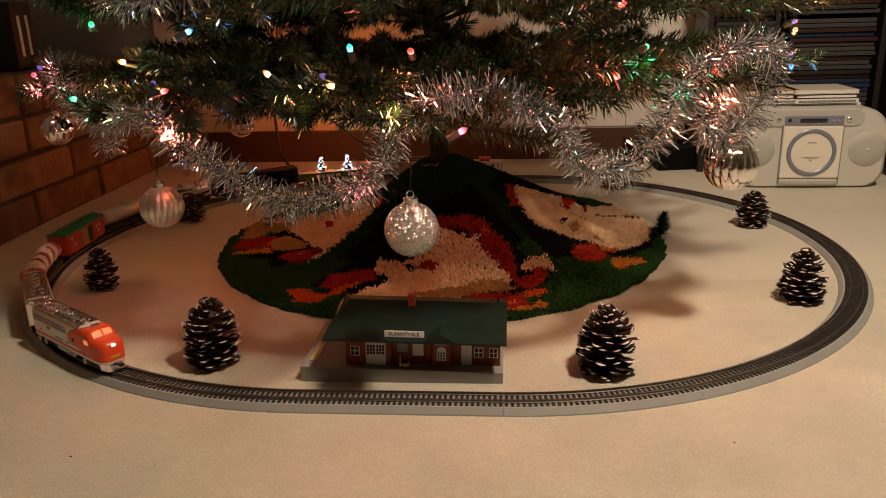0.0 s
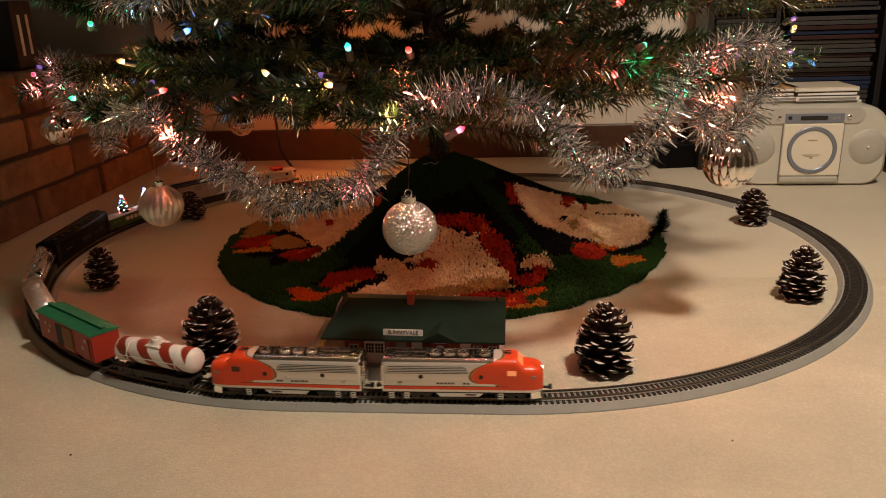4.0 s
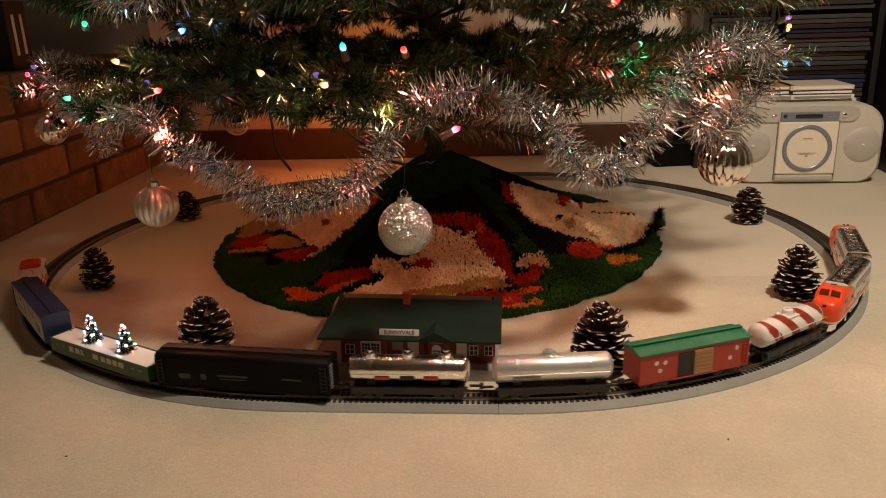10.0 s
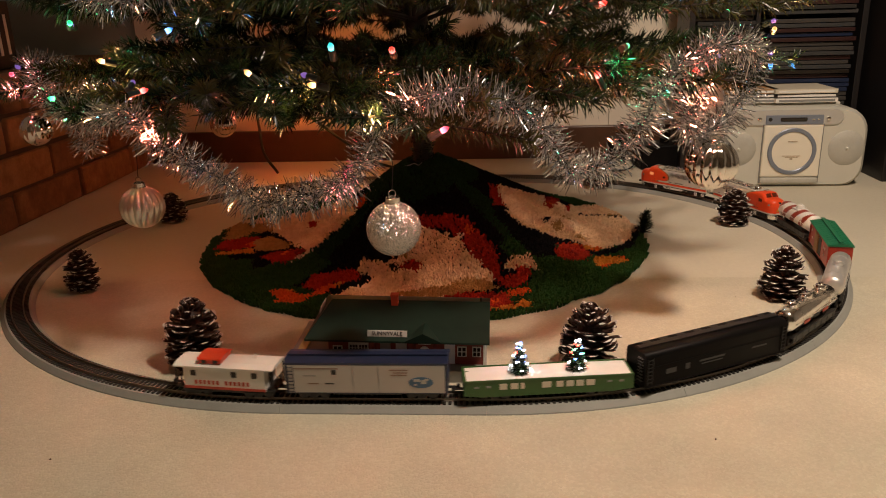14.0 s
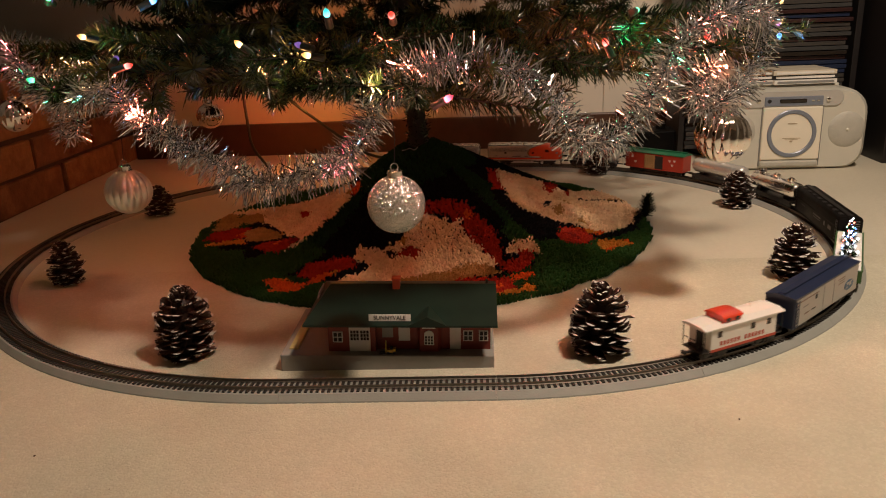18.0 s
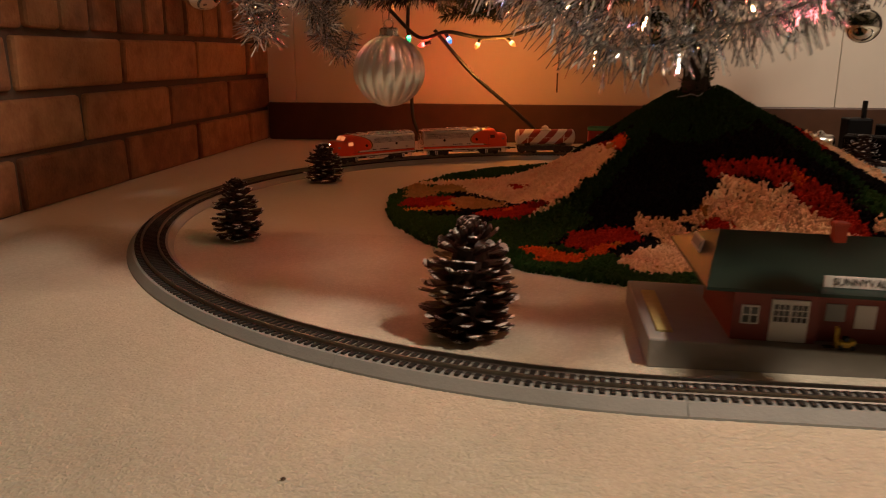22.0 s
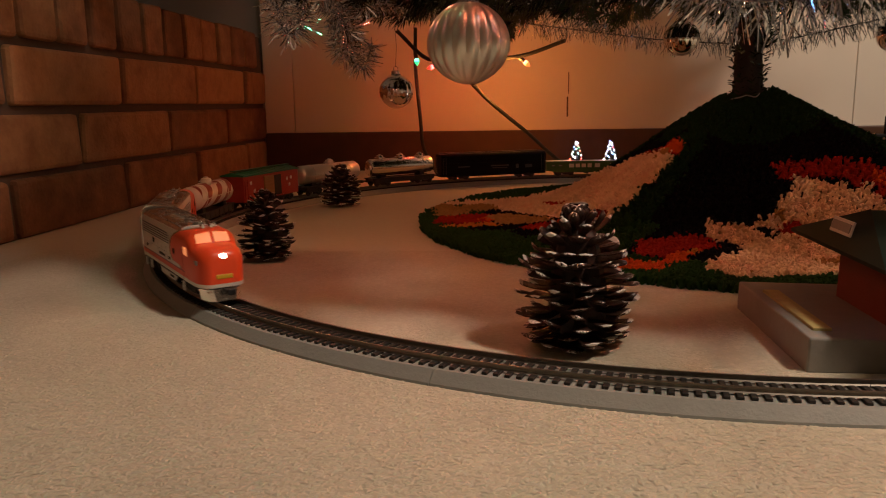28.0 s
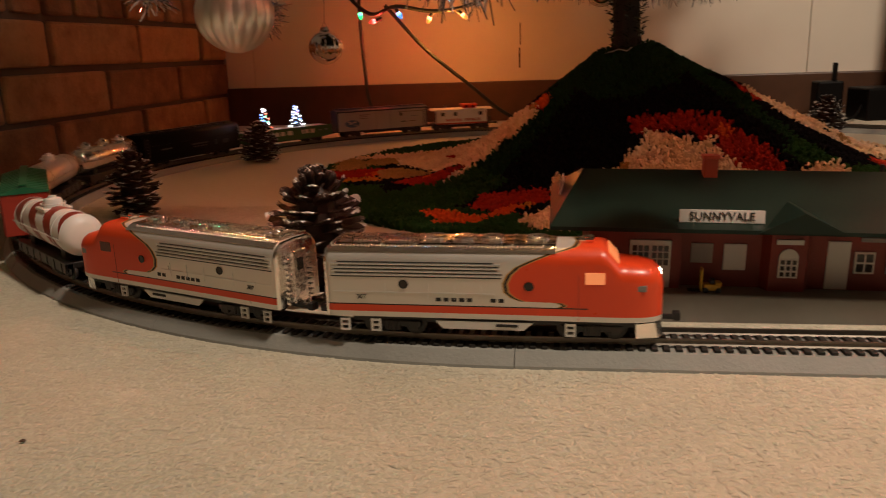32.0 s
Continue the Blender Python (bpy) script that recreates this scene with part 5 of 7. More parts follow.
def frost_mat():
    """Silvery paint dabbed on the lips of the scales, worn through to the brown wood in places."""
    m, t, b = shader("frosted_lip")
    tc = t.nodes.new("ShaderNodeTexCoord")
    info = t.nodes.new("ShaderNodeObjectInfo")
    shift = t.nodes.new("ShaderNodeVectorMath")
    shift.operation = "MULTIPLY_ADD"
    shift.inputs[1].default_value = (2.0, 3.0, 2.0)
    t.links.new(tc.outputs["Object"], shift.inputs[0])
    t.links.new(info.outputs["Random"], shift.inputs[2])
    nz = node(t, "ShaderNodeTexNoise", Scale=2.2, Detail=3.0)
    t.links.new(shift.outputs[0], nz.inputs["Vector"])
    add = t.nodes.new("ShaderNodeMath")
    add.operation = "MULTIPLY_ADD"
    add.inputs[1].default_value = 0.42
    t.links.new(info.outputs["Random"], add.inputs[0])
    t.links.new(nz.outputs[0], add.inputs[2])
    rng = t.nodes.new("ShaderNodeMapRange")
    rng.inputs["From Min"].default_value, rng.inputs["From Max"].default_value = 0.62, 0.74
    t.links.new(add.outputs[0], rng.inputs["Value"])
    mix = t.nodes.new("ShaderNodeMix")
    mix.data_type = "RGBA"
    mix.inputs["A"].default_value, mix.inputs["B"].default_value = (0.045, 0.018, 0.010, 1), (0.74, 0.70, 0.64, 1)
    t.links.new(rng.outputs[0], mix.inputs["Factor"])
    t.links.new(mix.outputs["Result"], b.inputs["Base Color"])
    b.inputs["Roughness"].default_value = 0.3
    return m


M["frost"] = frost_mat()


def scale_mesh(bend):
    """One woody scale: a thin stalk that widens to a plate, curls up and ends in a thick lip with a blunt point."""
    bm = bmesh.new()
    rings = []
    for t, w, th, lift in ((0.0, 0.26, 0.08, 0.0), (0.40, 0.42, 0.07, 0.0), (0.70, 0.66, 0.08, 0.05), (0.86, 0.80, 0.13, 0.12), (0.95, 0.74, 0.22, 0.20), (1.01, 0.52, 0.22, 0.29), (1.05, 0.20, 0.12, 0.36)):
        lift *= bend
        rings.append([(t, -w, lift + 0.10 * w), (t, -w * 0.55, lift + th * 0.35), (t, 0, lift + th * 0.55), (t, w * 0.55, lift + th * 0.35), (t, w, lift + 0.10 * w), (t, w * 0.5, lift - th * 0.5), (t, 0, lift - th * 0.8), (t, -w * 0.5, lift - th * 0.5)])
    loft(bm, rings)
    bmesh.ops.recalc_face_normals(bm, faces=bm.faces)
    for fc in bm.faces:
        fc.material_index = 1 if fc.calc_center_median().x > 0.965 and fc.normal.z > -0.2 else 0
        fc.smooth = True
    return as_mesh("scale", bm, [M["cone"], M["frost"]])


SCALES = [scale_mesh(1.0), scale_mesh(1.9), scale_mesh(0.5)]


def pine_cone(x, y, height, width, label, seed, lean=0.0, turns=0.0):
    rr = random.Random(seed)
    cone = thing("pine_cone", label, "pine cone", "pine cones inside the track", pose(x, y, 0, lean, lean * 0.5, turns))
    core = lathe(bmesh.new(), [(width * 0.10, 0.002), (width * 0.25, height * 0.12), (width * 0.26, height * 0.4), (width * 0.17, height * 0.75), (width * 0.03, height * 0.90)], 12)
    part("core", core, M["cone"], cone)
    n = 150
    for k in range(n):
        t = (k + 0.5) / n
        z = height * (0.045 + 0.80 * t)
        env = 0.80 + 0.20 * math.sin(math.pi * t / 0.72) if t < 0.6 else 0.90 - 0.60 * ((t - 0.6) / 0.4) ** 1.4
        size = width * 0.5 * env * rr.uniform(0.84, 1.10)
        up = -14 + 34 * t + 50 * max(0.0, t - 0.72) / 0.28 + rr.uniform(-9, 9)
        a = k * 137.508 + rr.uniform(-10, 10)
        if z + size * math.sin(math.radians(up)) < 0.003:
            up = -math.degrees(math.asin(min(1.0, max(0.0, (z - 0.003) / size))))
        o = part("scale", SCALES[rr.randrange(3)], None, cone)
        o.matrix_basis = pose(0, 0, z, 0, 0, a) @ pose(width * 0.03, 0, 0, rr.uniform(-14, 14), -up, 0) @ Matrix.Diagonal((size * 0.95, width * (0.132 if t < 0.8 else 0.085) * rr.uniform(0.8, 1.15), width * 0.115, 1))
    return cone


CONE_LABELS = ("large open brown pine cone with frosted tips", "small open brown pine cone with frosted tips", "open brown pine cone with white-frosted scales")
pine_cone(-0.252, -0.462, 0.094, 0.069, CONE_LABELS[0] + " standing by the station", 1, 0, 20)
pine_cone(0.236, -0.470, 0.088, 0.072, CONE_LABELS[0] + " near the track joint", 2, 0, 75)
pine_cone(-0.536, -0.198, 0.074, 0.053, CONE_LABELS[1] + " on the shaded carpet", 3, 0, 10)
pine_cone(-0.552, 0.205, 0.063, 0.060, CONE_LABELS[1] + " towards the brick hearth", 4, 0, 130)
pine_cone(0.543, -0.238, 0.082, 0.064, CONE_LABELS[2] + " inside the bend", 5, 0, 200)
pine_cone(0.586, 0.150, 0.072, 0.062, CONE_LABELS[2] + " by the portable stereo", 6, 0, 250)
pine_cone(0.366, 0.465, 0.066, 0.058, CONE_LABELS[1] + " behind the rug", 7, 0, 300)

# ---- latch-hook rug draped round the tree's foot ----
TX, TY = -0.007, 0.063
RUG = 0.405


def soft(x):
    return 0.5 * (x + math.sqrt(x * x + 0.012))


def drape(px, py):
    """Height of the rug's cloth over the floor, folded over the four feet of the tree stand."""
    dx, dy = px - TX, py - TY
    r = math.hypot(dx, dy)
    a = math.atan2(dx, -dy)
    fold = abs(math.cos(2 * (a - math.pi / 4 + 0.05))) ** 6
    ridge = 0.170 * soft(1 - r / (0.29 + 0.10 * max(0.0, math.sin(a))))
    valley = 0.170 * soft(1 - r / (0.222 + 0.10 * max(0.0, math.sin(a))))
    return valley + (ridge - valley) * fold * min(1, r / 0.06) + 0.002 * noise.noise((px * 20, py * 20, 0))


def blob(u, v, cx, cy, rx, ry, turn=0.0):
    c, s = math.cos(turn), math.sin(turn)
    du, dv = u - cx, v - cy
    p, q = (du * c + dv * s) / rx, (-du * s + dv * c) / ry
    return p * p + q * q < 1


PATCHES = []


def patch(col, *pts):
    """A field of one yarn colour in the pattern, in metres from the tree's pole."""
    PATCHES.append((col, pts))


def inside(x, y, pts):
    hit = False
    for (x0, y0), (x1, y1) in zip(pts, pts[1:] + pts[:1]):
        if (y0 > y) != (y1 > y) and x < x0 + (y - y0) * (x1 - x0) / (y1 - y0):
            hit = not hit
    return hit


def shade(col, w, broad):
    """Stray strands of the neighbouring shades in each field."""
    if col == "cream":
        return "tan" if broad > 0.55 else "blush" if w > 0.25 else "cream"
    if col == "red":
        return "orange" if broad > 0.42 else "deepred" if w > 0.35 else "red"
    if col == "orange":
        return "red" if broad < -0.4 else "gold" if w > 0.3 else "orange"
    if col == "gold":
        return "orange" if broad > 0.2 else "gold"
    return col


# the flowers and leaves on the quarter before the viewer, the hearth's and the room's
patch("red", (-0.022, -0.21), (-0.008, -0.193), (0.009, -0.198), (0.017, -0.209), (-0.001, -0.219))
patch("black", (-0.04, -0.202), (-0.028, -0.202), (-0.024, -0.215), (-0.036, -0.214))
patch("tan", (-0.02, -0.296), (0.014, -0.285), (0.044, -0.275), (0.082, -0.252), (0.118, -0.259), (0.135, -0.289), (0.079, -0.298), (0.042, -0.315), (-0.004, -0.322))
patch("red", (0.054, -0.303), (0.101, -0.299), (0.143, -0.298), (0.159, -0.347), (0.061, -0.346))
patch("orange", (-0.215, -0.289), (-0.191, -0.278), (-0.158, -0.303), (-0.128, -0.256), (-0.102, -0.248), (-0.133, -0.298), (-0.164, -0.335), (-0.195, -0.332))
patch("red", (-0.172, -0.258), (-0.165, -0.231), (-0.139, -0.223), (-0.114, -0.208), (-0.09, -0.213), (-0.086, -0.235), (-0.102, -0.248), (-0.124, -0.252), (-0.133, -0.297), (-0.119, -0.302), (-0.144, -0.285), (-0.163, -0.274))
patch("cream", (0.148, -0.24), (0.152, -0.227), (0.164, -0.218), (0.18, -0.217), (0.193, -0.229), (0.197, -0.248), (0.185, -0.241), (0.174, -0.233), (0.167, -0.244), (0.156, -0.247))
patch("red", (0.167, -0.244), (0.174, -0.233), (0.185, -0.24), (0.187, -0.254), (0.18, -0.276), (0.151, -0.284), (0.133, -0.274), (0.132, -0.252), (0.148, -0.257), (0.161, -0.254))
patch("orange", (0.147, -0.298), (0.181, -0.285), (0.186, -0.296), (0.173, -0.308), (0.151, -0.314))
patch("red", (0.048, -0.315), (0.08, -0.297), (0.118, -0.304), (0.147, -0.309), (0.152, -0.34), (0.123, -0.367), (0.083, -0.357))
patch("gold", (0.123, -0.367), (0.15, -0.342), (0.183, -0.327), (0.182, -0.349), (0.15, -0.362))
patch("cream", (-0.118, -0.325), (-0.1, -0.285), (-0.076, -0.267), (-0.063, -0.235), (-0.09, -0.21), (-0.093, -0.191), (-0.069, -0.188), (-0.04, -0.197), (-0.018, -0.18), (0.004, -0.158), (0.017, -0.145), (0.032, -0.15), (0.056, -0.166), (0.075, -0.17), (0.085, -0.197), (0.104, -0.215), (0.122, -0.239), (0.133, -0.259), (0.122, -0.279), (0.079, -0.293), (0.02, -0.346), (-0.103, -0.358))
patch("red", (-0.006, -0.122), (0.028, -0.125), (0.067, -0.135), (0.092, -0.152), (0.117, -0.179), (0.137, -0.216), (0.144, -0.249), (0.136, -0.273), (0.129, -0.257), (0.113, -0.224), (0.097, -0.22), (0.076, -0.171), (0.038, -0.148), (-0.004, -0.143))
patch("red", (-0.245, 0.087), (-0.235, 0.103), (-0.217, 0.089), (-0.208, 0.008), (-0.212, 0.003))
patch("tan", (-0.356, 0.053), (-0.356, 0.09), (-0.33, 0.104), (-0.31, 0.088), (-0.306, 0.041), (-0.33, 0.023))
patch("tan", (-0.321, -0.024), (-0.298, 0.012), (-0.24, -0.053), (-0.239, -0.089), (-0.287, -0.086), (-0.305, -0.077))
patch("red", (-0.384, -0.066), (-0.381, -0.026), (-0.352, 0.005), (-0.315, 0.003), (-0.307, -0.034), (-0.315, -0.063), (-0.351, -0.083))
patch("black", (-0.344, -0.108), (-0.326, -0.095), (-0.295, -0.119), (-0.304, -0.134), (-0.33, -0.132))
patch("red", (-0.279, -0.121), (-0.269, -0.101), (-0.24, -0.103), (-0.187, -0.159), (-0.196, -0.175), (-0.22, -0.179), (-0.252, -0.154))
patch("gold", (-0.376, -0.087), (-0.351, -0.083), (-0.314, -0.066), (-0.295, -0.095), (-0.335, -0.101), (-0.364, -0.107))
patch("cream", (-0.219, -0.183), (-0.196, -0.175), (-0.187, -0.161), (-0.247, -0.036), (-0.29, 0.021), (-0.304, 0.04), (-0.31, 0.088), (-0.371, 0.103), (-0.399, 0.117), (-0.312, 0.146), (-0.246, 0.178), (-0.197, 0.311), (-0.121, 0.001), (-0.104, -0.103), (-0.125, -0.127), (-0.156, -0.153), (-0.186, -0.177))
patch("tan", (-0.386, -0.013), (-0.397, 0.065), (-0.397, 0.112), (-0.37, 0.099), (-0.341, 0.023), (-0.365, -0.007))
patch("red", (-0.121, 0.001), (-0.091, -0.064), (-0.092, -0.095), (-0.104, -0.103))
patch("orange", (-0.28, 0.165), (-0.234, 0.178), (-0.208, 0.235), (-0.223, 0.127), (-0.259, 0.128))
patch("red", (0.229, 0.143), (0.265, 0.187), (0.251, 0.103), (0.229, -0.01), (0.22, 0.015))
patch("red", (0.267, 0.121), (0.288, 0.175), (0.274, 0.087), (0.263, 0.057))
patch("black", (0.212, -0.059), (0.227, -0.036), (0.225, -0.062), (0.213, -0.075))
patch("tan", (0.227, -0.063), (0.248, -0.027), (0.246, -0.073), (0.232, -0.095))
patch("black", (0.293, 0.107), (0.337, 0.125), (0.385, 0.12), (0.383, 0.109), (0.335, 0.113), (0.292, 0.091))
patch("red", (0.225, -0.195), (0.232, -0.154), (0.253, -0.12), (0.281, -0.115), (0.292, -0.137), (0.274, -0.182), (0.24, -0.202))
patch("orange", (0.258, -0.115), (0.282, -0.106), (0.315, -0.09), (0.302, -0.12), (0.289, -0.12))
patch("gold", (0.29, -0.167), (0.312, -0.138), (0.346, -0.129), (0.359, -0.147), (0.34, -0.168), (0.295, -0.202))
patch("black", (0.291, -0.138), (0.316, -0.104), (0.345, -0.079), (0.384, -0.024), (0.376, -0.072), (0.331, -0.119), (0.303, -0.141))
patch("cream", (0.134, -0.012), (0.171, 0.039), (0.229, 0.143), (0.268, 0.126), (0.291, 0.157), (0.347, 0.207), (0.417, 0.168), (0.415, 0.117), (0.388, 0.012), (0.369, -0.051), (0.316, -0.104), (0.282, -0.103), (0.257, -0.103), (0.239, -0.114), (0.208, -0.129), (0.17, -0.14), (0.15, -0.111), (0.138, -0.059))
patch("red", (0.118, -0.028), (0.134, -0.008), (0.144, -0.096), (0.129, -0.111), (0.122, -0.08))
patch("black", (0.402, 0.089), (0.428, 0.164), (0.406, 0.021), (0.381, -0.043), (0.371, -0.051))
patch("black", (0.144, -0.096), (0.17, -0.14), (0.208, -0.129), (0.239, -0.114), (0.229, -0.163), (0.224, -0.205), (0.196, -0.217), (0.165, -0.187), (0.137, -0.154), (0.125, -0.119))


def yarn_at(px, py):
    """The pattern: the same bouquet on each quarter, black between, a green border."""
    dx, dy = px - TX, py - TY
    n = 0.011 * noise.noise((px * 45, py * 45, 3)) + 0.006 * noise.noise((px * 110, py * 110, 8))
    r = math.hypot(dx, dy) + n
    a = math.degrees(math.atan2(dx, -dy))
    q = round(a / 90.0)
    b = math.radians(a - 90 * q)
    u, v = r * math.sin(b) + n, r * math.cos(b) + n
    w = noise.noise((px * 38, py * 38, 7))
    if r < 0.100:
        return "pine"
    e1, e2 = 0.006 * noise.noise((px * 70, py * 70, 3)), 0.006 * noise.noise((px * 70, py * 70, 9))
    for col, pts in PATCHES:
        if inside(dx + e1, dy + e2, pts):
            return shade(col, w, noise.noise((px * 24, py * 24, 4)))
    if abs(q) == 2:
        # the quarter turned to the wall
        if blob(u, v, 0.018, 0.225, 0.112, 0.092, 0.0):
            return "cream" if w > -0.66 else "tan"
        if blob(u, v, 0.043, 0.234, 0.120, 0.124, 0.0) and u > -0.045 and v < 0.27:
            return "red"
        if blob(u, v, -0.130, 0.244, 0.056, 0.020, -0.25) or blob(u, v, 0.085, 0.318, 0.066, 0.022, 0.0):
            return "orange" if w > 0.1 else "red"
    if r > 0.325 or (abs(math.degrees(b)) > 35 and r > 0.24):
        return "green"
    if abs(math.degrees(b)) > 38:
        return "pine"
    return "black"


rug = thing("hooked_rug", "shaggy round hooked tree skirt in green, black, cream and red", "tree skirt")
bm = bmesh.new()
NR, NA = 26, 120
rings = []
for k in range(NR + 1):
    r = 0.022 + (RUG - 0.012 - 0.022) * k / NR
    rings.append([(TX + r * math.sin(2 * math.pi * j / NA), TY - r * math.cos(2 * math.pi * j / NA), drape(TX + r * math.sin(2 * math.pi * j / NA), TY - r * math.cos(2 * math.pi * j / NA))) for j in range(NA)])
loft(bm, rings, caps=False)
part("backing", bm, YARN["black"], rug, "dark woven canvas", smooth=True)
tufts = {k: ([], []) for k in YARN}
rr = random.Random(11)
step = 0.0029
k = int(RUG / step) + 1
for i in range(-k, k + 1):
    for j in range(-k, k + 1):
        px, py = TX + (i + rr.uniform(-0.4, 0.4)) * step, TY + (j + rr.uniform(-0.4, 0.4)) * step
        r = math.hypot(px - TX, py - TY)
        if r < 0.028 or r > RUG + 0.006 * noise.noise((px * 30, py * 30, 0)):
            continue
        z = drape(px, py)
        e = 0.004
        nx, ny = (z - drape(px + e, py)) / e, (z - drape(px, py + e)) / e
        up = Vector((nx, ny, 1)).normalized()
        col = yarn_at(px, py)
        h = 0.0095 * rr.uniform(0.8, 1.15) * (1.3 if col == "cream" and rr.random() < 0.2 else 1.0)
        d = (up + Vector((rr.uniform(-0.6, 0.6), rr.uniform(-0.6, 0.6), 0))).normalized()
        s = d.orthogonal().normalized()
        o = d.cross(s)
        base = Vector((px, py, z - 0.001))
        vs, fs = tufts[col]
        b0 = len(vs)
        w = 0.0017
        for hh, ww in ((0.0, 0.8), (0.84, 1.2)):
            for a in (0, 1, 2):
                ang = 2.0944 * a + px * 900
                vs.append(base + d * (h * hh) + (s * math.cos(ang) + o * math.sin(ang)) * w * ww)
        vs.append(base + d * h + s * 0.0006)
        for a in range(3):
            a2 = (a + 1) % 3
            fs.append((b0 + a, b0 + a2, b0 + 3 + a2, b0 + 3 + a))
            fs.append((b0 + 3 + a, b0 + 3 + a2, b0 + 6))
for col, (vs, fs) in tufts.items():
    if vs:
        o = part("yarn_pile", raw("yarn_pile", vs, fs, YARN[col]), None, rug, col + " yarn pile")
        tagged(o, kind="stuff")

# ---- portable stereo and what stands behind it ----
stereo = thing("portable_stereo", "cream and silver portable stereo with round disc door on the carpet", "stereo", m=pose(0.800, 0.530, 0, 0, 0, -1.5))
SW, SH, SD = 0.325, 0.178, 0.15
bm = bmesh.new()
ring = []
for cx, cz, a0 in ((SW / 2 - 0.045, 0.045, -90), (SW / 2 - 0.055, SH - 0.055, 0), (-SW / 2 + 0.055, SH - 0.055, 90), (-SW / 2 + 0.045, 0.045, 180)):
    rad = 0.045 if cz < 0.05 else 0.055
    for k in range(7):
        a = math.radians(a0 + 15 * k)
        ring.append((cx + rad * math.cos(a), cz + rad * math.sin(a)))
loft(bm, [[(x * s, y, (z - SH / 2) * s + SH / 2) for x, z in ring] for y, s in ((SD / 2, 0.93), (SD / 2 - 0.01, 0.985), (SD / 2 - 0.02, 1.0), (-SD / 2 + 0.02, 1.0), (-SD / 2 + 0.007, 0.985), (-SD / 2, 0.94))])
part("case", bm, M["boombox"], stereo, smooth=True)
front = -SD / 2
# black slab that paints the shade gap under the case
part("foot_shadow_gap", box(bmesh.new(), 0, 0, 0.0, SW * 0.72, SD * 0.8, 0.004), M["ink"], stereo)
door = part("disc_door", box(bmesh.new(), -0.004, front - 0.001, 0.024, 0.128, 0.012, 0.118, 0.003), M["boomdoor"], stereo, "cream disc door")
ringm = lathe(bmesh.new(), [(0.0530, front - 0.0072), (0.0530, front - 0.0095), (0.0515, front - 0.0105), (0.0455, front - 0.0105), (0.0440, front - 0.0095), (0.0440, front - 0.0072)], 48, "Y", (-0.004, 0, 0.083))
part("ring", ringm, M["boomblue"], door, "grey-blue ring")
part("disc_lid", lathe(bmesh.new(), [(0.0005, front - 0.0082), (0.0440, front - 0.0078), (0.0440, front - 0.0070), (0.0005, front - 0.0070)], 48, "Y", (-0.004, 0, 0.083)), M["boomdoor"], door)
for x, z, w, h in ((-0.004, 0.1040, 0.020, 0.0022), (-0.004, 0.0720, 0.040, 0.0012), (-0.004, 0.0690, 0.028, 0.0012), (-0.004, 0.0640, 0.006, 0.0035)):
    part("print_bar", box(bmesh.new(), x, front - 0.0085, z, w, 0.0006, h), M["tanink"], door)
for s in (-1, 1):
    sp = part("speaker_grille", lathe(bmesh.new(), [(0.0005, front - 0.0060), (0.022, front - 0.0050), (0.036, front - 0.0025), (0.040, front + 0.0002), (0.040, front + 0.004), (0.0005, front + 0.004)], 40, "Y", (s * 0.118 - 0.002, 0, 0.088)), M["mesh"], stereo, "dotted metal speaker grille", smooth=True)
    part("speaker_cap", ball(bmesh.new(), (s * 0.118 - 0.002, front - 0.005, 0.088), 0.004, 12, 8), M["boombox"], sp)
part("lower_lip", box(bmesh.new(), -0.004, front - 0.002, 0.008, 0.128, 0.012, 0.0145, 0.004), M["mesh"], stereo)
for x in (-0.0690, 0.0610):
    part("seam", box(bmesh.new(), x, front - 0.0005, 0.010, 0.0014, 0.008, 0.134), M["greyink"], stereo)
M["silvercap"] = mat("pale_silver_trim", (0.62, 0.61, 0.58), 0.28, 0.5, var=0.05, scale=40.0)
trim = bmesh.new()
ring = []
for cx, a0 in ((0.086, -90), (-0.104, 90)):
    for k in range(9):
        a = math.radians(a0 + 22.5 * k)
        ring.append((cx + 0.0165 * math.cos(a), 0.1585 + 0.0165 * math.sin(a)))
loft(trim, [[(x * k2, y, z) for x, z in ring] for y, k2 in ((front - 0.0035, 0.985), (front - 0.002, 1.0), (front + 0.02, 1.0))])
ctl = part("control_panel", trim, M["silvercap"], stereo, "pale silver control strip with round ends", smooth=True)
part("blue_field", box(bmesh.new(), -0.004, front - 0.0040, 0.1440, 0.124, 0.006, 0.0200, 0.0008), M["boomblue"], ctl, "grey-blue middle field")
part("display", box(bmesh.new(), -0.006, front - 0.0062, 0.1500, 0.058, 0.006, 0.0090, 0.0025), M["windowdark"], ctl)
for x in (0.036, 0.047):
    part("button", box(bmesh.new(), x, front - 0.0062, 0.1525, 0.0068, 0.005, 0.0040, 0.0016), M["chrome"], ctl)
part("knob", lathe(bmesh.new(), [(0.0008, front - 0.0085), (0.0042, front - 0.0075), (0.0052, front - 0.003), (0.0052, front + 0.004)], 20, "Y", (0.069, 0, 0.1555)), M["chrome"], ctl)
part("socket_hole", lathe(bmesh.new(), [(0.0008, front - 0.0074), (0.0044, front - 0.0074), (0.0046, front + 0.003)], 16, "Y", (-0.057, 0, 0.1550)), M["ink"], ctl)
part("knob", lathe(bmesh.new(), [(0.0008, front - 0.0065), (0.0048, front - 0.005), (0.0052, front + 0.003)], 16, "Y", (-0.079, 0, 0.1550)), M["chrome"], ctl)
hd = box(bmesh.new(), 0.02, 0.01, SH - 0.004, 0.20, 0.030, 0.009, 0.003)
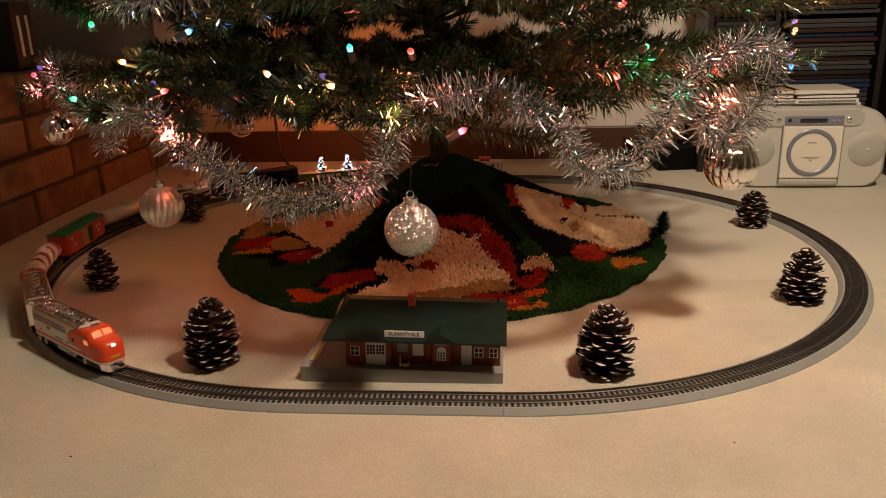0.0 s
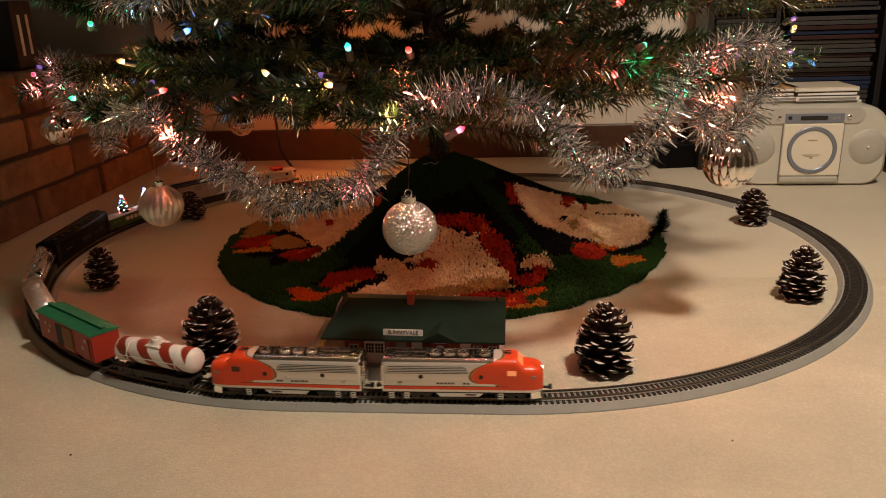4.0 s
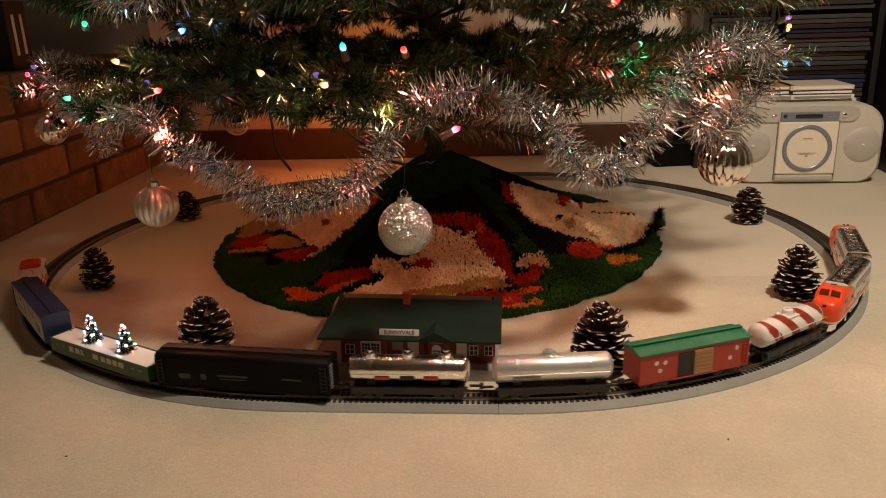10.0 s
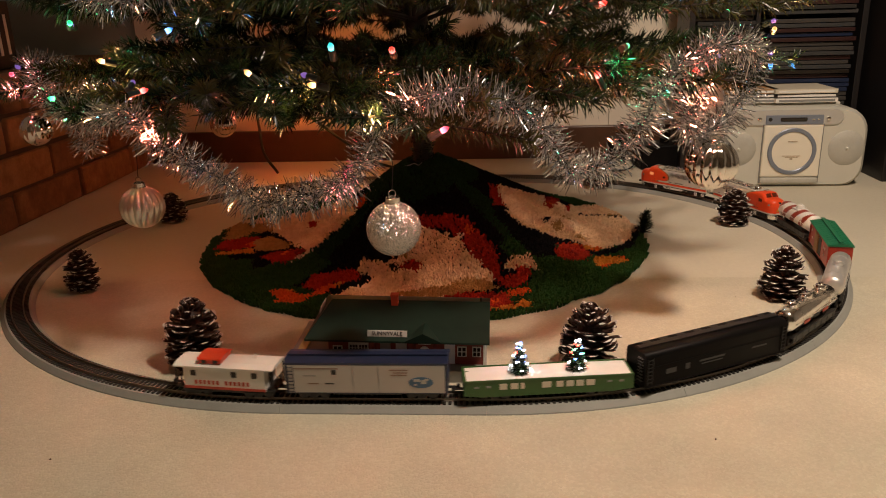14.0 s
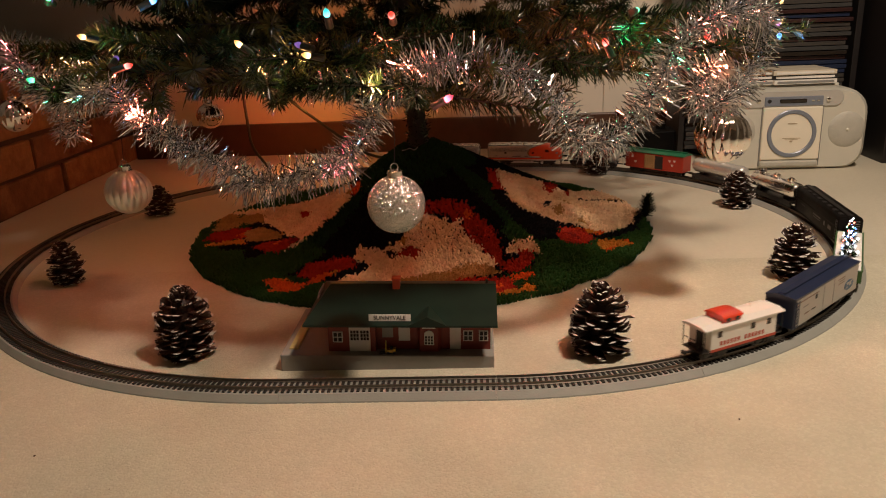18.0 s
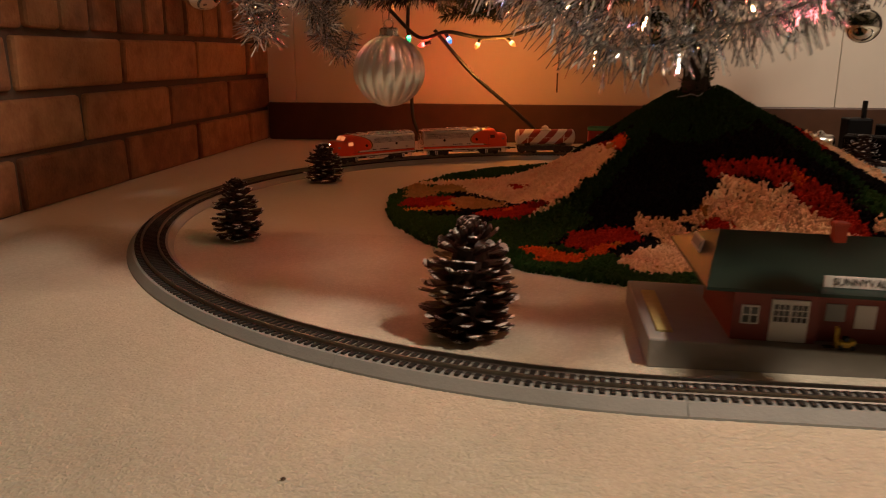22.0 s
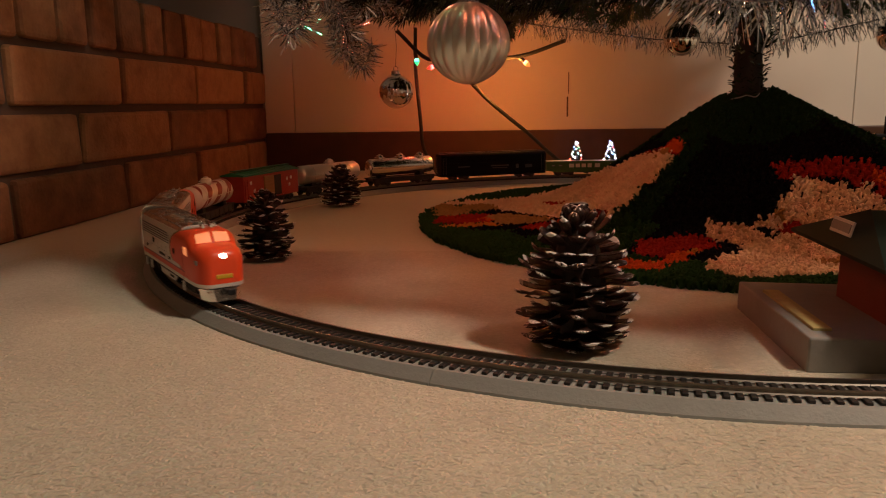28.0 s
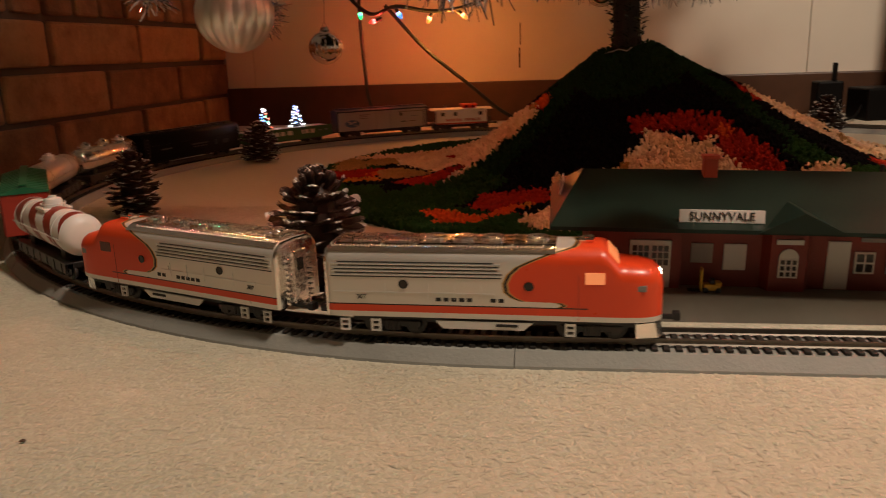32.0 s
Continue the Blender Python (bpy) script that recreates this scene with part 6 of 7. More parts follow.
part("handle", hd, M["boombox"], stereo)

for k, (x, y, z, w, c, turn) in enumerate(((0.835, 0.565, SH + 0.006, 0.140, "white", 2), (0.838, 0.570, SH + 0.0165, 0.142, "ink", -1), (0.834, 0.566, SH + 0.0265, 0.140, "cream", 1), (0.715, 0.575, SH + 0.006, 0.124, "white", -3), (0.712, 0.575, SH + 0.0165, 0.124, "ink", 2), (0.716, 0.575, SH + 0.0265, 0.124, "wood", 1))):
    d = thing("disc_case", "flat plastic disc case lying on the stereo", "disc case", "disc cases on the stereo", pose(x, y, z, 0, 0, turn))
    part("case", box(bmesh.new(), 0, 0, 0, w, 0.120, 0.0095, 0.0008), M[c], d)
    part("spine_label", box(bmesh.new(), 0.0, -0.0603, 0.002, w * 0.9, 0.0008, 0.005), M["white"] if c != "white" else M["greyink"], d)

rack = thing("disc_rack", "tall dark rack filled with flat disc cases", "disc rack", m=pose(0.80, 0.70, 0))
RW, RH, RD = 0.40, 0.75, 0.13
part("side_panel", box(bmesh.new(), -RW / 2, 0, 0, 0.014, RD, RH, 0.001), M["darkcab"], rack)
part("side_panel", box(bmesh.new(), RW / 2, 0, 0, 0.014, RD, RH, 0.001), M["darkcab"], rack)
part("back_panel", box(bmesh.new(), 0, RD / 2, 0, RW, 0.008, RH), M["darkcab"], rack)
part("divider", box(bmesh.new(), -0.045, 0, 0, 0.010, RD - 0.01, RH), M["darkcab"], rack)
part("top", box(bmesh.new(), 0, 0, RH, RW + 0.02, RD, 0.014, 0.001), M["darkcab"], rack)
rr = random.Random(8)
M["spinered"] = mat("dull_red_spine", (0.03, 0.009, 0.008), 0.4)
M["spinegrey"] = mat("dull_grey_spine", (0.045, 0.04, 0.036), 0.4)
SPINES = [M["ink"], M["ink"], M["ink"], M["greyblack"], M["greyblack"], M["spinered"], M["spinegrey"], M["windowdark"], M["blue"]]
CASE_A = {id(mm): as_mesh("disc_case", box(bmesh.new(), 0, 0, 0, 0.136, 0.122, 0.0088, 0.0006), mm) for mm in SPINES}
CASES = list(CASE_A.values())
for x in (-0.121, 0.080):
    z = 0.02
    while z < RH - 0.03:
        o = new("disc_case", rr.choice(CASES))
        wide = 1.0 if x < 0 else 1.45
        o.matrix_world = pose(0.80 + x + rr.uniform(-0.004, 0.004), 0.695 + rr.uniform(-0.006, 0.006), z) @ Matrix.Diagonal((wide, 1, 1, 1))
        tagged(o, "thin plastic disc case stacked flat in the dark rack", "disc case", "disc cases in the rack")
        z += 0.0108 if rr.random() > 0.06 else 0.02
cab = thing("cabinet", "plain black cabinet beside the disc rack", "cabinet", m=pose(1.28, 0.66, 0))
part("body", box(bmesh.new(), 0, 0, 0, 0.52, 0.34, 0.9, 0.002), M["darkcab"], cab)
part("door", box(bmesh.new(), 0, -0.178, 0.01, 0.50, 0.016, 0.87, 0.002), M["darkcab"], cab)

pack = thing("power_pack", "small black power pack with cable on the carpet", "power pack", m=pose(0.545, 0.700, 0, 0, 0, 8))
part("case", box(bmesh.new(), 0, 0, 0, 0.105, 0.085, 0.062, 0.004), M["blackgloss"], pack)
part("knob", cyl(bmesh.new(), (0.02, 0, 0.062), (0.02, 0, 0.074), 0.012, n=16), M["blackgloss"], pack)
part("cable", tube(bmesh.new(), smooth_path([(-0.05, -0.02, 0.03), (-0.09, -0.05, 0.006), (-0.16, -0.04, 0.005), (-0.24, 0.01, 0.005)]), 0.0022), M["blackgloss"], pack)
part("cable", tube(bmesh.new(), smooth_path([(0.05, -0.02, 0.03), (0.085, -0.05, 0.006), (0.10, -0.09, 0.005), (0.09, -0.13, 0.005)]), 0.0022), M["blackgloss"], pack)
ob = thing("plug_adapter", "black plug adapter standing on the carpet", "plug adapter", m=pose(0.445, 0.72, 0))
part("body", box(bmesh.new(), 0, 0, 0, 0.05, 0.045, 0.075, 0.004), M["blackgloss"], ob)
part("pin", box(bmesh.new(), 0.012, 0, 0.075, 0.007, 0.012, 0.035, 0.001), M["blackgloss"], ob)

# things that stand on the hearth
M["violet"] = mat("dull_violet_card", (0.10, 0.065, 0.20), 0.45, var=0.2)
for k, (y, w, h, c) in enumerate(((-0.24, 0.05, 0.19, "darkcab"), (-0.19, 0.028, 0.19, "ink"), (-0.158, 0.022, 0.185, "violet"), (-0.13, 0.026, 0.19, "violet"), (0.02, 0.10, 0.14, "blue"), (0.30, 0.05, 0.14, "ink"), (0.36, 0.05, 0.14, "ink"))):
    o = thing("video_case", "dark video case standing on the brick hearth", "video case", "cases on the hearth", pose(-1.0 + 0.02 * (k % 2), y, HEARTH_TOP + 0.002, 0, 0, 0))
    part("case", box(bmesh.new(), 0, 0, 0, 0.13, w * 0.94, h, 0.002), M[c], o)
    part("label", box(bmesh.new(), 0.0655, 0, h * 0.2, 0.001, w * 0.18, h * 0.6), M["white"], o, "white spine label")

# a stray sprig fallen on the rug's rim
sprig = thing("fallen_sprig", "small dark green artificial sprig lying on the rug's rim", "sprig", m=pose(0.396, 0.066, 0.010))
bm = bmesh.new()
rr = random.Random(21)
cyl(bm, (0, 0.0, 0.0), (0.006, 0.006, 0.036), 0.0012, 0.0008, 6)
part("stem", bm, M["bark"], sprig)
vs, fs = [], []
for k in range(420):
    a, t = rr.uniform(0, 6.283), rr.random()
    o = Vector((0.006 * t, 0.006 * t, 0.036 * t))
    tip = o + Vector((math.cos(a) * 0.022 * (1.1 - 0.6 * t), math.sin(a) * 0.022 * (1.1 - 0.6 * t), rr.uniform(0.0, 0.012)))
    w = Vector((-math.sin(a), math.cos(a), 0.3)) * 0.0020
    i = len(vs)
    vs += [o - w, o + w, tip]
    fs.append((i, i + 1, i + 2))
tagged(part("needle_tuft", raw("needle_tuft", vs, fs, M["needle"]), None, sprig), kind="stuff")

part("loose_thread", tube(bmesh.new(), smooth_path([(-0.034, 0.030, 0.150), (-0.026, 0.022, 0.152), (-0.018, 0.026, 0.154), (-0.010, 0.020, 0.152), (-0.004, 0.024, 0.156)], 5), 0.0007), M["greyink"], rug, "loose pale thread")
for x, y, turn in ((-0.323, -0.677, 20), (0.345, -0.628, 70)):
    crumb = bmesh.new()
    bmesh.ops.create_icosphere(crumb, subdivisions=1, radius=0.0011)
    for v in crumb.verts:
        v.co += 0.0006 * noise.noise_vector(v.co * 900)
    solid("crumb", crumb, M["skirting"], "tiny dark brown crumb on the beige carpet", "crumb", "crumbs on the carpet", m=pose(x, y, 0.0016, 0, 0, turn) @ Matrix.Diagonal((1.4, 0.9, 0.7, 1)))

# ---- the tree ----
tree = thing("christmas_tree", "artificial green tree with brush-like branches on a hidden stand", "christmas tree", m=pose(TX, TY, 0))
TOP = 1.9
bm = bmesh.new()
tube(bm, [(0.004 * math.sin(9 * k), 0.004 * math.cos(7 * k), 0.06 + (TOP - 0.06) * k / 20) for k in range(21)], [0.0215 - 0.014 * k / 20 + 0.0016 * math.sin(5 * k) for k in range(21)], 12)
part("trunk", bm, M["bark"], tree, "dark wrapped pole", smooth=True)
rr = random.Random(5)
gen = np.random.default_rng(5)
NEEDLES = {"needle": [], "needle2": []}
BR = bmesh.new()


def needles(a, b, count, length, spread, kind):
    """Flat strips set round a wire like a bottle brush, leaning to its tip."""
    d = np.array(b - a)
    L = np.linalg.norm(d)
    d = d / L
    s = np.cross(d, (0.31, 0.47, 0.83))
    s /= np.linalg.norm(s)
    o = np.cross(d, s)
    t, ang = gen.random((count, 1)), gen.uniform(0, 2 * math.pi, (count, 1))
    p = np.array(a) + d * (L * t)
    ln = length * gen.uniform(0.7, 1.15, (count, 1)) * (1 - 0.25 * t)
    way = (s * np.cos(ang) + o * np.sin(ang)) * spread + d * gen.uniform(0.35, 0.95, (count, 1))
    way /= np.linalg.norm(way, axis=1, keepdims=True)
    w = np.cross(way, gen.uniform(-1, 1, (count, 3)))
    w *= 0.0009 / np.maximum(1e-6, np.linalg.norm(w, axis=1, keepdims=True))
    NEEDLES[kind].append(np.stack([p - w, p + w, p + way * ln * 0.65 + w * 0.9, p + way * ln + np.array((0, 0, -0.0015)), p + way * ln * 0.65 - w * 0.9], 1))


def branch(angle, z0, reach, ztip, dense=1.0, twigs=9):
    """A bough: a bent wire from the pole with brushed twigs along both sides. angle: degrees from the viewer's side, to the right."""
    a = math.radians(angle)
    out = Vector((math.sin(a), -math.cos(a), 0))
    side = Vector((math.cos(a), math.sin(a), 0))
    # the side towards the room is thinner to pass lamp light, the hearth's fuller to block it
    dense *= 0.65 if 25 < (angle + 180) % 360 - 180 < 135 else 1.2 if -125 < (angle + 180) % 360 - 180 < -25 else 1.0
    pts = []
    for k in range(9):
        t = k / 8
        pts.append(out * (0.02 + (reach - 0.02) * t) + Vector((0, 0, z0 + (ztip - z0) * t + 0.03 * math.sin(math.pi * t))) + side * 0.012 * math.sin(3 * t + angle))
    tube(BR, pts, [0.0035 - 0.0022 * k / 8 for k in range(9)], 6)
    for i in range(3, 8):
        needles(pts[i], pts[i + 1], int(100 * dense), 0.028, 1.0, rr.choice(("needle", "needle", "needle2")))
    for k in range(twigs):
        t = 0.34 + 0.66 * (k + 0.5) / twigs
        base = out * (reach * t) + Vector((0, 0, z0 + (ztip - z0) * t + 0.03 * math.sin(math.pi * t)))
        sg = 1 if k % 2 else -1
        ln = rr.uniform(0.11, 0.17) * (1.15 - 0.45 * t)
        way = (out * rr.uniform(0.55, 1.0) + side * sg * rr.uniform(0.5, 1.0) + Vector((0, 0, rr.uniform(-0.25, 0.35)))).normalized()
        tip = base + way * ln
        tube(BR, (base, tip), [0.0014, 0.0008], 5)
        needles(base, tip, int(210 * dense * ln / 0.13), 0.026, 1.0, rr.choice(("needle", "needle", "needle2")))


LOW = ((-62, 0.34, 0.60, 0.330), (-46, 0.30, 0.56, 0.300), (-30, 0.34, 0.55, 0.315), (-15, 0.32, 0.52, 0.320), (-4, 0.33, 0.55, 0.335), (8, 0.31, 0.55, 0.295), (20, 0.33, 0.55, 0.330), (32, 0.32, 0.56, 0.330), (46, 0.33, 0.53, 0.330), (62, 0.34, 0.55, 0.330),
       (-82, 0.31, 0.56, 0.285), (-102, 0.30, 0.55, 0.285), (-124, 0.31, 0.58, 0.290), (-146, 0.30, 0.58, 0.275), (-168, 0.31, 0.56, 0.285), (82, 0.32, 0.50, 0.300), (104, 0.31, 0.50, 0.290), (126, 0.31, 0.56, 0.290), (148, 0.30, 0.55, 0.290), (170, 0.31, 0.55, 0.300))
for ang, z0, reach, zt in LOW:
    branch(ang, z0, reach, zt, 1.2, 12)
branch(4, 0.335, 0.605, 0.308, 1.1, 7)
# short boughs close to the pole
for ang in (-80, -62, -44, -27, -10, 8, 26, 45, 66, 95, 130, 165, -110, -145):
    branch(ang, 0.315, 0.36, 0.287, 1.25, 8)
for z, n in ((0.40, 13), (0.50, 12), (0.62, 12)):
    for k in range(n):
        branch(360 * k / n + 77 * z, z, 0.36, z + rr.uniform(-0.03, 0.05), 1.0, 7)
for k in range(17):
    branch(-172 + 21.2 * k, 0.44 + rr.uniform(-0.02, 0.02), rr.uniform(0.52, 0.60) - (0.10 if k > 11 else 0.0), 0.415 + rr.uniform(-0.025, 0.025), 1.0, 10)
for k in range(16):
    branch(-168 + 22.5 * k, 0.56, rr.uniform(0.56, 0.62) - (0.14 if 9 < k else 0.0), 0.55 + rr.uniform(-0.03, 0.03), 1.0, 9)
# unseen upper boughs, stretched on the hearth's side to shade it from the lamp
for z, n, reach, dn in ((0.70, 15, 0.43, 0.9), (0.85, 14, 0.35, 0.9), (1.00, 13, 0.28, 0.9), (1.16, 12, 0.26, 0.8), (1.32, 11, 0.25, 0.8), (1.48, 10, 0.21, 0.7), (1.64, 9, 0.16, 0.7), (1.78, 7, 0.10, 0.6)):
    for k in range(n):
        branch(360 * k / n + 40 * z, z, reach * rr.uniform(0.92, 1.08) * (1.32 if 250 < (360 * k / n + 40 * z) % 360 < 352 and z < 1.2 else 1.0), z - 0.02 + rr.uniform(-0.03, 0.04), dn, 8)
needles(Vector((0, 0, 1.78)), Vector((0, 0, 1.98)), 160, 0.04, 1.0, "needle")
for k in range(8):
    a = 2 * math.pi * k / 8
    needles(Vector((0.018 * math.cos(a), 0.018 * math.sin(a), 0.14)), Vector((0.022 * math.cos(a), 0.022 * math.sin(a), 0.33)), 90, 0.010, 1.3, "needle")
needles(Vector((0.02, 0, 0.21)), Vector((0.01, 0, 0.34)), 260, 0.028, 1.0, "needle")
part("bough_wire", BR, M["bark"], tree)
for k, blocks in NEEDLES.items():
    vs = np.concatenate(blocks).reshape(-1, 3)
    tagged(part("needles", raw("needles", vs.tolist(), np.arange(len(vs)).reshape(-1, 5).tolist(), M[k]), None, tree), kind="stuff")

# ---- tinsel ----


def polar(angle, r, z):
    a = math.radians(angle)
    return Vector((TX + r * math.sin(a), TY - r * math.cos(a), z))


def tinsel(points, label, width=0.027, per=4600, seed=1):
    rr = random.Random(seed)
    g = thing("tinsel_garland", label, "tinsel garland", "tinsel garlands on the tree")
    path = smooth_path(points, 8)
    part("thread", tube(bmesh.new(), path, 0.0012, 5), M["tinsel"], g)
    vs, fs = [], []
    for a, b in zip(path, path[1:]):
        d = b - a
        L = d.length
        if L < 1e-6:
            continue
        d = d / L
        s = d.orthogonal().normalized()
        o = d.cross(s)
        for _ in range(int(per * L)):
            ang = rr.uniform(0, 2 * math.pi)
            out = s * math.cos(ang) + o * math.sin(ang)
            way = (out + d * rr.uniform(-0.5, 0.5)).normalized()
            ln = width * rr.uniform(0.65, 1.15)
            p = a + d * (L * rr.random())
            w = way.cross(Vector((rr.uniform(-1, 1), rr.uniform(-1, 1), rr.uniform(-1, 1)))).normalized() * 0.0007
            w2 = (w + way.cross(w) * rr.uniform(-1.6, 1.6)).normalized() * 0.00065
            bend = Vector((rr.uniform(-1, 1), rr.uniform(-1, 1), rr.uniform(-1.4, 0.6))) * 0.003
            i = len(vs)
            vs += [p - w, p + w, p + way * ln * 0.5 + w2, p + way * ln * 0.5 - w2, p + way * ln + bend + w2 * 0.7, p + way * ln + bend - w2 * 0.7]
            fs += [(i, i + 1, i + 2, i + 3), (i + 3, i + 2, i + 4, i + 5)]
    tagged(part("foil_fringe", raw("foil_fringe", vs, fs, M["tinsel"]), None, g), kind="stuff")


tinsel([polar(-72, 0.55, 0.33), polar(-63, 0.60, 0.355), polar(-57, 0.60, 0.345), polar(-52, 0.585, 0.305), polar(-42, 0.57, 0.300), polar(-33.5, 0.565, 0.310), polar(-28.5, 0.56, 0.274), polar(-22, 0.545, 0.240), polar(-16.5, 0.535, 0.207), polar(-10.5, 0.535, 0.216), polar(-3.5, 0.545, 0.236), polar(-0.8, 0.535, 0.275), polar(1.4, 0.54, 0.306), polar(5.5, 0.58, 0.335), polar(10.3, 0.59, 0.337), polar(15.7, 0.58, 0.315), polar(19.5, 0.575, 0.280), polar(22.4, 0.57, 0.245), polar(27.4, 0.57, 0.247), polar(31.8, 0.575, 0.288), polar(34.8, 0.58, 0.344), polar(41, 0.585, 0.367), polar(48, 0.59, 0.372)], "silver tinsel garland looping along the lowest boughs", seed=2)
tinsel([polar(48, 0.59, 0.372), polar(53, 0.58, 0.34), polar(50.5, 0.575, 0.295), polar(44, 0.57, 0.262), polar(38.5, 0.57, 0.285), polar(41, 0.58, 0.315)], "silver tinsel end hanging down in a loop", seed=3)
tinsel([polar(-72, 0.55, 0.33), polar(-84, 0.52, 0.29), polar(-92, 0.50, 0.245), polar(-97, 0.52, 0.225), polar(-101, 0.53, 0.285)], "silver tinsel drooping towards the hearth", seed=4)
tinsel([polar(-101, 0.53, 0.29), polar(-120, 0.55, 0.31), polar(-140, 0.55, 0.30), polar(-160, 0.52, 0.28), polar(178, 0.50, 0.255), polar(160, 0.50, 0.25), polar(140, 0.53, 0.28)], "silver tinsel on the far boughs", per=2800, seed=5)
tinsel([polar(-60, 0.24, 0.285), polar(-25, 0.22, 0.272), polar(10, 0.21, 0.270), polar(45, 0.24, 0.280), polar(75, 0.28, 0.290)], "silver tinsel wound close to the trunk", per=3000, seed=6)
tinsel([polar(-60, 0.56, 0.47), polar(-35, 0.56, 0.44), polar(-10, 0.55, 0.475), polar(15, 0.55, 0.45), polar(40, 0.56, 0.49), polar(65, 0.56, 0.46)], "silver tinsel on the second boughs", per=2800, seed=7)

tinsel([(-0.545, 0.16, 0.300), (-0.525, 0.145, 0.250), (-0.514, 0.138, 0.212), (-0.500, 0.150, 0.200), (-0.490, 0.165, 0.235)], "silver tinsel hanging loose beside the hearth", 0.020, 3900, seed=8)
tinsel([(-0.545, -0.13, 0.310), (-0.530, -0.150, 0.262), (-0.519, -0.160, 0.222), (-0.505, -0.150, 0.228), (-0.50, -0.14, 0.270)], "silver tinsel loop hanging from a side bough", 0.020, 3900, seed=9)

# ---- baubles ----


def bauble(at, r, material, label, style, hang=0.05, turn=0.0):
    b = thing("bauble", label, "bauble", "baubles on the tree", Matrix.Translation(at) @ pose(0, 0, 0, 0, 0, turn))
    bm = bmesh.new()
    N, V = 108, 28
    rings = []
    for j in range(V + 1):
        th = math.pi * (0.02 + 0.96 * j / V)
        ring = []
        for i in range(N):
            ph = 2 * math.pi * i / N
            rad = 1.0
            if style == "ribbed":
                rad += 0.085 * abs(math.cos(9 * ph + 0.5 * math.cos(th))) * math.sin(th) - 0.05
            if style == "banded":
                rad += 0.03 * math.cos(16 * ph) * math.sin(th) * (1 if abs(math.cos(th)) < 0.45 else 0.1)
            ring.append((r * rad * math.sin(th) * math.cos(ph), r * rad * math.sin(th) * math.sin(ph), -r * math.cos(th)))
        rings.append(ring)
    loft(bm, rings)
    part("ball", bm, material, b, smooth=True)
    cap = lathe(bmesh.new(), [(r * 0.26, r * 0.93), (r * 0.26, r * 1.16), (r * 0.20, r * 1.20), (0.0006, r * 1.20)], 20)
    for k in range(12):
        a = 2 * math.pi * k / 12
        ball(cap, (r * 0.26 * math.cos(a), r * 0.26 * math.sin(a), r * 0.95), r * 0.05, 6, 4)
    cp = part("cap", cap, M["cap"], b)
    loop = [(r * 0.13 * math.sin(2 * math.pi * k / 12), 0, r * 1.30 - r * 0.13 * math.cos(2 * math.pi * k / 12)) for k in range(13)]
    part("hanger", tube(bmesh.new(), loop, r * 0.02, 6), M["cap"], cp)
    part("thread", tube(bmesh.new(), [(0, 0, r * 1.4), (0.002, 0.001, r * 1.4 + hang * 0.5), (0, 0, r * 1.4 + hang)], 0.0005, 5), M["ink"], cp)
    return b


bauble((-0.322, -0.400, 0.190), 0.0270, M["ballsatin"], "ribbed pearl bauble hanging from a bough", "ribbed", 0.06)
bauble((0.020, -0.561, 0.206), 0.0285, M["glitter"], "round silver glitter bauble", "plain", 0.05)
bauble((0.396, -0.350, 0.225), 0.0320, M["ballmirror"], "ribbed mirror silver bauble", "ribbed", 0.03)
bauble((-0.495, 0.411, 0.172), 0.0290, M["ballmirror"], "silver bauble with a fluted band", "banded", 0.07)
bauble((-0.538, -0.245, 0.266), 0.0220, M["ballmirror"], "dented silver bauble among the tinsel", "banded", 0.04)
bauble((0.330, 0.441, 0.250), 0.0285, M["ballmirror"], "clear silver bauble at the back", "plain", 0.04)
bauble((-0.02, 0.40, 0.248), 0.0280, M["ballmirror"], "silver bauble behind the trunk", "banded", 0.03)
bauble((0.40, -0.30, 0.300), 0.0200, M["ballsatin"], "small pearl bauble among the tinsel", "plain", 0.02)

# ---- the string of lights ----
COLOURS = {"red": (1.0, 0.05, 0.03), "pink": (1.0, 0.06, 0.13), "green": (0.02, 1.0, 0.30), "blue": (0.06, 0.30, 1.0), "warm": (1.0, 0.44, 0.13), "teal": (0.03, 0.75, 0.75), "orange": (1.0, 0.30, 0.05)}
BULB = {k: bulb_glow("lit_bulb_" + k, c) for k, c in COLOURS.items()}


def light_bulb(at, colour, lit=True, down=False, size=1.0):
    o = thing("light_bulb", ("glowing " + colour if lit else "dimly lit violet") + " glass light bulb on the tree", "light bulb", "string of lights on the tree", Matrix.Translation(at) @ pose(0, 0, 0, 180 if down else 70 * math.sin(at[0] * 90), 75 * math.cos(at[1] * 70), 0))
    part("glass", lathe(bmesh.new(), [(r * size, h * size) for r, h in ((0.0022, 0.0), (0.0030, 0.0022), (0.0032, 0.0046), (0.0027, 0.0068), (0.0014, 0.0088), (0.0003, 0.0100))], 12), BULB[colour] if lit else M["bulbplastic"], o, smooth=True)
    part("socket", cyl(bmesh.new(), (0, 0, -0.013), (0, 0, 0.001), 0.0040, 0.0036, 10), M["cable"], o)


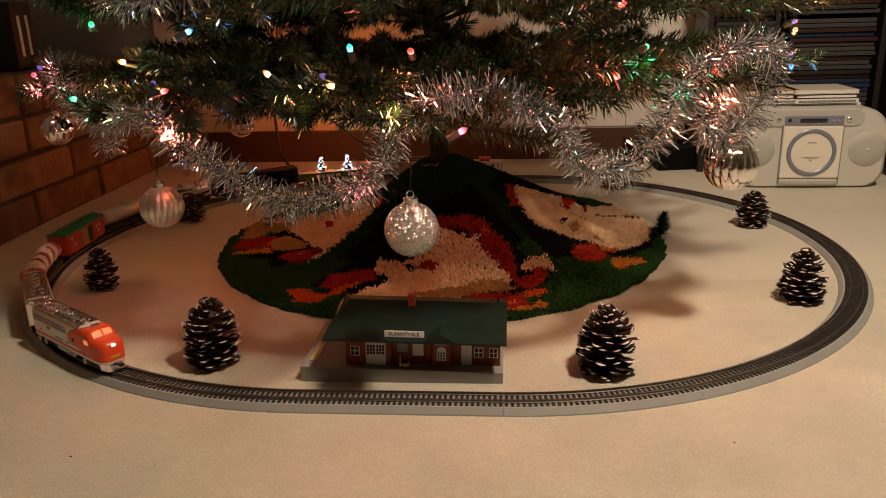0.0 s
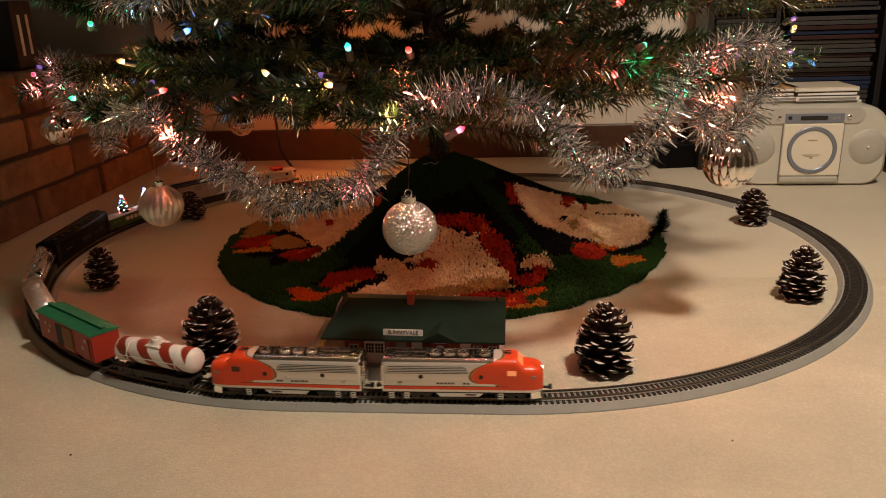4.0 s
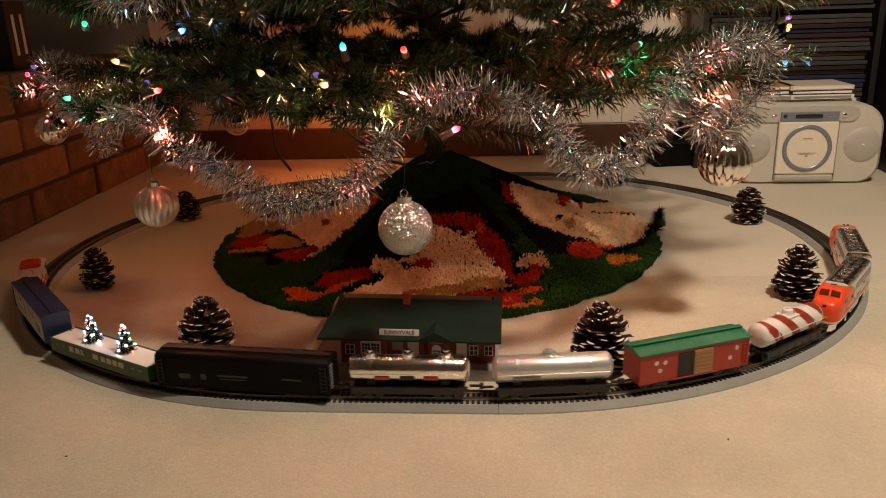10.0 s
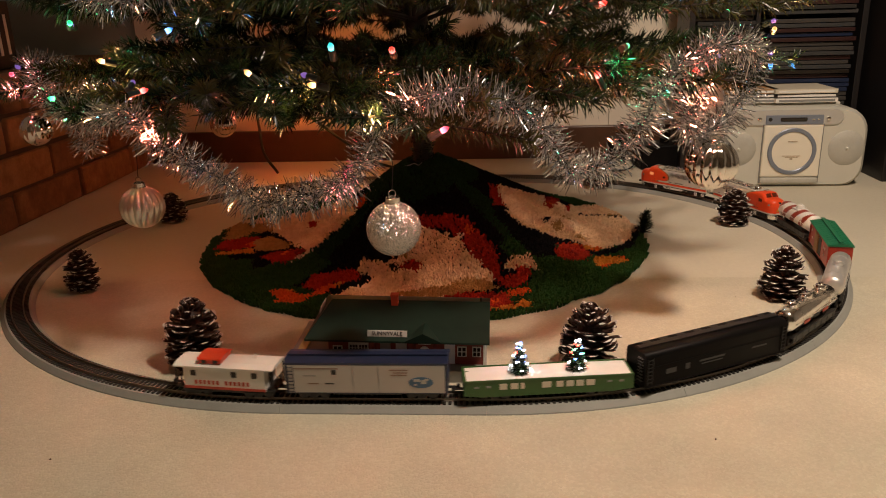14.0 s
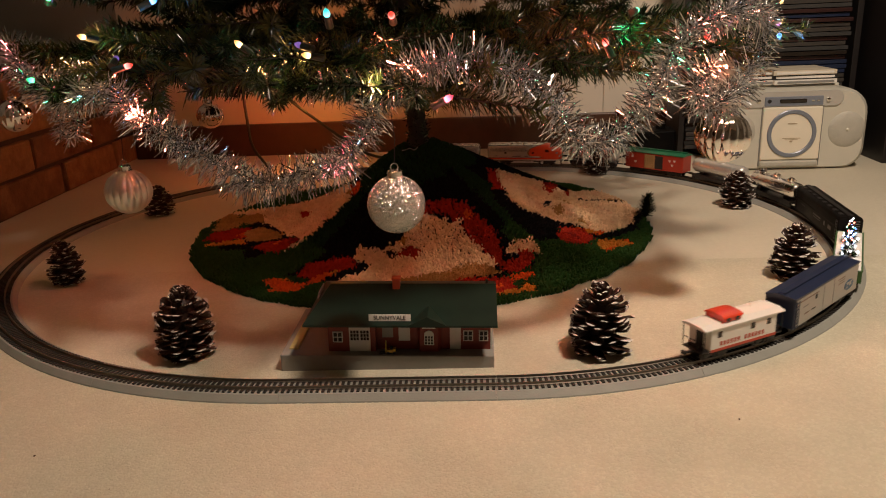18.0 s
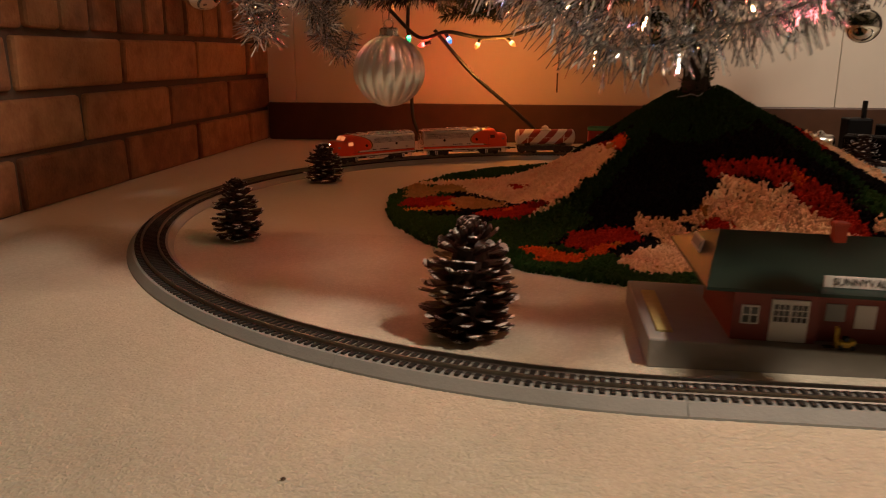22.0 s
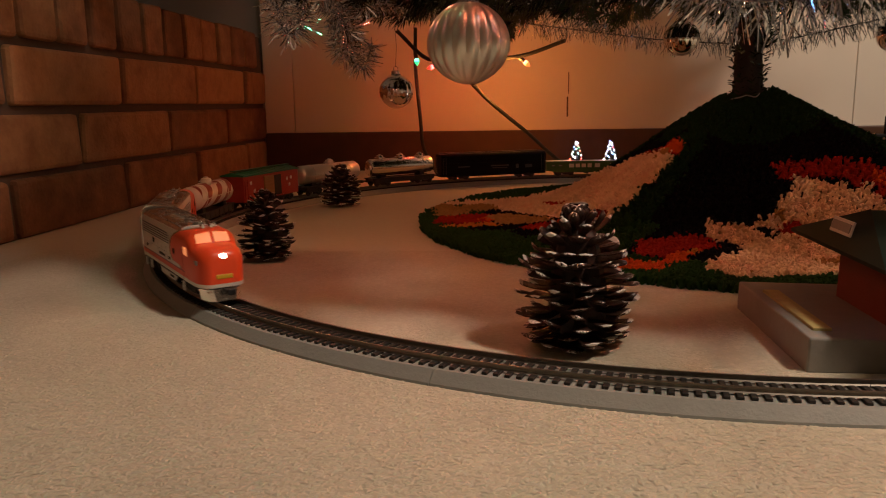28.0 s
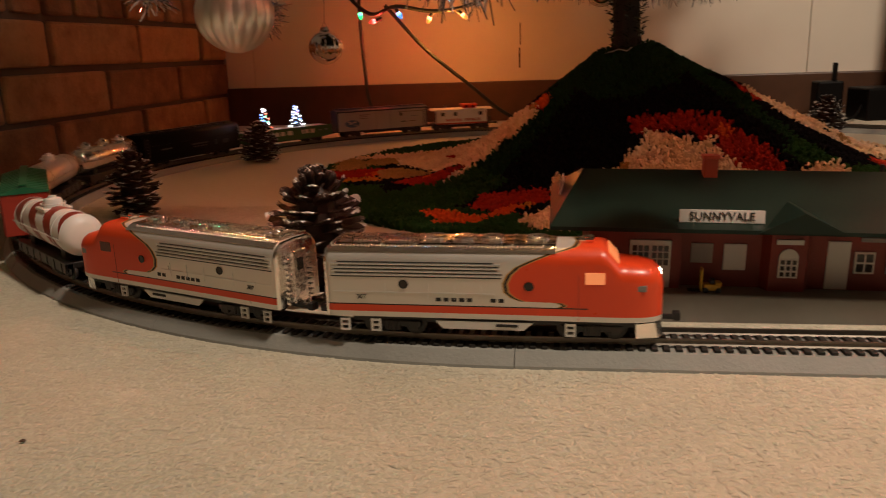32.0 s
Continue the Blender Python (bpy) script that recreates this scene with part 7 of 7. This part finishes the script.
# warm 12, red -52 and pink -4 are invented bulbs, added to go with fill lamps
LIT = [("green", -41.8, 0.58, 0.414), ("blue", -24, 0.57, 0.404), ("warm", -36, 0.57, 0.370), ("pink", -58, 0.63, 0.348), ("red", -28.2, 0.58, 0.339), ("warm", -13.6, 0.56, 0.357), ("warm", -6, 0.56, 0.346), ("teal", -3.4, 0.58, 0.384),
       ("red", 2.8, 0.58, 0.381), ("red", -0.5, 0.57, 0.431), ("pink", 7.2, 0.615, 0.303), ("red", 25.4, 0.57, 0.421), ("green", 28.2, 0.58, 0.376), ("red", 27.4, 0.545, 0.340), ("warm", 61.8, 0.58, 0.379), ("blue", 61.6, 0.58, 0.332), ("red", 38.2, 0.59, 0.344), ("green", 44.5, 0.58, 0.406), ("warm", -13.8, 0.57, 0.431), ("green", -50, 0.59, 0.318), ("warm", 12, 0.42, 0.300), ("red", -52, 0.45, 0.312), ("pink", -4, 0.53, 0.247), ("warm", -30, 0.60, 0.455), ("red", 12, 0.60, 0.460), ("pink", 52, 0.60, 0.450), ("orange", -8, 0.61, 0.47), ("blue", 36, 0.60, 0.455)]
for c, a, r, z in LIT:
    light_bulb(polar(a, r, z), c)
BACK = [("orange", (-0.338, 0.611, 0.225)), ("orange", (-0.274, 0.596, 0.227)), ("green", (-0.489, 0.652, 0.240)), ("red", (-0.451, 0.627, 0.222)), ("blue", (-0.40, 0.60, 0.235))]
for c, p in BACK:
    light_bulb(Vector(p), c, True, True, 1.5)
for a, r, z in ((-60, 0.62, 0.355), (-31, 0.57, 0.345), (-6.8, 0.56, 0.356), (42.5, 0.58, 0.355), (65.5, 0.57, 0.345), (66, 0.57, 0.388), (-44, 0.57, 0.412)):
    light_bulb(polar(a, r, z), "blue", False)
for k in range(26):
    light_bulb(polar(-170 + 13.3 * k, 0.50 + 0.05 * math.sin(k * 2.1), 0.62 + 0.10 * math.sin(k * 1.7)), ("red", "warm", "green", "blue", "pink")[k % 5])
# light that the nearest bulbs throw, with fill added where the string has none
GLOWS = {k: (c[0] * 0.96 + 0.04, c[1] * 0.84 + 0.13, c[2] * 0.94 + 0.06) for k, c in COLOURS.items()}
# added fill: warm at -70, 50 and 1, red at -52, pink at -4
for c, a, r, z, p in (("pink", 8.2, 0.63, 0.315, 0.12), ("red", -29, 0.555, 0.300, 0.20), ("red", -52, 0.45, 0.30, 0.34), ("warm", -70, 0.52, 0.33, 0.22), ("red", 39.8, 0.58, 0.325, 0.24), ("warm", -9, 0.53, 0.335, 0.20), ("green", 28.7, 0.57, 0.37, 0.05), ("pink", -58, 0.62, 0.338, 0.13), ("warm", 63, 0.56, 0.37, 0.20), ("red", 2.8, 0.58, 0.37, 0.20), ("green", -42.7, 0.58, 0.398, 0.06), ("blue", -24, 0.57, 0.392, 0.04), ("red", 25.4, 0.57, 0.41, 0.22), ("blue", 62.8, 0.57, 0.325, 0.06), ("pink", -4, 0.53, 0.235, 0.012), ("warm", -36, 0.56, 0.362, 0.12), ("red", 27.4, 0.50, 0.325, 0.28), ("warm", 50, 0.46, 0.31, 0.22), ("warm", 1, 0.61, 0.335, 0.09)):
    lamp("bulb_and_fill_light", "POINT", 1.7 * p, GLOWS[c], Matrix.Translation(polar(a, r + 0.012, z - 0.012)), 0.006)
lamp("bulb_and_fill_light", "POINT", 1.0, COLOURS["orange"], Matrix.Translation((-0.306, 0.60, 0.205)), 0.006)
lamp("bulb_and_fill_light", "POINT", 0.35, COLOURS["red"], Matrix.Translation((-0.451, 0.62, 0.200)), 0.006)

for k, pts in enumerate(([(-0.49, 0.655, 0.30), (-0.492, 0.66, 0.22), (-0.482, 0.64, 0.12), (-0.476, 0.64, 0.06), (-0.45, 0.66, 0.004)],
                         [(-0.52, 0.60, 0.29), (-0.46, 0.61, 0.235), (-0.40, 0.58, 0.245), (-0.338, 0.605, 0.235), (-0.274, 0.59, 0.238), (-0.20, 0.55, 0.26)],
                         [(-0.43, 0.62, 0.25), (-0.36, 0.63, 0.17), (-0.31, 0.64, 0.125), (-0.265, 0.645, 0.088), (-0.20, 0.68, 0.03), (-0.14, 0.70, 0.004)])):
    solid("light_cable", tube(bmesh.new(), smooth_path(pts, 6), 0.0038), M["cable"], "thin dark cable of the tree lights hanging to the floor", "cable", "cables of the tree lights")

# ---- what moves ----
NOSE_T = (0.0, 1.5, 3.0, 4.5, 6.0, 8.0, 10.0, 12.0, 13.0, 14.0, 15.0, 16.5, 18.0, 20.0, 22.0, 24.0, 26.0, 28.0, 30.0, 31.0, 32.0)
NOSE_S = (-0.3611, -0.1638, 0.0277, 0.2239, 0.4184, 0.6767, 0.9382, 1.2036, 1.3466, 1.492, 1.6313, 1.8431, 2.0574, 2.3478, 2.6347, 2.9134, 3.181, 3.4371, 3.6835, 3.8040, 3.9285)


def nose_at(t):
    """Metres run by the train's nose at t seconds, smooth from reading to reading."""
    i = min(max(sum(k <= t for k in NOSE_T) - 1, 0), len(NOSE_T) - 2)
    slopes = []
    for k in (i, i + 1):
        a, b = max(k - 1, 0), min(k + 1, len(NOSE_T) - 1)
        slopes.append((NOSE_S[b] - NOSE_S[a]) / (NOSE_T[b] - NOSE_T[a]))
    h = NOSE_T[i + 1] - NOSE_T[i]
    u = (t - NOSE_T[i]) / h
    return NOSE_S[i] * (1 + 2 * u) * (1 - u) ** 2 + NOSE_S[i + 1] * u * u * (3 - 2 * u) + h * (slopes[0] * u * (1 - u) ** 2 + slopes[1] * u * u * (u - 1))


def motions():
    """The train runs round the loop; each truck turns under its car as the rails bend."""
    steps = [0.25 * k for k in range(129)]
    for car, back, reach, wheels in VEHICLES:
        rows, yaws = [], ([], [])
        for t in steps:
            s = nose_at(t) + back
            x0, y0, h0 = on_track(s + reach)
            x1, y1, h1 = on_track(s - reach)
            head = math.atan2(y0 - y1, x0 - x1)
            rows.append((t, pose((x0 + x1) / 2, (y0 + y1) / 2, RAIL_Z, 0, 0, math.degrees(head))))
            for i, h in enumerate((h0, h1)):
                d = (h - head + math.pi) % (2 * math.pi) - math.pi
                yaws[i].append((t, pose(reach if i == 0 else -reach, 0, 0, 0, 0, math.degrees(d))))
        walk(car, rows)
        for w, rws in zip(wheels, yaws):
            walk(w, rws[::2])


motions()
